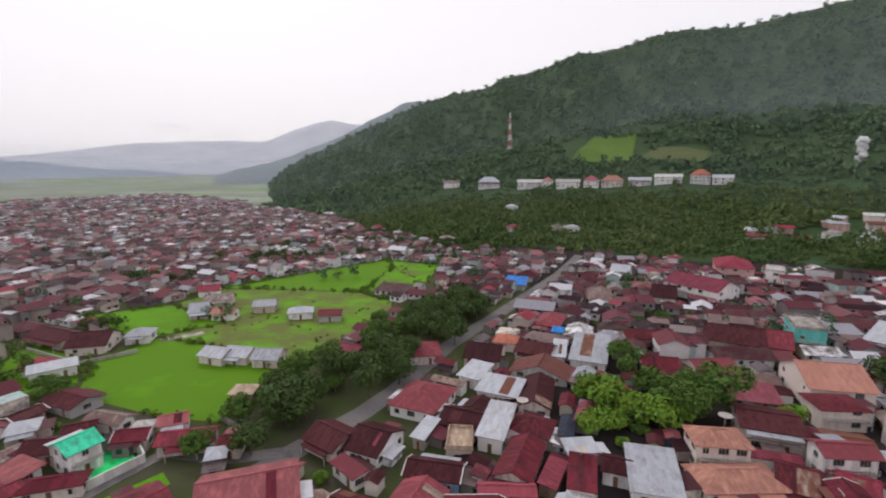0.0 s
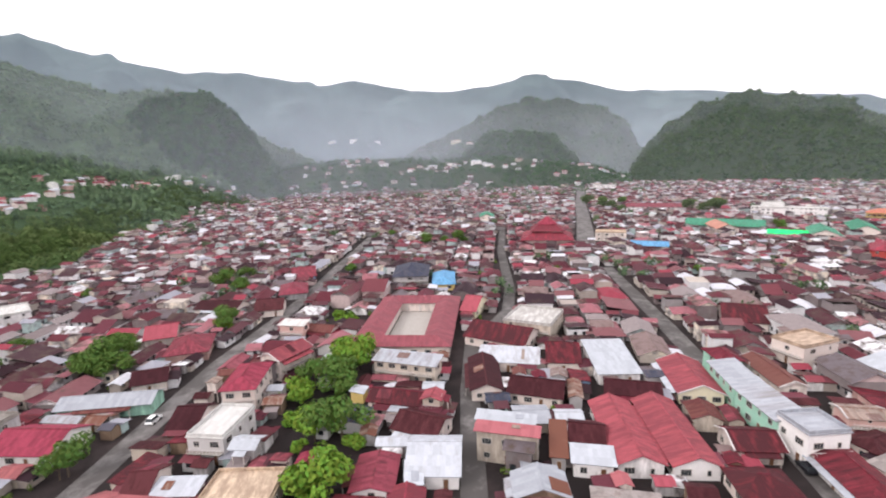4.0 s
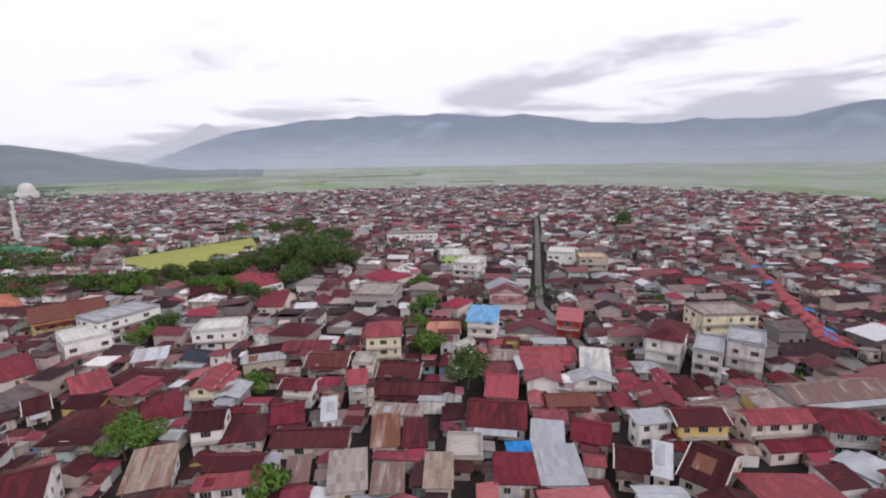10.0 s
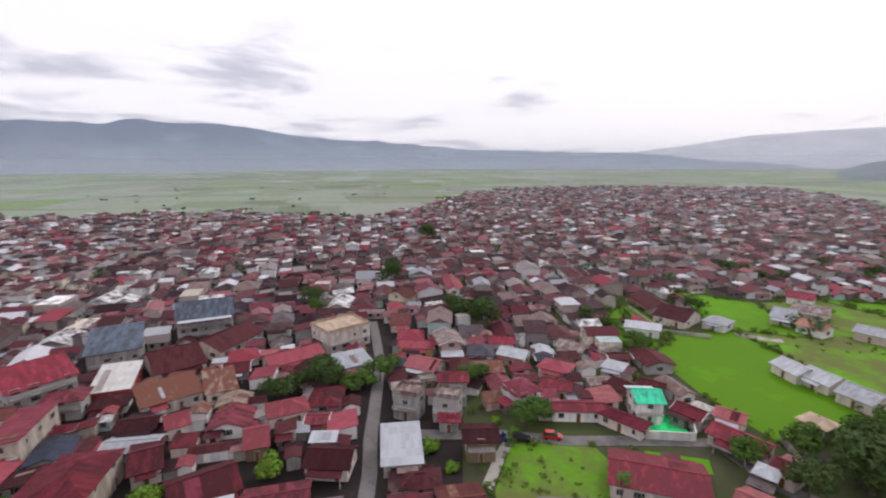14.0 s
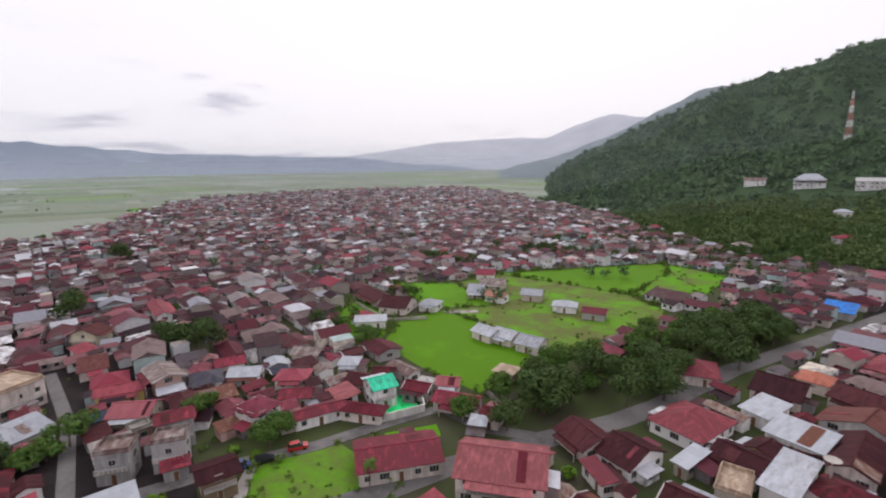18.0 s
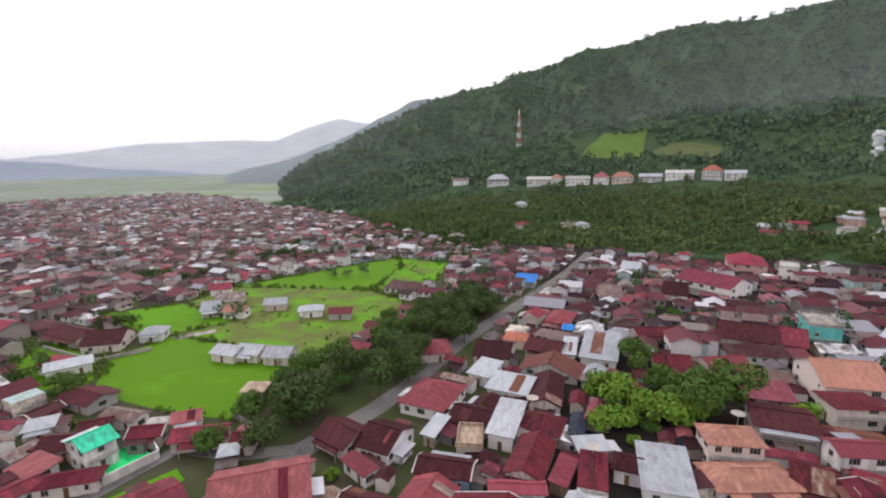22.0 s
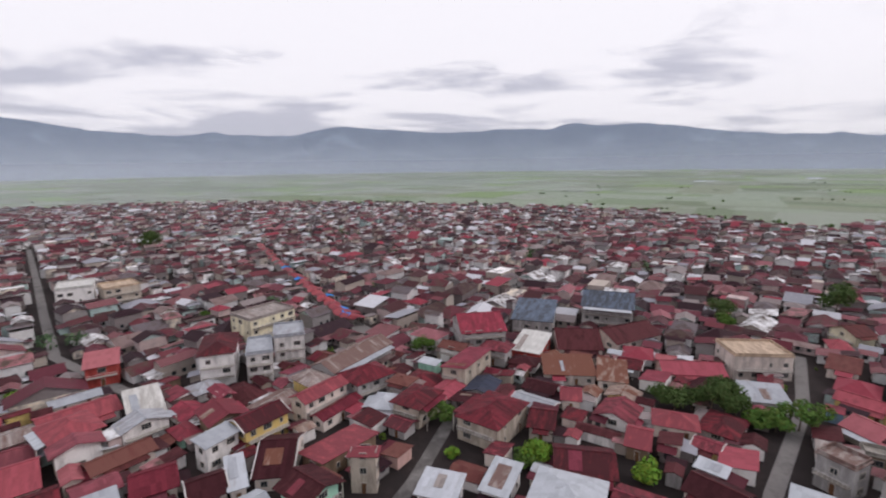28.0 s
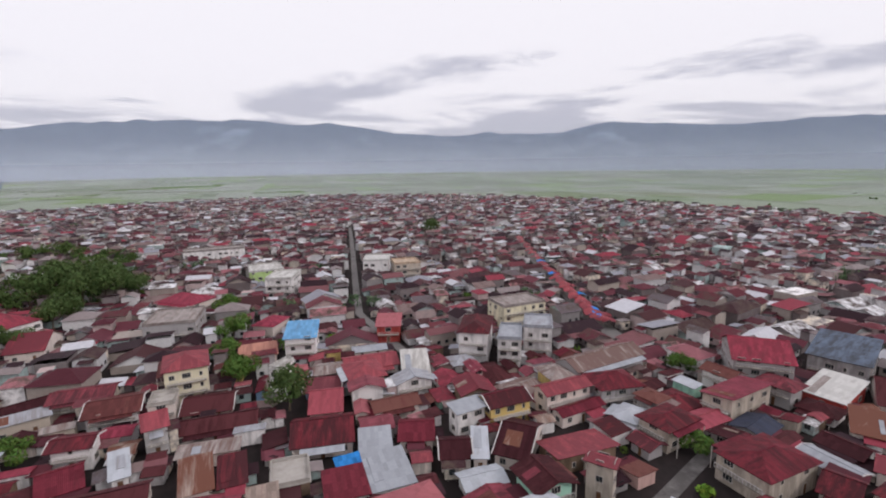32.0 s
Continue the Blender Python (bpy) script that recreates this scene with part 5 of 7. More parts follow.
PROTO = {
    "dark": [broad_tree(31, 11, 9, 1500, M["leaf_dark"], label="tall dark green broadleaf tree"), broad_tree(32, 13, 10, 1700, M["leaf_dark"], label="tall dark green broadleaf tree"),
             broad_tree(33, 9, 8, 1300, M["leaf_dark"], label="dark green broadleaf street tree")],
    "mid": [broad_tree(41, 9, 8, 1300, M["leaf"], label="green leafy garden tree"), broad_tree(42, 7, 6, 1000, M["leaf"], label="green leafy garden tree"), broad_tree(43, 11, 9, 1500, M["leaf"], label="large green leafy tree")],
    "bright": [broad_tree(51, 7, 7, 1200, M["leaf_bright"], label="fresh bright green garden tree"), broad_tree(52, 5, 5, 800, M["leaf_bright"], label="small bright green garden tree")],
    "palm": [palm_tree(61, 10), palm_tree(62, 7)],
    "bush": [bush(71, 1.6, 420, M["leaf"]), bush(72, 1.3, 360, M["leaf_bright"], "bright green bush between the houses")],
}
_used = set()
tree_rng = random.Random(5)


def tree(kind, x, y, size=1.0, group="trees of the town"):
    k = tree_rng.randrange(len(PROTO[kind]))
    proto = PROTO[kind][k]
    z = float(land_height(x, y))
    turn = tree_rng.uniform(0, 360)
    s = size * tree_rng.uniform(0.8, 1.15)
    mark_rect(x, y, 4.4 * s, 4.4 * s, 0, 0.0)
    if (kind, k) not in _used:
        _used.add((kind, k))
        ob = proto
    else:
        ob = copy_thing(proto, Matrix())
    ob.matrix_basis = pose(x, y, z, 0, 0, turn) @ Matrix.Diagonal((s, s, s * tree_rng.uniform(0.9, 1.1), 1))
    ob["group"] = group
    return ob


def grove(kind, pts, count, size=1.0, spread=4.0, group="trees of the town"):
    """Trees scattered along a line of points."""
    for i in range(count):
        f = (i + tree_rng.random() * 0.8) / count * (len(pts) - 1)
        k = min(int(f), len(pts) - 2)
        g = f - k
        x = pts[k][0] * (1 - g) + pts[k + 1][0] * g + tree_rng.gauss(0, spread)
        y = pts[k][1] * (1 - g) + pts[k + 1][1] * g + tree_rng.gauss(0, spread)
        tree(kind, x, y, size, group)


grove("dark", [(-41, 100), (-31, 112), (-20, 127), (-13, 146), (-4, 163), (7, 180), (14, 192)], 44, 0.72, 4.5, "row of trees beside the street")
grove("mid", [(-38, 115), (-31, 134), (-19, 156), (-10, 180), (-2, 204)], 24, 0.66, 5.0, "row of trees beside the street")
grove("dark", [(-6, 176), (6, 190), (16, 200)], 9, 0.95, 4.0, "row of trees beside the street")
tree("bright", 36, 116, 1)
tree("bright", 33, 98, 1)
tree("bright", 38, 101, 1)
tree("bright", 49, 101, 1)
tree("bright", 53, 103, 1)
tree("mid", 57, 103, 1)
tree("mid", 63, 108, 1)
tree("mid", 54, 118, .9)
tree("mid", 65, 110, .9)
tree("bright", 79, 103, 1.1)
tree("mid", 52, 133, .9)
tree("bush", 75, 178, 1.4)
tree("bush", 86, 182, 1.4)
tree("bush", 95, 182, 1.4)
tree("bright", 44, 105, .9)
tree("bright", 39, 110, 1.1)
tree("bush", 44, 100, 1.5)
tree("bush", 38, 95, 1.5)
tree("mid", 57, 110, .9)
tree("mid", -104, 119, .7)
tree("mid", -104, 122, .6)
tree("bush", -74, 92, 1)
tree("mid", 160, 129, 1)
tree("mid", 150, 123, 1)
tree("mid", 184, 143, 1)
tree("dark", 112, 115, .8)
tree("bright", 93, 79, .8)
tree("mid", 155, 84, .9)
tree("mid", 148, 85, .8)
tree("mid", 163, 82, .8)
tree("bush", 182, 110, 2)
tree("mid", 247, 135, .8)
tree("bright", 182, 56, .8)
tree("mid", 240, 64, 1)
tree("mid", 250, 74, 1)
tree("mid", 266, 68, .9)
tree("bush", 273, 62, 1.6)
tree("mid", 130, 18, .8)
tree("bright", 119, 20, .9)
tree("bright", 142, 9, 1)
tree("mid", 98, 63, .6)
tree("mid", 177, 121, .7)
tree("mid", 156, 116, .9)
tree("bright", 121, 21, .9)
tree("bright", 101, 15, 1)
tree("mid", 100, 9, .9)
tree("bright", 95, 6, .8)
tree("bright", 83, 15, 1)
tree("bright", 82, 11, 1)
tree("bright", 93, 79, .9)
tree("mid", 97, 64, .5)
tree("bright", 136, 6, 1.2)
tree("mid", 125, 13, .7)
tree("bush", 109, 21, 2)
tree("bush", 97, 18, 2)
tree("bush", 91, 10, 2)
tree("bush", 80, 14, 2)
tree("mid", 126, 125, .8)
tree("mid", 151, 124, 1)
tree("mid", 144, 115, 1)
tree("mid", 195, 151, 1)
tree("mid", 180, 150, 1)
tree("mid", 148, 77, .9)
tree("mid", 146, 83, .8)
tree("mid", 183, 55, .9)
tree("bush", 190, 15, 2)
tree("bush", 185, 10, 2)
tree("bright", 135, 8, 1.35)
tree("mid", 122, 10, .8)
tree("bush", 102, -41, 1)
tree("bush", 115, 12, 1.5)
tree("bush", 123, 11, 1.6)
tree("mid", 266, 12, .8)
tree("mid", 338, -39, .9)
tree("mid", 347, -53, .9)
tree("mid", 343, -66, .9)
tree("bush", 182, 14, 2)
tree("bush", 182, 10, 2)
tree("mid", 34, -105, .8)
tree("mid", 166, -229, .7)
tree("mid", 212, -159, .6)
tree("mid", 36, -105, .8)
tree("dark", 44, -181, .9)
tree("mid", 49, -175, .9)
tree("mid", 75, -245, 1.1)
tree("mid", 68, -252, 1.1)
tree("mid", 56, -245, 1.1)
tree("mid", 47, -247, 1.1)
tree("mid", 37, -236, 1)
tree("mid", 30, -229, 1)
tree("dark", 18, -211, 1)
tree("dark", 12, -206, .8)
tree("dark", -1, -248, 1.1)
tree("dark", -8, -259, 1.2)
tree("dark", -16, -256, 1.2)
tree("dark", -24, -267, 1.2)
tree("dark", -29, -259, 1.1)
tree("dark", -9, -281, 1.1)
tree("dark", 2, -284, 1.2)
tree("dark", -19, -283, 1.2)
tree("dark", -15, -302, 1.2)
tree("dark", -4, -300, 1.2)
tree("dark", 56, -255, 1.1)
tree("dark", 44, -256, 1.2)
tree("dark", 34, -261, 1.2)
tree("dark", 23, -272, 1.1)
tree("dark", 10, -270, 1.2)
tree("dark", 534, -251, 1.2)
tree("dark", 511, -257, 1.2)
tree("dark", 492, -259, 1.2)
tree("dark", 474, -261, 1.1)
tree("dark", 443, -316, 1.2)
tree("dark", 430, -323, 1.1)
tree("dark", 422, -330, 1.2)
tree("mid", -54, -205, .8)
tree("mid", -45, -169, .8)
tree("mid", -38, -143, .9)
tree("mid", -35, -132, .8)
tree("palm", -54, -144, .9)
tree("bright", -71, -146, .7)
tree("mid", 8, -82, 1)
tree("mid", 12, -127, .8)
tree("dark", -4, -237, .9)
tree("dark", 3, -228, .9)
tree("mid", -39, -154, .8)
tree("dark", -41, -111, .9)
tree("dark", -248, -318, 1.2)
tree("mid", -141, -155, .6)
tree("dark", -121, 14, .6)
tree("dark", -123, 18, .6)
tree("dark", -123, 22, .7)
tree("dark", -123, 25, .7)
tree("dark", -121, 27, .6)
tree("dark", -124, 11, .6)
tree("mid", -118, 31, .7)
tree("mid", -118, 34, .7)
tree("mid", -120, 39, .7)
tree("bright", -89, -14, .7)
tree("bright", -92, -12, .7)
tree("mid", -87, -16, .6)
tree("mid", -133, -57, .7)
tree("dark", -197, 36, .8)
tree("bright", -90, 6, .8)
tree("mid", -98, -37, .5)
tree("bush", -86, -31, 1.5)
tree("mid", -191, 36, .7)
tree("dark", -216, 77, .9)
tree("dark", -164, 84, .9)
tree("dark", -155, 84, .9)
tree("dark", -148, 86, .9)
tree("dark", -141, 86, .8)
tree("bush", -84, 38, 1.6)
tree("bush", -76, 39, 1.4)
tree("dark", -328, 148, 1)
tree("mid", -84, 66, .7)
tree("mid", -82, 61, .6)
tree("mid", -52, 93, .7)
tree("palm", -55, 62, .6)
tree("mid", -106, 61, .6)
tree("bush", -87, 56, 1.2)
tree("bush", -81, 57, 1)
tree("mid", -101, 117, .6)
tree("dark", -36, 104, .9)
tree("mid", -49, 107, .8)
tree("bush", -24, 84, 1.2)
tree("mid", 387, -16, .9)
tree("mid", 346, -39, .8)
tree("mid", 343, -62, .8)
tree("mid", 418, 51, .9)
tree("mid", 553, -280, 1)
tree("mid", 539, -297, 1)
tree("mid", 184, -381, 1)
tree("mid", 313, -300, .9)
tree("mid", 489, -357, 1.1)
tree("mid", 474, -375, 1.1)
for _k, _ps in PROTO.items():
    for _i, _p in enumerate(_ps):
        if (_k, _i) not in _used:
            for _o in (*_p.children_recursive, _p):
                bpy.data.objects.remove(_o)


# ---- the rest of the town, house by house ----
PALETTE = ["maroon"] * 20 + ["brown"] * 28 + ["umber"] * 9 + ["plum"] * 13 + ["rose"] * 6 + ["red"] * 5 + ["crimson"] * 5 + ["pink"] * 8 + ["zinc"] * 8 + ["silver"] * 6 + ["rust"] * 7 + ["weathered"] * 9 + ["slate"] * 3
WALLS_OF = ["cream"] * 6 + ["white"] * 9 + ["grey"] * 8 + ["beige"] * 4 + ["wood"] * 5 + ["pink", "mint", "yellow", "blue"]
far_plots = []


def sector_turn(az):
    """How the plots lie, by part of town: degrees."""
    return float(table([(-180, -22), (-150, -18), (-120, -16), (-90, -15), (-60, -13), (-35, -14), (-15, -28), (5, -30), (15, -20), (40, -24), (70, -18), (100, -8), (130, -18), (155, -22), (180, -22)], az))


def fill_town():
    rng = random.Random(11)
    done = 0
    for band_lo, band_hi in ((66, 130), (130, 250), (250, 520), (520, 1300)):
        for az0 in range(-180, 180, 20):
            turn = sector_turn(az0 + 10)
            c, s = math.cos(radians(turn)), math.sin(radians(turn))
            v = -band_hi
            row = 0
            while v < band_hi:
                dr = rng.uniform(6.5, 11.0) if band_hi < 300 else rng.uniform(5.6, 9.0)
                u = -band_hi + rng.uniform(0, 6)
                while u < band_hi:
                    w = rng.choice((6, 7, 8, 9, 10, 12, 14, 17) if band_hi < 300 else (4.5, 5, 5.5, 6, 6.5, 7, 8, 9, 11, 14)) * rng.uniform(0.9, 1.1)
                    du = w + (rng.uniform(0.0, 0.4) if rng.random() < 0.9 else rng.uniform(1.5, 3))
                    uu, vv = u + w / 2, v + dr / 2
                    x, y = uu * c - vv * s, uu * s + vv * c
                    u += du
                    r = math.hypot(x, y)
                    if not band_lo <= r < band_hi:
                        continue
                    az = math.degrees(math.atan2(-x, y))
                    if not az0 <= az < az0 + 20 or r > float(table(TOWN_EDGE, az)) * rng.uniform(0.93, 1.03):
                        continue
                    d = dr * rng.uniform(0.94, 1.02)
                    rot = turn + rng.gauss(0, 5)
                    if not rect_free(x, y, w, d, rot):
                        for q in (0.75, 0.55, 0.42):
                            px, py = x + rng.uniform(-1.5, 1.5), y + rng.uniform(-1.5, 1.5)
                            if rect_free(px, py, w * q, d * max(q, 0.6), rot):
                                break
                        else:
                            continue
                        x, y, w, d = px, py, w * q, d * max(q, 0.6)
                    mark_rect(x, y, w, d, rot, 0.15)
                    storeys = 2 if rng.random() < 0.20 + (0.22 if az > 90 or az < -150 else 0) else 1
                    h = 2.3 + rng.uniform(0, 0.7) + (storeys - 1) * 2.7
                    kind = rng.choices(("gable", "hip", "shed", "flat"), (60, 22, 12, 6 if storeys > 1 else 2))[0]
                    if d > w and kind != "shed" and rng.random() < 0.8 or rng.random() < 0.25:
                        w, d, rot = d, w, rot + 90
                    colour = rng.choice(PALETTE)
                    wall = rng.choice(WALLS_OF)
                    if r < 150:
                        house(x, y, w, d, rot, h, kind, colour, wall, windows=1, mark=False, over=rng.uniform(0.55, 1.05), pitch=rng.uniform(0.24, 0.38))
                        done += 1
                    else:
                        far_plots.append((x, y, w, d, rot, h, kind, None))
                v += dr + (rng.uniform(1.0, 2.2) if row % 3 == 2 else rng.uniform(0.0, 0.3))
                row += 1
    return done


fill_town()


def fill_gaps():
    """Small lean-tos and back houses in the gaps between the houses."""
    rng = random.Random(19)
    made = 0
    for _ in range(40000):
        az = rng.uniform(-180, 180)
        r = math.sqrt(rng.uniform(64 ** 2, 260 ** 2))
        x, y = -math.sin(radians(az)) * r, math.cos(radians(az)) * r
        if -60 < az < 10 and rng.random() < 0.3 or 0 < az < 45 and r > 100:
            continue
        turn = sector_turn(az) + rng.gauss(0, 4) + rng.choice((0, 90))
        w, d = rng.choice(((9, 7), (7, 6), (6, 4.5), (4.5, 4), (3.6, 3.2), (3.0, 2.6), (6, 3), (9, 3)))
        if not rect_free(x, y, w, d, turn, 0.10) or r > float(table(TOWN_EDGE, az)):
            continue
        mark_rect(x, y, w, d, turn, 0.0)
        kind = rng.choice(("gable", "gable", "shed"))
        h = rng.uniform(2.3, 3.1)
        if r < 150:
            house(x, y, w, d, turn, h, kind, rng.choice(PALETTE), rng.choice(WALLS_OF), windows=0, mark=False, over=0.35, pitch=rng.uniform(0.3, 0.45), name="outbuilding")
            made += 1
        else:
            far_plots.append((x, y, w, d, turn, h, kind, None))
    return made


fill_gaps()


from mathutils.bvhtree import BVHTree


def slope_tree(hill):
    me = bpy.data.objects[hill].data
    return BVHTree.FromPolygons([v.co for v in me.vertices], [tuple(p.vertices) for p in me.polygons])


def annexes():
    """Lower sheds, kitchens and shop fronts built against the houses."""
    rng = random.Random(37)
    hosts = [(p[0], p[1], p[2], p[3], p[4], p[5]) for p in far_plots if math.hypot(p[0], p[1]) < 460]
    hosts += [h for h in HOUSE_PLANS if math.hypot(h[0], h[1]) < 230]
    for x, y, w, d, rot, h in hosts:
        for _ in range(rng.choice((0, 1, 1, 2, 2))):
            side = rng.randrange(4)
            length, off = (w, d / 2) if side % 2 == 0 else (d, w / 2)
            aw, ad = min(length, rng.uniform(2.2, 5.5)), rng.uniform(1.6, 3.2)
            u = rng.uniform(-0.5, 0.5) * (length - aw)
            a = radians(rot + 90 * side)
            v = -(off + ad / 2 + 0.15)
            px, py = x + u * math.cos(a) - v * math.sin(a), y + u * math.sin(a) + v * math.cos(a)
            if any(on_street(px + q * math.cos(a), py + q * math.sin(a)) for q in (-aw / 2, 0, aw / 2)):
                continue
            ah = max(1.9, min(h - 0.5, rng.uniform(1.9, 2.9) + (2.6 if h > 5 and rng.random() < 0.3 else 0)))
            far_plots.append((px, py, aw, ad, rot + 90 * side, ah, "shed", 0.0))


def on_street(x, y):
    """Whether a place lies on a street, a field or a garden."""
    for pts, width in STREETS:
        for (x0, y0), (x1, y1) in zip(pts, pts[1:]):
            L2 = (x1 - x0) ** 2 + (y1 - y0) ** 2
            f = max(0.0, min(1.0, ((x - x0) * (x1 - x0) + (y - y0) * (y1 - y0)) / L2))
            if math.hypot(x - x0 - f * (x1 - x0), y - y0 - f * (y1 - y0)) < width / 2 + 1.2:
                return True
    return any(min(p[0] for p in pts) < x < max(p[0] for p in pts) and min(p[1] for p in pts) < y < max(p[1] for p in pts) for pts, _m, _l in FIELDS.values())


annexes()


def rise_houses():
    """Houses that straggle up the low rise behind the town, among trees."""
    rng = random.Random(29)
    land = slope_tree("wooded_foothill")
    made = 0
    while made < 330:
        az = rng.uniform(-119, -64)
        r = 965 + 300 * rng.random() ** 1.4
        x, y = -math.sin(radians(az)) * r, math.cos(radians(az)) * r
        hit = land.ray_cast(Vector((x, y, 900)), Vector((0, 0, -1)))[0]
        made += 1
        if hit is None or hit.z < -1 or noise.noise(Vector((x * 0.011, y * 0.011, 5.0))) < 0.02:
            continue
        far_plots.append((x, y, rng.uniform(7, 13), rng.uniform(6, 9), rng.gauss(-az, 25), rng.uniform(3.5, 7), rng.choice(("gable", "hip", "hip")), max(hit.z, 0.0)))


rise_houses()


def palette_material(name, colours, rough, sheet, stain=DIRT):
    """One material for many joined pieces, each of which takes its own colour."""
    m = material(name, (1, 1, 1), rough=rough, vary=0.3, grain=0.8, by_island=True, bump=0.1 if sheet else 0.0, stain=stain, stain_amount=0.26, stain_scale=0.3, spec=0.07 if sheet else 0.06)
    nt = m.node_tree
    geo = nt.nodes.new("ShaderNodeNewGeometry")
    ramp = nt.nodes.new("ShaderNodeValToRGB")
    ramp.color_ramp.interpolation = "CONSTANT"
    el = ramp.color_ramp.elements
    while len(el) > 1:
        el.remove(el[-1])
    el[0].position, el[0].color = 0.0, (*colours[0], 1)
    for i, c in enumerate(colours[1:], 1):
        e = el.new(i / len(colours))
        e.color = (*c, 1)
    nt.links.new(geo.outputs["Random Per Island"], ramp.inputs[0])
    for n in nt.nodes:
        if n.bl_idname == "ShaderNodeMix" and n.blend_type == "MULTIPLY" and not n.inputs[6].is_linked:
            nt.links.new(ramp.outputs[0], n.inputs[6])
    return m


M["far_roof"] = palette_material("far_roofs", [(0.112, 0.025, 0.035), (0.034, 0.013, 0.018), (0.165, 0.050, 0.066), (0.070, 0.026, 0.030), (0.30, 0.30, 0.34), (0.150, 0.043, 0.053), (0.082, 0.021, 0.030), (0.25, 0.21, 0.21),
                                              (0.25, 0.044, 0.064), (0.030, 0.014, 0.019), (0.52, 0.52, 0.56), (0.110, 0.030, 0.042), (0.18, 0.075, 0.083), (0.034, 0.018, 0.024), (0.27, 0.105, 0.122), (0.085, 0.032, 0.040),
                                              (0.19, 0.135, 0.13), (0.048, 0.022, 0.028), (0.120, 0.100, 0.110), (0.060, 0.018, 0.025), (0.098, 0.024, 0.034), (0.042, 0.017, 0.022), (0.62, 0.62, 0.64), (0.30, 0.13, 0.145)], 0.6, True)
M["far_wall"] = palette_material("far_walls", [(0.50, 0.44, 0.39), (0.70, 0.69, 0.70), (0.30, 0.28, 0.28), (0.62, 0.61, 0.62), (0.36, 0.31, 0.28), (0.66, 0.65, 0.65), (0.22, 0.19, 0.19), (0.46, 0.36, 0.35), (0.16, 0.13, 0.13), (0.36, 0.46, 0.45), (0.78, 0.76, 0.76), (0.70, 0.62, 0.52)], 0.85, False, (0.22, 0.20, 0.20))


def far_town():
    """The far quarters, too many houses to count: walls, roofs and window openings joined for each quarter."""
    groups = {}
    for p in far_plots:
        az = math.degrees(math.atan2(-p[0], p[1]))
        groups.setdefault((int((az + 180) // 60), math.hypot(p[0], p[1]) > 480), []).append(p)
    for (k, outer), plots in groups.items():
        V, F, FM = [], [], []

        def add(pts, faces, mat):
            n = len(V)
            V.extend(pts)
            for f in faces:
                F.append(tuple(n + i for i in f))
                FM.append(mat)
        for x, y, w, d, rot, h, kind, stand in plots:
            z0 = float(land_height(x, y)) if stand is None else stand
            c, s = math.cos(radians(rot)), math.sin(radians(rot))

            def at(u, v, z):
                return (x + u * c - v * s, y + u * s + v * c, z0 + z)
            a, b, o = w / 2, d / 2, 0.6
            A, B = a + o, b + o
            add([at(-a, -b, -1), at(a, -b, -1), at(a, b, -1), at(-a, b, -1), at(-a, -b, h), at(a, -b, h), at(a, b, h), at(-a, b, h)], [(0, 1, 5, 4), (1, 2, 6, 5), (2, 3, 7, 6), (3, 0, 4, 7)], 1)
            top, low = h + b * 0.42, h - 0.25
            if kind == "gable":
                add([at(-A, -B, low), at(A, -B, low), at(A, 0, top), at(-A, 0, top), at(A, B, low), at(-A, B, low)], [(0, 1, 2, 3), (4, 5, 3, 2)], 0)
                add([at(a, -b, h), at(a, b, h), at(a, 0, top - 0.2)], [(0, 1, 2)], 1)
                add([at(-a, b, h), at(-a, -b, h), at(-a, 0, top - 0.2)], [(0, 1, 2)], 1)
            elif kind == "hip":
                q = max(0.0, A - B)
                add([at(-A, -B, low), at(A, -B, low), at(A, B, low), at(-A, B, low), at(-q, 0, top), at(q, 0, top)], [(0, 1, 5, 4), (2, 3, 4, 5), (1, 2, 5), (3, 0, 4)], 0)
            elif kind == "shed":
                add([at(-A, -B, h), at(A, -B, h), at(A, B, h + d * 0.16), at(-A, B, h + d * 0.16)], [(0, 1, 2, 3)], 0)
            else:
                add([at(-a, -b, h + 0.01), at(a, -b, h + 0.01), at(a, b, h + 0.01), at(-a, b, h + 0.01)], [(0, 1, 2, 3)], 1)
            if not outer:
                for st in range(max(1, int(h / 3))):
                    for side in (-1, 1):
                        for u in np.arange(-a + 1.4, a - 1.0, 2.9):
                            zz = 1.0 + 3.0 * st
                            vv = side * (b + 0.03)
                            add([at(u - 0.6, vv, zz), at(u + 0.6, vv, zz), at(u + 0.6, vv, zz + 1.2), at(u - 0.6, vv, zz + 1.2)], [(0, 1, 2, 3)], 2)
        ob = new("far_houses", mesh_of("far_houses", V, F, [M["far_roof"], M["far_wall"], M["glass"]], FM))
        tagged(ob, "crowded far houses with maroon, rust and zinc roofs", "houses", kind="stuff")


far_town()


# ---- woods on the hill, too many trees to count ----
def crown_proto(seed):
    """A lumpy crown of one tree, one unit wide and high."""
    bm = bmesh.new()
    bmesh.ops.create_icosphere(bm, subdivisions=2 if seed > 4 else 1, radius=1.0)
    for v in bm.verts:
        n = noise.fractal(v.co * 1.5 + Vector((seed * 3.7, 0, 0)), 0.7, 2.2, 3)
        v.co *= 0.80 + 0.75 * n
        v.co.z = v.co.z * 0.75 + 0.55
    verts = np.array([tuple(v.co) for v in bm.verts], dtype=np.float32)
    bm.verts.index_update()
    faces = np.array([[v.index for v in f.verts] for f in bm.faces], dtype=np.int32)
    bm.free()
    return verts, faces


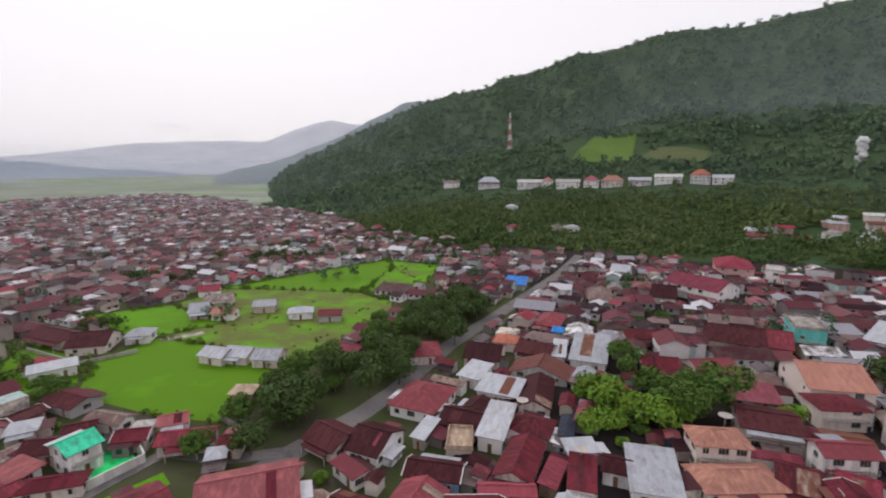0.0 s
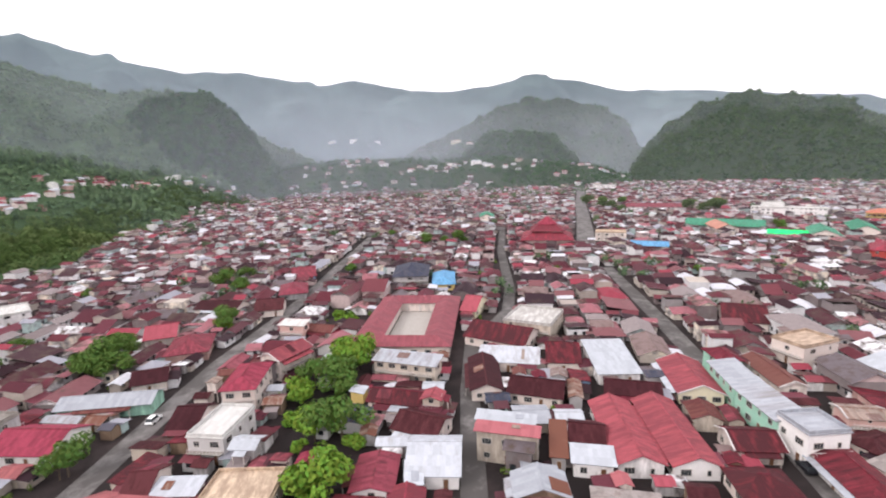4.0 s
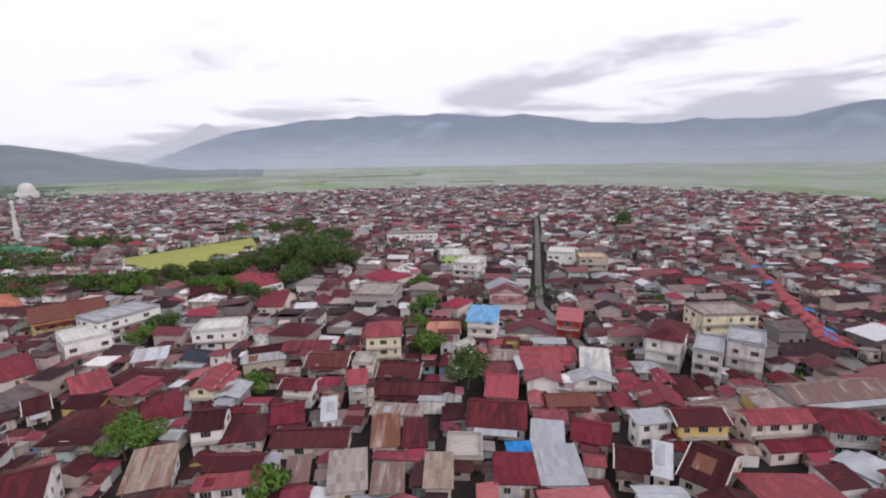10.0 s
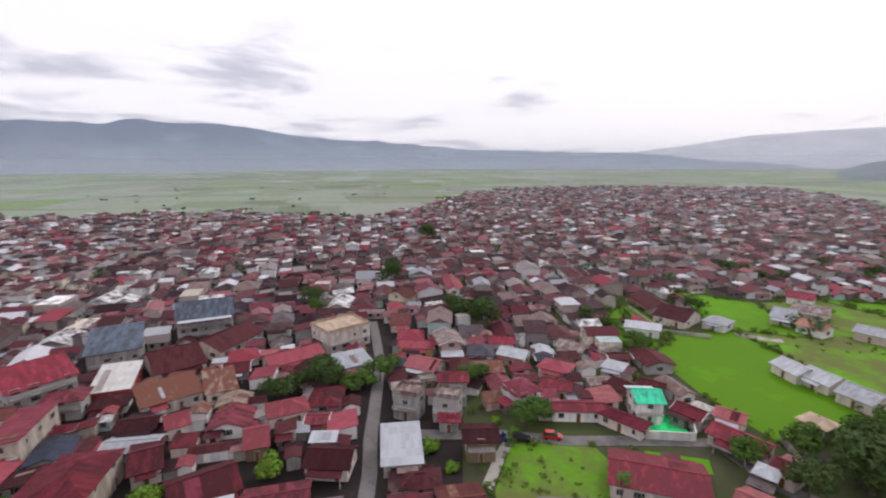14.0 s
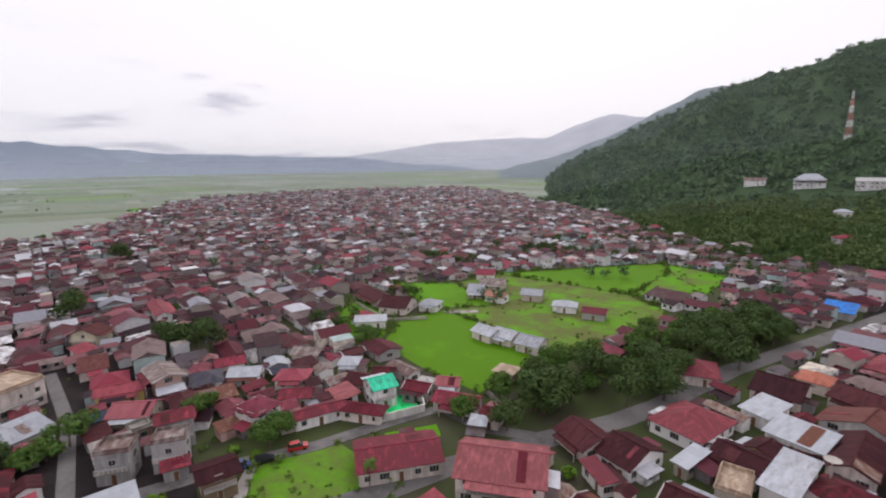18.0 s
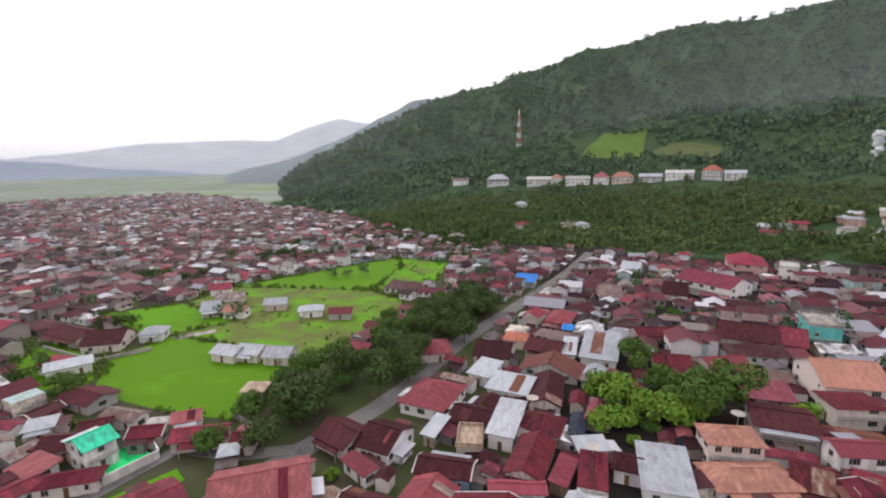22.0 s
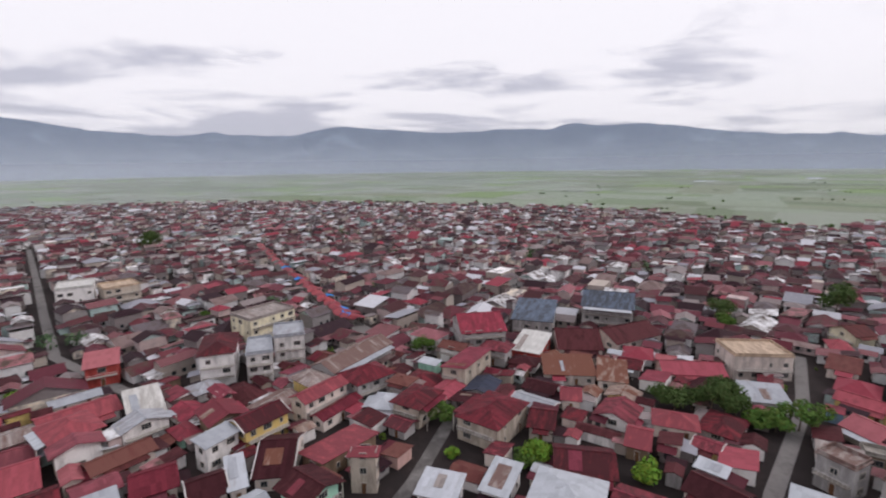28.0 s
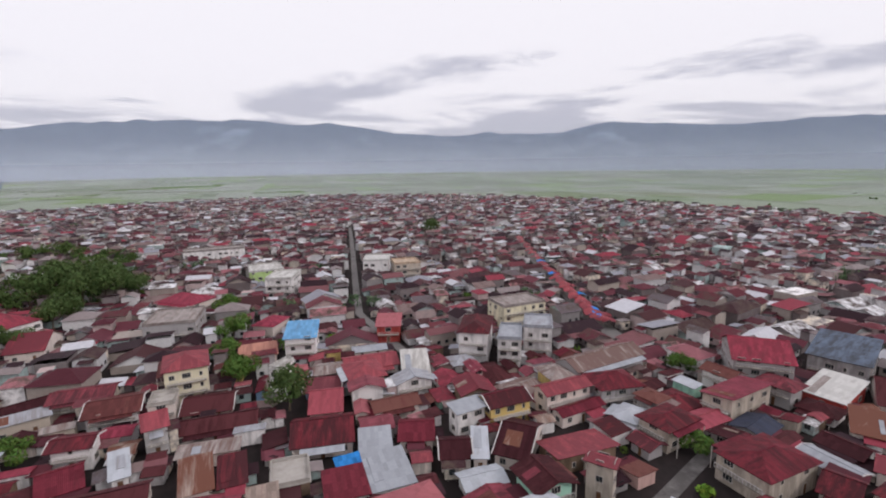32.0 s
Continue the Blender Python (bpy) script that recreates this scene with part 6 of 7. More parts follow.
def card_proto(seed, cards):
    """A crown of small leaf clumps, one unit wide."""
    rng = random.Random(seed)
    blobs = [((rng.uniform(-0.5, 0.5), rng.uniform(-0.5, 0.5), rng.uniform(0.35, 0.95)), rng.uniform(0.35, 0.55)) for _ in range(5)] + [((0, 0, 0.6), 0.6)]
    V, F = leaf_cards(rng, blobs, cards, 0.9 / math.sqrt(cards) * 1.62, 0.22)
    return np.array([tuple(v) for v in V], dtype=np.float32), np.array(F, dtype=np.int32)


def woods(name, places, mat, label, seed=1, fine=0):
    """fine: the leaf clumps of each crown; without it, far crowns are plain lumps."""
    rng = random.Random(seed)
    protos = [card_proto(k, fine) for k in (1, 2, 3, 4, 5)] if fine else [crown_proto(k) for k in (1, 2, 3, 4)]
    VS, FS, count = [], [], 0
    for x, y, z, s, tall in places:
        p, f = protos[rng.randrange(len(protos))]
        a = rng.uniform(0, 6.28)
        c, sn = math.cos(a), math.sin(a)
        q = np.empty_like(p)
        q[:, 0] = (p[:, 0] * c - p[:, 1] * sn) * s + x
        q[:, 1] = (p[:, 0] * sn + p[:, 1] * c) * s + y
        q[:, 2] = p[:, 2] * s * tall + z
        VS.append(q)
        FS.append(f + count)
        count += len(p)
    V, F = np.concatenate(VS), np.concatenate(FS)
    n = len(F)
    me = bpy.data.meshes.new(name)
    me.vertices.add(len(V))
    me.vertices.foreach_set("co", V.ravel())
    k = F.shape[1]
    me.loops.add(k * n)
    me.loops.foreach_set("vertex_index", F.ravel())
    me.polygons.add(n)
    me.polygons.foreach_set("loop_start", np.arange(0, k * n, k, dtype=np.int32))
    me.polygons.foreach_set("use_smooth", np.full(n, not fine, dtype=bool))
    me.materials.append(mat)
    me.update(calc_edges=True)
    return tagged(new(name, me), label, "trees", kind="stuff")


CLEARINGS = [(236, 712, 60, 70), (300, 626, 44, 50), (272, 334, 40, 20), (330, 340, 60, 24), (400, 354, 70, 24), (480, 350, 50, 26), (560, 335, 50, 18), (110, 800, 14, 14)]
for _x, _y in ((12, 632), (58, 609), (112, 578), (144, 560), (186, 544), (226, 516), (262, 496)):
    CLEARINGS += [(_x, _y, 20, 17), (_x * 0.96, _y * 0.96, 17, 14)]


def hill_woods():
    rng = random.Random(3)
    near, far = [], []
    while len(near) < 4300 or len(far) < 15500:
        az = rng.uniform(-84, 20.5)
        foot = float(table(HILL_FOOT, az))
        r = foot + 8 + (1545 - foot) * rng.random() ** 0.9
        if len(far) >= 15500 and r >= 560 or len(near) >= 4300 and r < 560:
            continue
        x, y = -math.sin(radians(az)) * r, math.cos(radians(az)) * r
        if r < float(table(TOWN_EDGE, az)) + 30 and not rect_free(x, y, 4, 4, 0):
            continue
        if any(math.hypot((x - cx) / rx, (y - cy) / ry) < 1 for cx, cy, rx, ry in CLEARINGS):
            continue
        z = float(land_height(x, y))
        if z < 0.2 and r > foot + 40:
            continue
        if z > 1:
            z += rough_height(x, y) * min(z * 0.12, 14)
        # stands of tall old trees between lower growth
        stand = noise.noise(Vector((x * 0.013, y * 0.013, 7.0)))
        s = (1.9 + 3.0 * rng.random() ** 1.4 + max(0.0, stand) * 3.0) * (1.0 if r < 600 else 1.5)
        (near if r < 560 else far).append((x, y, z - 0.5 * s, s * 1.25, rng.uniform(0.7, 1.3) if rng.random() < 0.85 else 1.7))
    woods("hillside_woods", near, M["slope"], "dense green trees covering the lower hillside", 4, 60)
    woods("upper_hill_woods", far, M["forest"], "dense dark green forest on the upper hill", 5, 22)


hill_woods()


def ridge_woods(name, hill, az0, az1, dist, foot, count, seed, loose=0.0):
    """Trees over a range of hills; loose: the share of it left open in patches."""
    rng = random.Random(seed)
    out = []
    land = slope_tree(hill)
    for _ in range(count):
        az = rng.uniform(az0, az1)
        r = foot + (dist - foot) * (rng.random() ** 0.8) * 1.02
        x, y = -math.sin(radians(az)) * r, math.cos(radians(az)) * r
        hit = land.ray_cast(Vector((x, y, 900)), Vector((0, 0, -1)))[0]
        if hit is None or hit.z < -1.5 or loose and noise.noise(Vector((x * 0.011, y * 0.011, 5.0))) > 0.5 - loose:
            continue
        s = rng.uniform(2.6, 6.0) if rng.random() < 0.8 else rng.uniform(6.0, 8.5)
        out.append((x, y, hit.z - 0.35 * s, s, rng.uniform(0.9, 1.5)))
    woods(name, out, M["hill_dark"] if "two" in name else M["hill_pale"], "dense dark trees covering a hill", seed, 16 if "one" in name else 26)


ridge_woods("hill_one_woods", "wooded_hill_one", -121, -89, 2050, 1650, 4200, 8)
ridge_woods("hill_two_woods", "wooded_hill_two", -153, -119.8, 1400, 1100, 5600, 9)
ridge_woods("copse_woods", "wooded_copse", -115, -99.5, 1560, 1300, 1500, 11)
ridge_woods("knoll_woods", "wooded_knoll", -80.5, -64.5, 1200, 900, 2600, 12)
ridge_woods("foothill_woods", "wooded_foothill", -120, -62, 1270, 960, 2300, 10, 0.35)


def belt(name, areas, label, seed, low=3.0, high=5.5):
    """A grove of trees too many to count, spread over ovals of (x, y, radius along x, radius along y, count)."""
    rng = random.Random(seed)
    out = []
    for cx, cy, rx, ry, count in areas:
        for _ in range(count):
            a, q = rng.uniform(0, 6.28), math.sqrt(rng.random())
            x, y = cx + math.cos(a) * q * rx, cy + math.sin(a) * q * ry
            s = rng.uniform(low, high)
            out.append((x, y, float(land_height(x, y)) + 0.2 * s, s, rng.uniform(0.9, 1.4)))
    woods(name, out, M["grove"], label, seed, 150)


M["grove"] = material("grove_leaves", (0.050, 0.092, 0.028), rough=0.9, spec=0.05, vary=0.34, grain=0.15, by_island=True, bump=0.0, hue=0.04, stain=(0.085, 0.13, 0.040), stain_amount=0.42, stain_scale=0.05)
belt("foot_grove", [(262, 262, 26, 16, 60), (310, 244, 34, 18, 90), (372, 238, 40, 18, 100), (450, 250, 50, 22, 110), (540, 262, 50, 22, 90), (640, 250, 40, 20, 60), (730, 255, 60, 20, 90), (800, 215, 60, 24, 90)],
     "thick green grove between the town and the hillside", 31)
belt("pitch_grove", [(118, -262, 26, 14, 34), (84, -262, 22, 10, 26), (20, -276, 22, 16, 40), (-12, -300, 26, 22, 52), (-18, -360, 22, 40, 46), (10, -425, 40, 12, 36), (150, -330, 26, 26, 44), (190, -372, 24, 18, 34), (130, -390, 30, 14, 30)],
     "leafy green trees round the sports ground", 32, 3.6, 6.4)
belt("field_grove", [(-60, 318, 50, 16, 46), (0, 322, 40, 20, 46), (-120, 300, 34, 16, 30), (-150, 250, 22, 16, 20), (-10, 400, 60, 22, 50), (-128, 130, 12, 10, 12), (-126, 172, 8, 6, 6), (20, 300, 16, 16, 16), (12, 366, 54, 14, 70), (-44, 376, 50, 14, 60), (-100, 350, 40, 16, 36), (30, 330, 20, 14, 26), (-60, 430, 70, 20, 40)],
     "loose green trees round the rice fields", 33, 2.2, 4.0)


def shrubs():
    """Bushes and banana clumps in yards and along the fields, too many to count."""
    rng = random.Random(41)
    out = []
    for _ in range(9000):
        az = rng.uniform(-180, 180)
        if not (-112 < az < 62) and rng.random() < 0.72:
            continue
        r = math.sqrt(rng.uniform(60 ** 2, 380 ** 2))
        x, y = -math.sin(radians(az)) * r, math.cos(radians(az)) * r
        s = rng.uniform(0.7, 2.0)
        if r > float(table(TOWN_EDGE, az)) + 10 or not rect_free(x, y, 1.6 * s, 1.6 * s, 0, 0.12):
            continue
        out.append((x, y, float(land_height(x, y)) - 0.15 * s, s, rng.uniform(0.8, 1.5)))
    for name, (pts, m, _l) in FIELDS.items():
        if name == "sports_pitch":
            continue
        for (x0, y0), (x1, y1) in zip(pts, pts[1:] + pts[:1]):
            n = int(math.hypot(x1 - x0, y1 - y0) / 2.6)
            for k in range(n):
                f = rng.random()
                s = rng.uniform(0.4, 1.5) if rng.random() < 0.8 else rng.uniform(1.5, 2.4)
                out.append((x0 + (x1 - x0) * f + rng.gauss(0, 0.8), y0 + (y1 - y0) * f + rng.gauss(0, 0.8), -0.1 * s, s, rng.uniform(0.7, 1.2)))
        if m == "grass":
            cx, cy = sum(p[0] for p in pts) / len(pts), sum(p[1] for p in pts) / len(pts)
            for k in range(60):
                p = rng.choice(pts)
                f = rng.random() ** 0.6
                s = rng.uniform(0.3, 1.1)
                out.append((cx + (p[0] - cx) * f * 0.9 + rng.gauss(0, 4), cy + (p[1] - cy) * f * 0.9 + rng.gauss(0, 4), -0.1 * s, s, rng.uniform(0.6, 1.0)))
    woods("garden_shrubs", out, M["shrub"], "green shrubs and banana clumps in yards and field edges", 41, 56)


M["shrub"] = material("shrub_leaves", (0.085, 0.150, 0.030), rough=0.9, spec=0.05, vary=0.55, grain=0.2, by_island=True, bump=0.0, hue=0.07, stain=(0.13, 0.20, 0.040), stain_amount=0.42, stain_scale=0.06)
shrubs()


# ---- on the hillside ----
M["tower_red"] = material("tower_red_paint", (0.50, 0.24, 0.20), rough=0.5, vary=0.2)
M["tower_white"] = material("tower_white_paint", (0.74, 0.73, 0.72), rough=0.5, vary=0.15)
M["white_plaster"] = material("white_plaster", (0.66, 0.65, 0.64), rough=0.7, vary=0.12, stain=(0.5, 0.48, 0.45), stain_amount=0.3, stain_scale=0.4, streak=True)


def radio_tower(x, y, height, foot):
    z = float(land_height(x, y)) - 1.0
    base = new("radio_tower")
    base.matrix_basis = pose(x, y, z, 0, 0, 20)
    tagged(base, "tall lattice radio tower in red and white bands", "tower")
    n = 7
    for k in range(n):
        b = Build()
        z0, z1 = height * k / n, height * (k + 1) / n
        r0, r1 = foot * (1 - 0.86 * k / n), foot * (1 - 0.86 * (k + 1) / n)
        c = [(1, 1), (-1, 1), (-1, -1), (1, -1)]
        for i in range(4):
            (ax, ay), (bx, by) = c[i], c[(i + 1) % 4]
            limb(b, (ax * r0, ay * r0, z0), (ax * r1, ay * r1, z1), 0.30, 0.30, 4)
            limb(b, (ax * r0, ay * r0, z0), (bx * r1, by * r1, z1), 0.16, 0.16, 4)
            limb(b, (bx * r0, by * r0, z0), (ax * r1, ay * r1, z1), 0.16, 0.16, 4)
            limb(b, (ax * r1, ay * r1, z1), (bx * r1, by * r1, z1), 0.16, 0.16, 4)
        part("mast_section", b, M["tower_red"] if k % 2 else M["tower_white"], base, "red painted lattice section" if k % 2 else "white painted lattice section")
    for k, a in enumerate((0.4, 2.2, 4.1)):
        b = Build()
        zz = height * (0.72 + 0.08 * k)
        limb(b, (math.cos(a) * 0.8, math.sin(a) * 0.8, zz), (math.cos(a) * 1.9, math.sin(a) * 1.9, zz), 1.1, 1.1, 10)
        part("antenna_drum", b, M["tower_white"], base)
    b = Build()
    b.prism(6, 0.12, 0.06, height, height + 5)
    part("antenna_rod", b, M["tower_red"], base)


radio_tower(110, 806, 62, 3.0)
for _x, _y, _w, _d, _r, _h, _k, _c, _wl in ((12, 632, 20, 10, -1, 5.0, "gable", "weathered", "white"), (58, 609, 26, 15, -5, 7.4, "hip", "silver", "white"), (105, 582, 30, 11, -11, 6.8, "gable", "white", "white"),
                                            (123, 571, 12, 12, -12, 8.1, "hip", "salmon", "white"), (144, 560, 26, 12, -14, 6.2, "gable", "white", "white"), (168, 551, 16, 14, -17, 7.4, "hip", "pink", "white"),
                                            (189, 543, 22, 13, -19, 6.8, "hip", "salmon", "cream"), (212, 524, 22, 11, -22, 5.0, "gable", "silver", "white"), (236, 510, 26, 11, -25, 5.6, "gable", "white", "white"),
                                            (262, 496, 18, 13, -28, 8.1, "hip", "orange", "white"), (280, 487, 18, 11, -30, 6.2, "gable", "silver", "white")):
    house(_x, _y, _w, _d, _r, _h, _k, _c, _wl, name="civic_building", windows=1, pitch=0.72 if _k == "hip" else 0.5, z=standing_height(_x, _y) + 0.6, note=f"white public building with {COLOUR_WORD[_c]} roof on the hillside")
for _x, _y, _c, _w, _r in ((60, 402, "crimson", "white", 20), (95, 393, "weathered", "lemon", -8), (104, 388, "zinc", "white", 12), (270, 332, "weathered", "white", 30), (70, 489, "silver", "white", 0),
                           (3, 368, "weathered", "white", -5), (245, 325, "maroon", "cream", 40), (289, 322, "zinc", "white", 35)):
    house(_x, _y, 11, 8, _r, 4, "hip", _c, _w, windows=1)


def hamlet():
    """The loose quarter that climbs the hillside."""
    rng = random.Random(23)
    line = [(230, 348), (272, 330), (320, 335), (372, 346), (430, 362), (486, 352), (500, 322), (560, 330), (640, 372), (720, 330), (820, 280), (900, 240)]
    for i in range(125):
        k = rng.randrange(len(line) - 1)
        f = rng.random()
        x = line[k][0] * (1 - f) + line[k + 1][0] * f + rng.gauss(0, 12)
        y = line[k][1] * (1 - f) + line[k + 1][1] * f + rng.gauss(0, 12)
        if rect_free(x, y, 9, 8, -13, 0.1):
            mark_rect(x, y, 9, 8, -13, 0.5)
            house(x, y, rng.uniform(7, 12), rng.uniform(6, 9), rng.gauss(-35, 14), rng.uniform(3, 5.5), rng.choice(("gable", "hip")), rng.choice(("plum", "maroon", "pink", "crimson", "silver", "zinc", "white", "umber")),
                  rng.choice(("white", "cream", "pink")), windows=0, name="hillside_house", mark=False)


hamlet()


def meadow(name, pts, label, mat):
    """A clearing on the slope, a little above the ground."""
    n = 10
    verts, faces = [], []
    (a, b, c, d) = [Vector((*p, 0)) for p in pts]
    for i in range(n + 1):
        for j in range(n + 1):
            u, v = i / n, j / n
            p = a.lerp(b, u).lerp(d.lerp(c, u), v)
            z = float(land_height(p.x, p.y))
            verts.append((p.x, p.y, z + rough_height(p.x, p.y) * min(z * 0.12, 14) + 1.2))
    for i in range(n):
        for j in range(n):
            k = i * (n + 1) + j
            faces.append((k, k + n + 1, k + n + 2, k + 1))
    tagged(new(name, mesh_of(name, verts, faces, [mat], smooth=True)), label, "meadow", kind="structure")


meadow("meadow_upper", [(172, 668), (244, 634), (300, 765), (246, 800)], "light green clearing on the wooded hillside", M["meadow"])
meadow("meadow_side", [(252, 632), (318, 562), (345, 612), (296, 690)], "green terraced clearing on the hillside", M["terrace"])


def smoke(x, y, z):
    rng = random.Random(2)
    blobs = [((rng.gauss(0, 1.2) + i * 0.5, rng.gauss(0, 1.2), i * 2.3), 2.0 + i * 0.30) for i in range(14)]
    VS, FS = [], []
    for c, r in blobs:
        p, f = crown_proto(7)
        FS += [tuple(int(i) + len(VS) for i in t) for t in f]
        VS += [(c[0] + q[0] * r, c[1] + q[1] * r, c[2] + q[2] * r) for q in p]
    m = material("smoke", (0.88, 0.89, 0.90), rough=1.0, vary=0.1, bump=0.0)
    b = m.node_tree.nodes["Principled BSDF"]
    b.inputs["Alpha"].default_value = 0.62
    ob = new("smoke_plume", mesh_of("smoke_plume", VS, FS, [m], smooth=True))
    ob.location = (x, y, z)
    tagged(ob, "thin white smoke plume over the wooded slope", "smoke", kind="stuff")


smoke(406, 482, 47)


# white houses on the slopes behind the last roofs
def slope_place(hill, az, el):
    """Where a slope is first met from over the town, at a bearing and an elevation in degrees."""
    tree_of = slope_tree(hill)
    a, e = radians(az), radians(el)
    return tree_of.ray_cast(Vector((0, 0, EYE)), Vector((-math.sin(a) * math.cos(e), math.cos(a) * math.cos(e), math.sin(e))))[0]


for _h, _az, _el, _w, _c, _wl in (("backdrop_range_east", -86.2, 2.3, 30, "silver", "white"), ("backdrop_range_east", -88.6, 2.4, 36, "white", "white"), ("backdrop_range_east", -91.2, 2.2, 28, "zinc", "white"),
                                  ("wooded_hill_one", -100.4, 1.9, 44, "tan", "lemon"), ("wooded_hill_one", -101.9, 1.7, 26, "salmon", "cream"), ("wooded_foothill", -97.5, -0.9, 22, "silver", "white"),
                                  ("wooded_foothill", -99.5, -0.7, 20, "white", "white"), ("wooded_foothill", -102.6, -0.5, 26, "silver", "white"), ("wooded_foothill", -104.0, -0.9, 20, "zinc", "white"), ("wooded_foothill", -95.0, -1.2, 18, "pink", "white")):
    _p = slope_place(_h, _az, _el)
    if _p is not None:
        house(_p.x, _p.y, _w, _w * 0.35, _az, 5 + _w * 0.11, "hip", _c, _wl, name="hillside_house", windows=0, mark=False, z=_p.z - 0.5, note="large pale house among trees on the hillside")


# ---- landmarks of the town ----
def dome(b, r, z, mat, n=20, rings=7, stretch=1.1, cx=0.0, cy=0.0):
    for k in range(rings):
        a0, a1 = math.pi / 2 * k / rings, math.pi / 2 * (k + 1) / rings
        b.prism(n, r * math.cos(a0), r * math.cos(a1) if k < rings - 1 else 0.0, z + r * stretch * math.sin(a0), z + r * stretch * math.sin(a1), mat, cx, cy, cap=False)


def mosque(x, y, rot):
    base = new("mosque")
    base.matrix_basis = pose(x, y, 0, 0, 0, rot)
    tagged(base, "large white mosque with a broad central dome", "mosque")
    b = Build()
    b.box(-20, -14, -0.3, 20, 14, 8.5)
    b.box(-9, -9, 8.5, 9, 9, 11)
    hall = part("hall", b, M["white_plaster"], base)
    for side in range(4):
        for i in range(7):
            u = -17 + 5.6 * i if side % 2 == 0 else -11 + 3.7 * i
            off = 14.05 if side % 2 == 0 else 20.05
            a = radians(90 * side)
            part("arched_window", ARCH, (), hall, at=pose(u * math.cos(a) + off * math.sin(a), u * math.sin(a) - off * math.cos(a), 1.5, 0, 0, 90 * side))
    b = Build()
    b.prism(20, 7.2, 7.2, 11, 12.0)
    dome(b, 7.3, 12.0, 0)
    big = part("dome", b, M["white_plaster"], base)
    b = Build()
    b.prism(6, 0.18, 0.05, 19.8, 22.5)
    part("finial", b, M["tower_white"], big)
    for sx in (-1, 1):
        for sy in (-1, 1):
            b = Build()
            b.prism(12, 2.6, 2.6, 8.5, 10.5, 0, sx * 16.5, sy * 10.5)
            dome(b, 2.7, 10.5, 0, 12, 5, 1.1, sx * 16.5, sy * 10.5)
            part("corner_dome", b, M["white_plaster"], base)
    mark_rect(x, y, 42, 30, rot, 3)


def arch_mesh():
    b = Build()
    pts = [(-0.9, 0, 0), (0.9, 0, 0), (0.9, 0, 3.0)] + [(0.9 * math.cos(a), 0, 3.0 + 1.1 * math.sin(a)) for a in (0.6, 1.2, 1.9, 2.5)] + [(-0.9, 0, 3.0)]
    b.face(pts)
    return b.mesh("arched_window", M["glass"])


ARCH = arch_mesh()
mosque(228, -412, 28)


def minaret(x, y):
    base = new("minaret")
    base.matrix_basis = pose(x, y, 0)
    tagged(base, "slender white minaret with two balconies", "minaret")
    b = Build()
    b.prism(8, 2.3, 2.1, -0.3, 11)
    b.prism(8, 1.7, 1.5, 11, 24)
    b.prism(8, 1.3, 1.1, 24, 31)
    shaft = part("shaft", b, M["white_plaster"], base)
    for z, r in ((11, 2.9), (24, 2.3), (31, 1.7)):
        b = Build()
        b.prism(8, r, r, z, z + 0.35)
        b.prism(8, r, r, z + 0.35, z + 1.2, cap=False)
        part("balcony", b, M["white_plaster"], shaft)
    b = Build()
    dome(b, 1.4, 31.3, 0, 10, 5, 1.6)
    part("cap", b, M["tower_white"], base)


minaret(203, -452)
_far = new("prayer_hall")
_far.matrix_basis = pose(444, -1046, 0, 0, 0, 20)
tagged(_far, "distant white hall with a white dome", "mosque")
_b = Build()
_b.box(-16, -14, -0.3, 16, 14, 12)
part("hall", _b, M["white_plaster"], _far)
_b = Build()
_b.prism(18, 13, 13, 12, 14)
dome(_b, 13, 14, 0)
part("dome", _b, M["white_plaster"], _far)


def tiered_hall(x, y, rot):
    """A hall with three red roofs one above the other."""
    base = new("tiered_hall")
    base.matrix_basis = pose(x, y, 0, 0, 0, rot)
    tagged(base, "hall with three stacked bright red pyramid roofs", "hall")
    b = Build()
    for s, z0, z1 in ((15, -0.3, 5.2), (9.5, 7, 10.4), (5, 12.5, 14.6)):
        b.box(-s, -s, z0, s, s, z1)
    part("wall", b, WALL["cream"], base)
    for s, z, rise in ((17.5, 5, 4.6), (11.5, 10.2, 4.0), (6.5, 14.4, 5.0)):
        b = Build()
        top = s * 0.42
        c = [(-s, -s), (s, -s), (s, s), (-s, s)]
        for i in range(4):
            (ax, ay), (bx, by) = c[i], c[(i + 1) % 4]
            k = 0.5 if s > 7 else 0.04
            b.slab([(ax, ay, z), (bx, by, z), (bx * k, by * k, z + rise), (ax * k, ay * k, z + rise)], 0.2)
        part("roof_tier", b, ROOF["crimson"], base)


tiered_hall(322, -122, -20)
for _x, _y, _w, _d, _r, _c in ((284, -335, 40, 14, -42, "jade"), (250, -374, 54, 22, 40, "jade"), (200, -362, 44, 14, -30, "jade"), (166, -372, 34, 12, -26, "jade"), (320, -256, 30, 14, -22, "salmon"),
                               (277, -296, 34, 14, -40, "jade"), (460, -112, 26, 12, -14, "jade")):
    house(_x, _y, _w, _d, _r, 6, "gable", _c, "cream", name="long_hall", windows=1, mark=False)
house(400, -372, 60, 18, -42, 9, "flat", "white", "white", name="long_hall", windows=1, mark=False, note="long white flat-roofed public building")


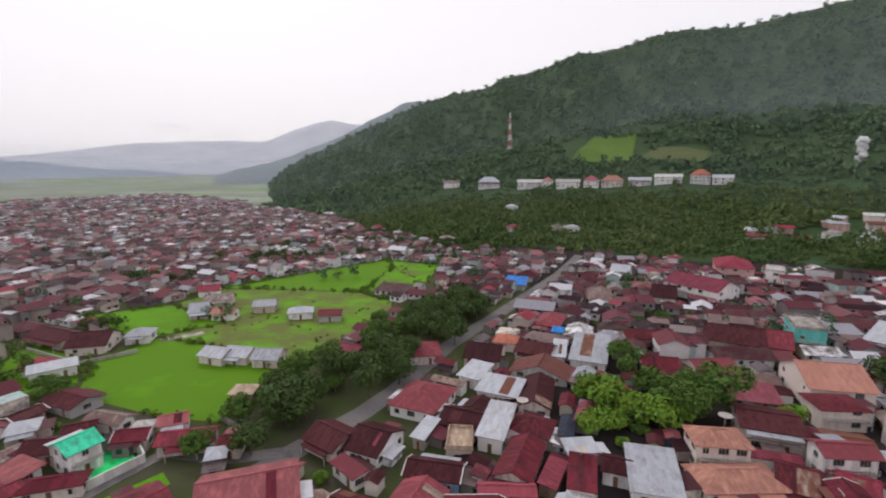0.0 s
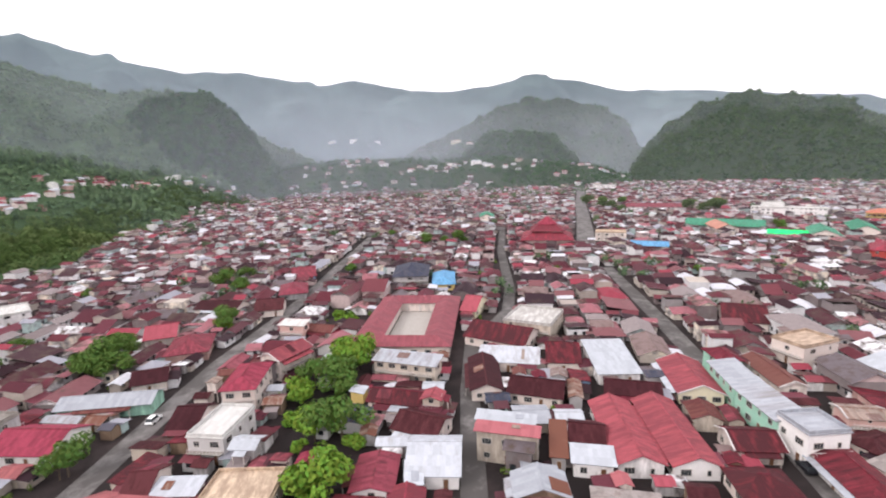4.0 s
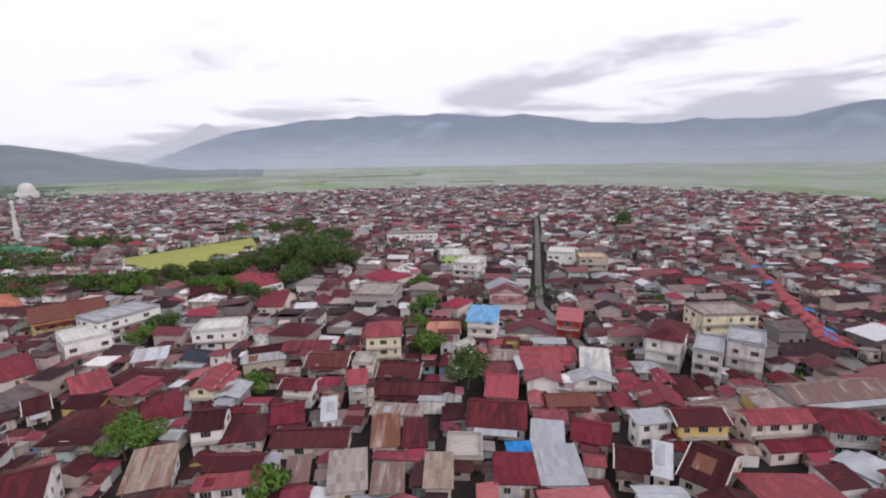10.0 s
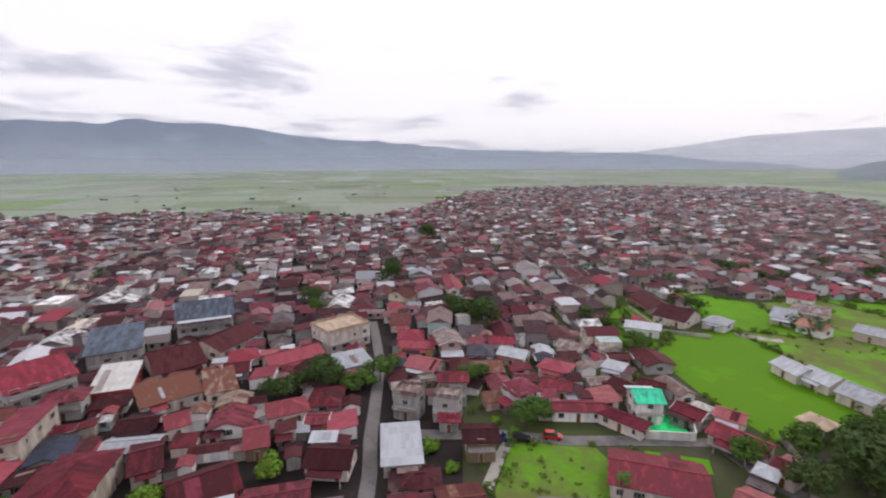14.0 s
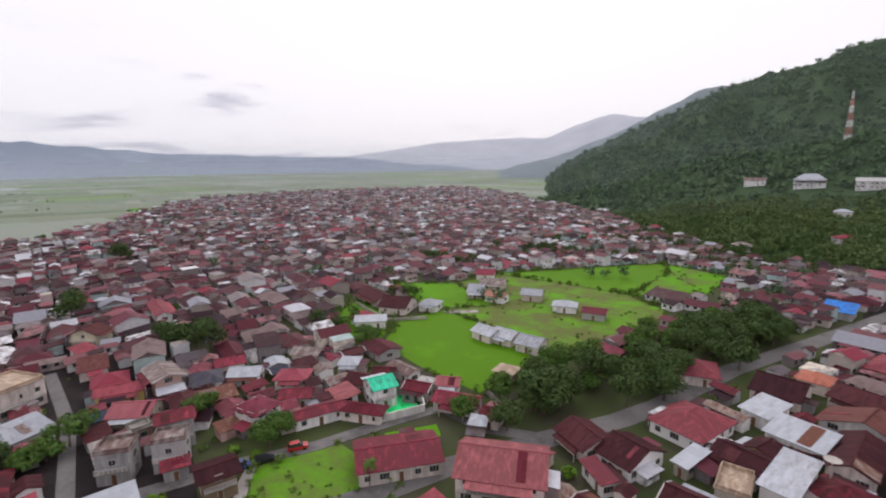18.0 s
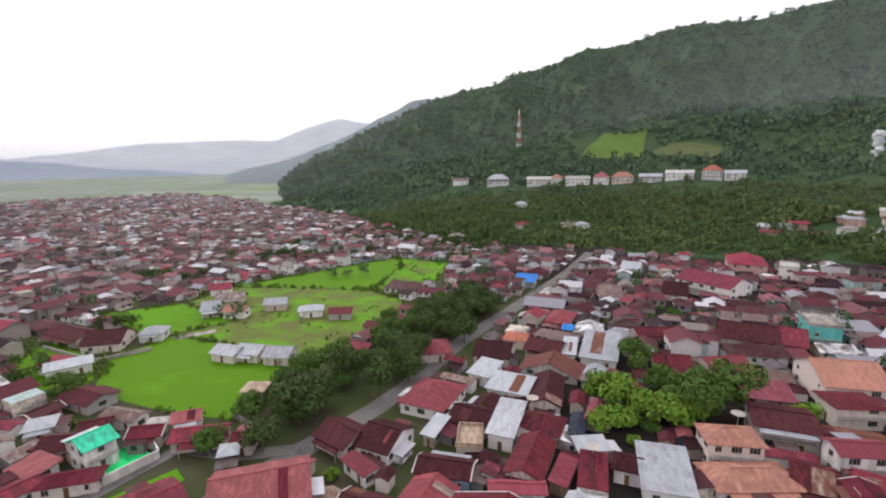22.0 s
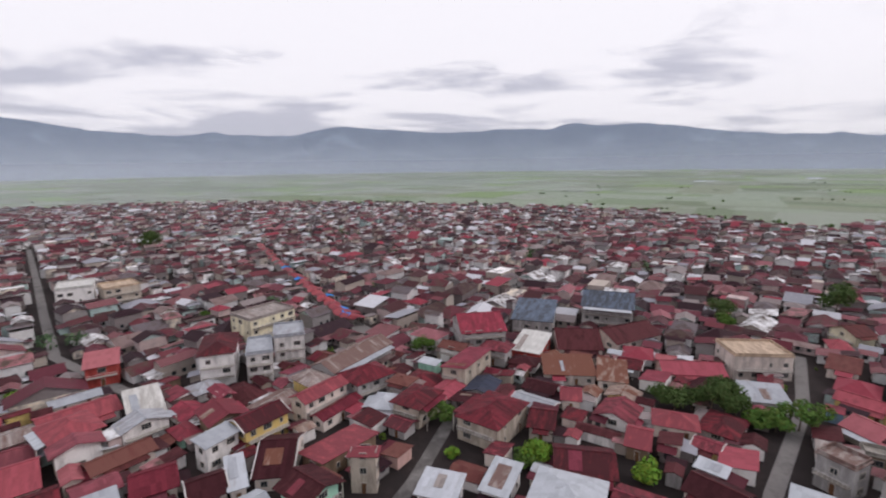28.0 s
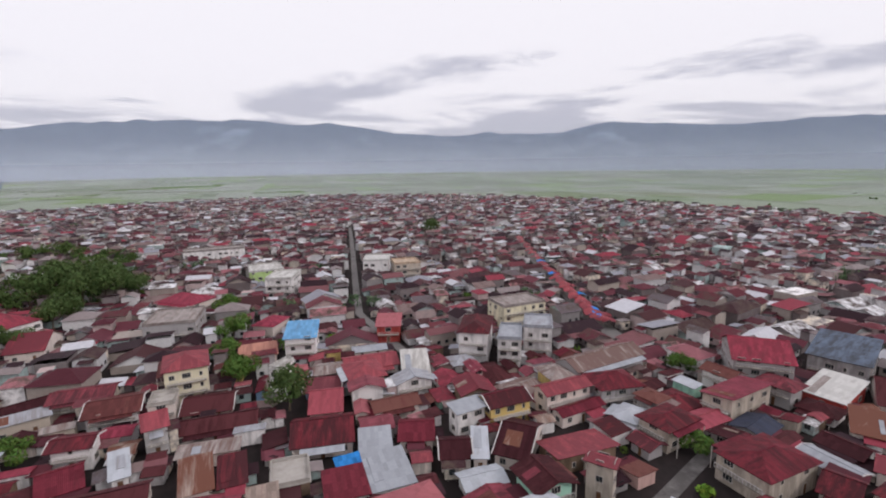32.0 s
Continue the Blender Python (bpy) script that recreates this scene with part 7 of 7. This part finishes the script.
def courtyard_building(x, y, W, D, wing, rot, h):
    """Four wings under mitred roofs round an open court."""
    base = new("courtyard_building")
    base.matrix_basis = pose(x, y, 0, 0, 0, rot)
    tagged(base, "single-storey school with dusty red roofs round an open court", "school")
    roof = material("dusty_red_roof", (0.240, 0.066, 0.082), rough=0.66, spec=0.14, vary=0.26, grain=2.2, stain=(0.17, 0.052, 0.064), stain_amount=0.36, stain_scale=0.3, bump=0.3, sheet=0.85)

    def ring(k, z):
        a, b = W / 2 - k, D / 2 - k
        return [(-a, -b, z), (a, -b, z), (a, b, z), (-a, b, z)]
    outer, top, inner = ring(-0.8, h - 0.3), ring(wing / 2, h + wing * 0.21), ring(wing + 0.8, h - 0.3)
    for i in range(4):
        j = (i + 1) % 4
        b = Build()
        b.slab([outer[i], outer[j], top[j], top[i]], 0.14)
        b.slab([inner[j], inner[i], top[i], top[j]], 0.14)
        part("wing_roof", b, roof, base)
        b = Build()
        o, n = ring(0, 0), ring(wing, 0)
        for p, q in ((o[i], o[j]), (n[j], n[i])):
            b.face([(p[0], p[1], -0.3), (q[0], q[1], -0.3), (q[0], q[1], h - 0.1), (p[0], p[1], h - 0.1)])
        part("wing_wall", b, WALL["cream"], base)
        p, q = Vector(o[i]), Vector(o[j])
        L = (q - p).length
        side = math.degrees(math.atan2(q.y - p.y, q.x - p.x))
        out = Vector((q.y - p.y, p.x - q.x, 0)) / L
        for m in range(int(L / 4)):
            c = p.lerp(q, (m + 0.5) / int(L / 4)) + out * 0.03
            part("window", WINDOWS[1], (), base, at=pose(c.x, c.y, 1.0, 0, 0, side))
        p, q = Vector(n[i]), Vector(n[j])
        L = (q - p).length
        for m in range(max(2, int(L / 4.5))):
            c = p.lerp(q, (m + 0.5) / max(2, int(L / 4.5)))
            b = Build()
            b.box(c.x - 0.12, c.y - 0.12, 0, c.x + 0.12, c.y + 0.12, h - 0.35)
            part("column", b, M["white_plaster"], base)
    b = Build()
    b.box(-W / 2 + wing + 0.5, -D / 2 + wing + 0.5, -0.1, W / 2 - wing - 0.5, D / 2 - wing - 0.5, 0.12)
    part("court_floor", b, M["concrete"], base)


courtyard_building(169.6, -12.9, 54, 31, 8.0, -13.8, 4.0)


# ---- the green courtyard beside the green-roofed house ----
flat_patch("court_floor", [(-76.5, 90.0), (-68.5, 84.6), (-63.5, 91.2), (-69.5, 96.2)], 0.12, ROOF["lime"], "bright green painted courtyard floor", "courtyard")


def wall_run(pts, h, t, mat, label, name="garden_wall"):
    for (x0, y0), (x1, y1) in zip(pts, pts[1:]):
        L = math.hypot(x1 - x0, y1 - y0)
        b = Build()
        b.box(-L / 2, -t / 2, -0.2, L / 2, t / 2, h)
        b.box(-L / 2 - 0.05, -t / 2 - 0.06, h, L / 2 + 0.05, t / 2 + 0.06, h + 0.1)
        ob = new(name, b.mesh(name, mat))
        ob.matrix_basis = pose((x0 + x1) / 2, (y0 + y1) / 2, 0, 0, 0, math.degrees(math.atan2(y1 - y0, x1 - x0)))
        tagged(ob, label, "wall")


wall_run([(-79, 90.5), (-67, 81.6), (-61.5, 90.4), (-67.5, 97)], 2.0, 0.2, M["white_plaster"], "white plastered garden wall round a green court")
wall_run([(-53.5, 107), (-46, 101), (-47, 98)], 1.6, 0.2, M["concrete"], "pale concrete wall beside the rice paddy")
wall_run([(-100, 150), (-112, 140), (-138, 152)], 1.2, 0.2, M["concrete"], "pale concrete wall along a paddy")
flat_patch("field_path", [(-100, 162), (-88.6, 170), (-86.4, 167.2), (-97, 159.6)], 0.15, M["concrete"], "pale concrete slab at the paddy's edge", "path")


# ---- cars ----
CAR_PAINT = {k: material("car_" + k, c, rough=0.25, vary=0.06, bump=0.0, spec=0.6) for k, c in (("red", (0.45, 0.03, 0.03)), ("black", (0.02, 0.02, 0.025)), ("white", (0.75, 0.75, 0.75)), ("silver", (0.45, 0.46, 0.48)),
                                                                                     ("yellow", (0.70, 0.62, 0.03)), ("blue", (0.04, 0.07, 0.20)))}
M["tyre"] = material("tyre_rubber", (0.02, 0.02, 0.02), rough=0.9, vary=0.2)


def wheel_mesh():
    b = Build()
    limb(b, (0, -0.11, 0), (0, 0.11, 0), 0.32, 0.32, 14)
    b.face([(0.32 * math.cos(2 * math.pi * i / 14), -0.11, 0.32 * math.sin(2 * math.pi * i / 14)) for i in range(14)])
    b.face([(0.32 * math.cos(-2 * math.pi * i / 14), 0.11, 0.32 * math.sin(-2 * math.pi * i / 14)) for i in range(14)])
    return b.mesh("wheel", M["tyre"])


WHEEL = wheel_mesh()


def car(x, y, rot, paint, tall=False):
    base = new("car")
    base.matrix_basis = pose(x, y, 0.08, 0, 0, rot)
    tagged(base, f"{paint} {'minivan' if tall else 'small car'} parked along the street", "car", group="parked cars")
    prof = [(-2.1, 0.45), (-2.15, 0.8), (-2.0, 1.0), (-1.9, 1.02), (1.1, 1.0), (2.0, 0.86), (2.1, 0.6), (2.05, 0.3), (-2.0, 0.3)]
    top = [(-1.95, 1.0), (-1.6, 1.72 if tall else 1.48), (0.35, 1.72 if tall else 1.48), (1.15, 1.0)]

    def shell(ring, w0, w1):
        b = Build()
        n = len(ring)
        b.face([(p[0], -w1 if p[1] > 1.1 else -w0, p[1]) for p in ring[::-1]])
        b.face([(p[0], w1 if p[1] > 1.1 else w0, p[1]) for p in ring])
        for i in range(n):
            p, q = ring[i], ring[(i + 1) % n]
            wp, wq = (w1 if p[1] > 1.1 else w0), (w1 if q[1] > 1.1 else w0)
            b.face([(p[0], -wp, p[1]), (q[0], -wq, q[1]), (q[0], wq, q[1]), (p[0], wp, p[1])])
        return b
    part("body", shell(prof, 0.84, 0.84), CAR_PAINT[paint], base)
    cab = part("cabin", shell(top, 0.80, 0.66), M["glass"], base, "dark tinted windows")
    b = Build()
    b.box(-1.62, -0.67, (1.72 if tall else 1.48), 0.38, 0.67, (1.76 if tall else 1.52))
    part("roof_panel", b, CAR_PAINT[paint], cab)
    for sx in (-1.3, 1.3):
        for sy in (-0.78, 0.78):
            part("wheel", WHEEL, (), base, at=pose(sx, sy, 0.3))
    for sy in (-0.55, 0.55):
        b = Build()
        b.box(2.04, sy - 0.18, 0.62, 2.12, sy + 0.18, 0.78)
        part("headlight", b, M["tower_white"], base)


for _c in ((-76.2, 63.6, 55, "red", True), (-84.6, 50.1, 50, "black", False), (-80.9, 53.2, 52, "blue", True), (-78.6, 57.0, 55, "black", False), (71.4, -78.6, -15, "black", True), (48.5, -75.2, -14, "white", True),
           (117, 54.6, -11, "white", True), (-109.3, -2.2, 170, "yellow", False), (-115, -34, 5, "silver", False), (110, -26.5, -14, "silver", True), (150, -50, -25, "black", False), (34, 190, 60, "white", True)):
    car(*_c)


# ---- the covered market street ----
def stall(x, y, rot, mat, label):
    base = new("market_stall")
    base.matrix_basis = pose(x, y, 0, 0, 0, rot)
    tagged(base, label, "stall", group="market stalls")
    for sx in (-1.6, 1.6):
        for sy in (-2.1, 2.1):
            b = Build()
            b.prism(6, 0.05, 0.05, 0, 3.05, 0, sx, sy)
            part("post", b, M["frame"], base)
    b = Build()
    b.slab([(-1.9, -2.4, 3.0), (1.9, -2.4, 3.0), (1.9, 0, 3.8), (-1.9, 0, 3.8)], 0.05)
    b.slab([(1.9, 2.4, 3.0), (-1.9, 2.4, 3.0), (-1.9, 0, 3.8), (1.9, 0, 3.8)], 0.05)
    part("canopy", b, mat, base)


M["tarpaulin"] = material("red_tarpaulin", (0.25, 0.055, 0.070), rough=0.5, vary=0.3, grain=1.5, stain=(0.35, 0.06, 0.07), stain_amount=0.35, stain_scale=0.6)
_line = [(-282, -250), (-218, -175), (-182, -131), (-160, -105), (-152, -92)]
_srng = random.Random(9)
for _i in range(72):
    _f = _i / 71 * (len(_line) - 1)
    _k = min(int(_f), len(_line) - 2)
    _g = _f - _k
    _x, _y = _line[_k][0] * (1 - _g) + _line[_k + 1][0] * _g, _line[_k][1] * (1 - _g) + _line[_k + 1][1] * _g
    _red = _srng.random() < 0.94
    stall(_x + _srng.gauss(0, 0.9), _y + _srng.gauss(0, 0.9), 50 + _srng.gauss(0, 8), M["tarpaulin"] if _red else ROOF["cobalt"], f"market stall under a {'red tarpaulin' if _red else 'blue'} canopy")


# ---- satellite dishes ----
def dish(x, y, z, r, turn):
    base = new("satellite_dish")
    base.matrix_basis = pose(x, y, z, 0, 0, turn)
    tagged(base, "large pale mesh satellite dish on a pole", "dish")
    b = Build()
    b.prism(8, 0.07, 0.07, -z, 1.2)
    part("pole", b, M["frame"], base)
    b = Build()
    for k in range(4):
        q0, q1 = r * k / 4, r * (k + 1) / 4
        for i in range(16):
            a0, a1 = 2 * math.pi * i / 16, 2 * math.pi * (i + 1) / 16
            p = [(q0 * math.cos(a0), q0 * math.sin(a0), 1.2 + 0.3 * q0 * q0 / r), (q1 * math.cos(a0), q1 * math.sin(a0), 1.2 + 0.3 * q1 * q1 / r), (q1 * math.cos(a1), q1 * math.sin(a1), 1.2 + 0.3 * q1 * q1 / r),
                 (q0 * math.cos(a1), q0 * math.sin(a1), 1.2 + 0.3 * q0 * q0 / r)]
            b.face(p if k else [p[0], p[1], p[2]])
    bowl = part("bowl", b, M["frame"], base)
    b = Build()
    limb(b, (0, 0, 1.2), (0, 0, 2.2), 0.03, 0.03, 5)
    part("feed_arm", b, M["frame"], bowl)


dish(17.8, 102.3, 5.5, 1.4, 10)
dish(60.8, 96.6, 4.5, 1.5, 80)
dish(26.4, 84.8, 4.5, 1.3, 150)


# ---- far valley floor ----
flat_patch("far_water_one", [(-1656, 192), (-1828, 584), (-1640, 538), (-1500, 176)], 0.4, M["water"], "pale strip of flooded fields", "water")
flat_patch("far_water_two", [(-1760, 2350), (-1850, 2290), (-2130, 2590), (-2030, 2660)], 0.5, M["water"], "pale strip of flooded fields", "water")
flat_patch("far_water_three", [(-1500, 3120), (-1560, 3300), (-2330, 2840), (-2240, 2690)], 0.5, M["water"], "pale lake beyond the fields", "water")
flat_patch("far_paddy_one", [(-530, 101), (-556, 171), (-657, 208), (-704, 156)], 0.2, M["paddy"], "bright green paddy at the town's edge", "field")
flat_patch("far_paddy_two", [(-648, -45), (-669, 31), (-802, 37), (-812, -56)], 0.2, M["grass"], "green paddy at the town's edge", "field")
flat_patch("far_paddy_three", [(-608, 268), (-614, 331), (-769, 414), (-807, 367)], 0.2, M["paddy"], "green paddy at the town's edge", "field")
flat_patch("far_meadow_one", [(61, -997), (-360, -930), (-535, -1147), (-488, -1833), (-54, -1777)], 0.3, M["meadow"], "broad light green meadow beyond the town", "field")


def valley_trees():
    rng = random.Random(77)
    out = []
    while len(out) < 700:
        az = rng.choice((rng.uniform(24, 180), rng.uniform(-180, -150), rng.uniform(40, 120)))
        edge = float(table(TOWN_EDGE, az))
        r = edge * rng.uniform(1.0, 1.06) if rng.random() < 0.3 else edge + 60 + 2300 * rng.random() ** 1.6
        n = rng.randint(1, 5)
        for k in range(n):
            a2 = az + k * rng.uniform(-0.3, 0.3)
            r2 = r + rng.uniform(-8, 8)
            out.append((-math.sin(radians(a2)) * r2, math.cos(radians(a2)) * r2, 0.3, rng.uniform(1.2, 2.6), rng.uniform(0.8, 1.1)))
    woods("valley_trees", out, M["grove"], "scattered trees and hedgerows over the valley floor", 12)


def town_trees():
    """Trees that stand among the far houses."""
    rng = random.Random(78)
    out = []
    while len(out) < 750:
        az = rng.uniform(-180, 180)
        r = rng.uniform(190, 1000)
        if r > float(table(TOWN_EDGE, az)) + 5 or (60 < az < 150 and rng.random() < 0.75):
            continue
        x, y = -math.sin(radians(az)) * r, math.cos(radians(az)) * r
        if occupied[int(y + OCC_R), int(x + OCC_R)] and rng.random() < 0.8:
            continue
        for k in range(rng.randint(1, 4)):
            out.append((x + rng.gauss(0, 4), y + rng.gauss(0, 4), 0.3, rng.uniform(2.2, 4.2), rng.uniform(1.0, 1.5)))
    woods("town_trees", out, M["forest"], "green trees among the far houses", 13, 70)


valley_trees()
town_trees()


def foot_trees():
    """Woods and gardens between the last houses and the hills."""
    rng = random.Random(79)
    out = []
    while len(out) < 2600:
        az = rng.uniform(-160, -68)
        edge = float(table(TOWN_EDGE, az))
        r = edge * rng.uniform(0.72, 1.35)
        if rng.random() < 0.5 and r < edge * 0.9:
            continue
        x, y = -math.sin(radians(az)) * r, math.cos(radians(az)) * r
        out.append((x, y, float(land_height(x, y)), rng.uniform(2.8, 5.5), rng.uniform(1.0, 1.5)))
    woods("foothill_trees", out, M["forest"], "green trees at the foot of the hills", 14, 36)


foot_trees()


def haze_shell(name, r, top, alpha, mid=0.0, half=0.0):
    """Pale see-through shell round the town that imitates haze and mist, thinning upwards."""
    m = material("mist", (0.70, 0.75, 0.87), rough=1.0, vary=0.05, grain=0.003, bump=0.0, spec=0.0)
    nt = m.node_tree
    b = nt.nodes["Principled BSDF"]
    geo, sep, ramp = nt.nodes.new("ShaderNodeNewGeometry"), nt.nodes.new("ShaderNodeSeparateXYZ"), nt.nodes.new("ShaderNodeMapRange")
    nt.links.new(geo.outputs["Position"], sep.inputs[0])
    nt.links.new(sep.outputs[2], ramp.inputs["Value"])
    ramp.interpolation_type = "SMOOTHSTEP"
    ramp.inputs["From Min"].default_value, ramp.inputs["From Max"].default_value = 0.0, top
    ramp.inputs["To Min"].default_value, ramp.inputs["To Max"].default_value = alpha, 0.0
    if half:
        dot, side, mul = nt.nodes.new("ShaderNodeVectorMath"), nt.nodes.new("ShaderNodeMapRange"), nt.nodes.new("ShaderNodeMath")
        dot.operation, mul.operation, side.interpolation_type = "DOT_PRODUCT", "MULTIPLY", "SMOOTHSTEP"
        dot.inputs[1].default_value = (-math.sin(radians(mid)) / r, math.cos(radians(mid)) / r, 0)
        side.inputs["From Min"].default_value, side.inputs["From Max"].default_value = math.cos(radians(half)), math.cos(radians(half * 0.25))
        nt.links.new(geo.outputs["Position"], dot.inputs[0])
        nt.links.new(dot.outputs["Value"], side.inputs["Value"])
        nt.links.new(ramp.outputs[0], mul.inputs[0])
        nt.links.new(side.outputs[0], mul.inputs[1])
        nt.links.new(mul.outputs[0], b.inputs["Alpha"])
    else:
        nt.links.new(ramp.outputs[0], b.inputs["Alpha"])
    az0, az1 = (mid - half, mid + half) if half else (0.0, 360.0)
    verts, faces = [], []
    n = int((az1 - az0) / 3.0)
    for k in range(n + 1):
        az = radians(az0 + (az1 - az0) * k / n)
        verts += [(-math.sin(az) * r, math.cos(az) * r, -1.0), (-math.sin(az) * r, math.cos(az) * r, top)]
    for k in range(n):
        faces.append((2 * k, 2 * k + 1, 2 * k + 3, 2 * k + 2))
    ob = new(name, mesh_of(name, verts, faces, [m], smooth=True))
    tagged(ob, "pale see-through shell imitating distance haze and mist", "mist", kind="structure")


# Added shells that lay distance haze over whatever stands behind them.
haze_shell("backdrop_mist_near", 500, 240, 0.022)
haze_shell("backdrop_mist_one", 820, 330, 0.05)
haze_shell("backdrop_mist_two", 1320, 420, 0.08)
haze_shell("backdrop_mist_three", 1880, 420, 0.10)
haze_shell("backdrop_mist_four", 2700, 330, 0.18, 112.0, 112.0)
haze_shell("backdrop_mist_five", 3380, 240, 0.42)
haze_shell("backdrop_mist_hill", 880, 420, 0.18, -60.0, 54.0)
haze_shell("backdrop_mist_slope", 1230, 460, 0.11, -62.0, 52.0)
haze_shell("backdrop_mist_glen", 1600, 330, 0.24, -104.0, 34.0)
haze_shell("backdrop_mist_fields", 1000, 75, 0.20, 130.0, 48.0)


def hazed_valley_fields():
    """The patchwork of rice fields over the valley floor, too many to count."""
    rng = random.Random(88)
    V, F = [], []
    for _ in range(900):
        az = rng.uniform(22, 200)
        edge = float(table(TOWN_EDGE, (az + 180) % 360 - 180))
        r = edge + 40 + 2500 * rng.random() ** 1.7
        x, y = -math.sin(radians(az)) * r, math.cos(radians(az)) * r
        a = radians(-16 + rng.gauss(0, 8) + rng.choice((0, 90)))
        w, d = rng.uniform(30, 150) * (1 + r / 2500), rng.uniform(14, 50) * (1 + r / 2500)
        z = 0.08 + 0.25 * rng.random() + r * 0.0002
        c, s = math.cos(a), math.sin(a)
        k = len(V)
        V += [(x + u * c - v * s, y + u * s + v * c, z) for u, v in ((-w, -d), (w, -d), (w, d), (-w, d))]
        F.append((k, k + 1, k + 2, k + 3))
    # Greens lightened and greyed, so the field colours carry the distance haze.
    m = palette_material("hazed_rice_patchwork", [(0.20, 0.25, 0.15), (0.23, 0.26, 0.20), (0.17, 0.21, 0.14), (0.26, 0.29, 0.24), (0.19, 0.24, 0.16), (0.24, 0.28, 0.22), (0.18, 0.26, 0.11), (0.22, 0.24, 0.18)], 0.8, False, (0.16, 0.20, 0.13))
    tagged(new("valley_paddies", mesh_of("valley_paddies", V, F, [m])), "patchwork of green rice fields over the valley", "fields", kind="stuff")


hazed_valley_fields()
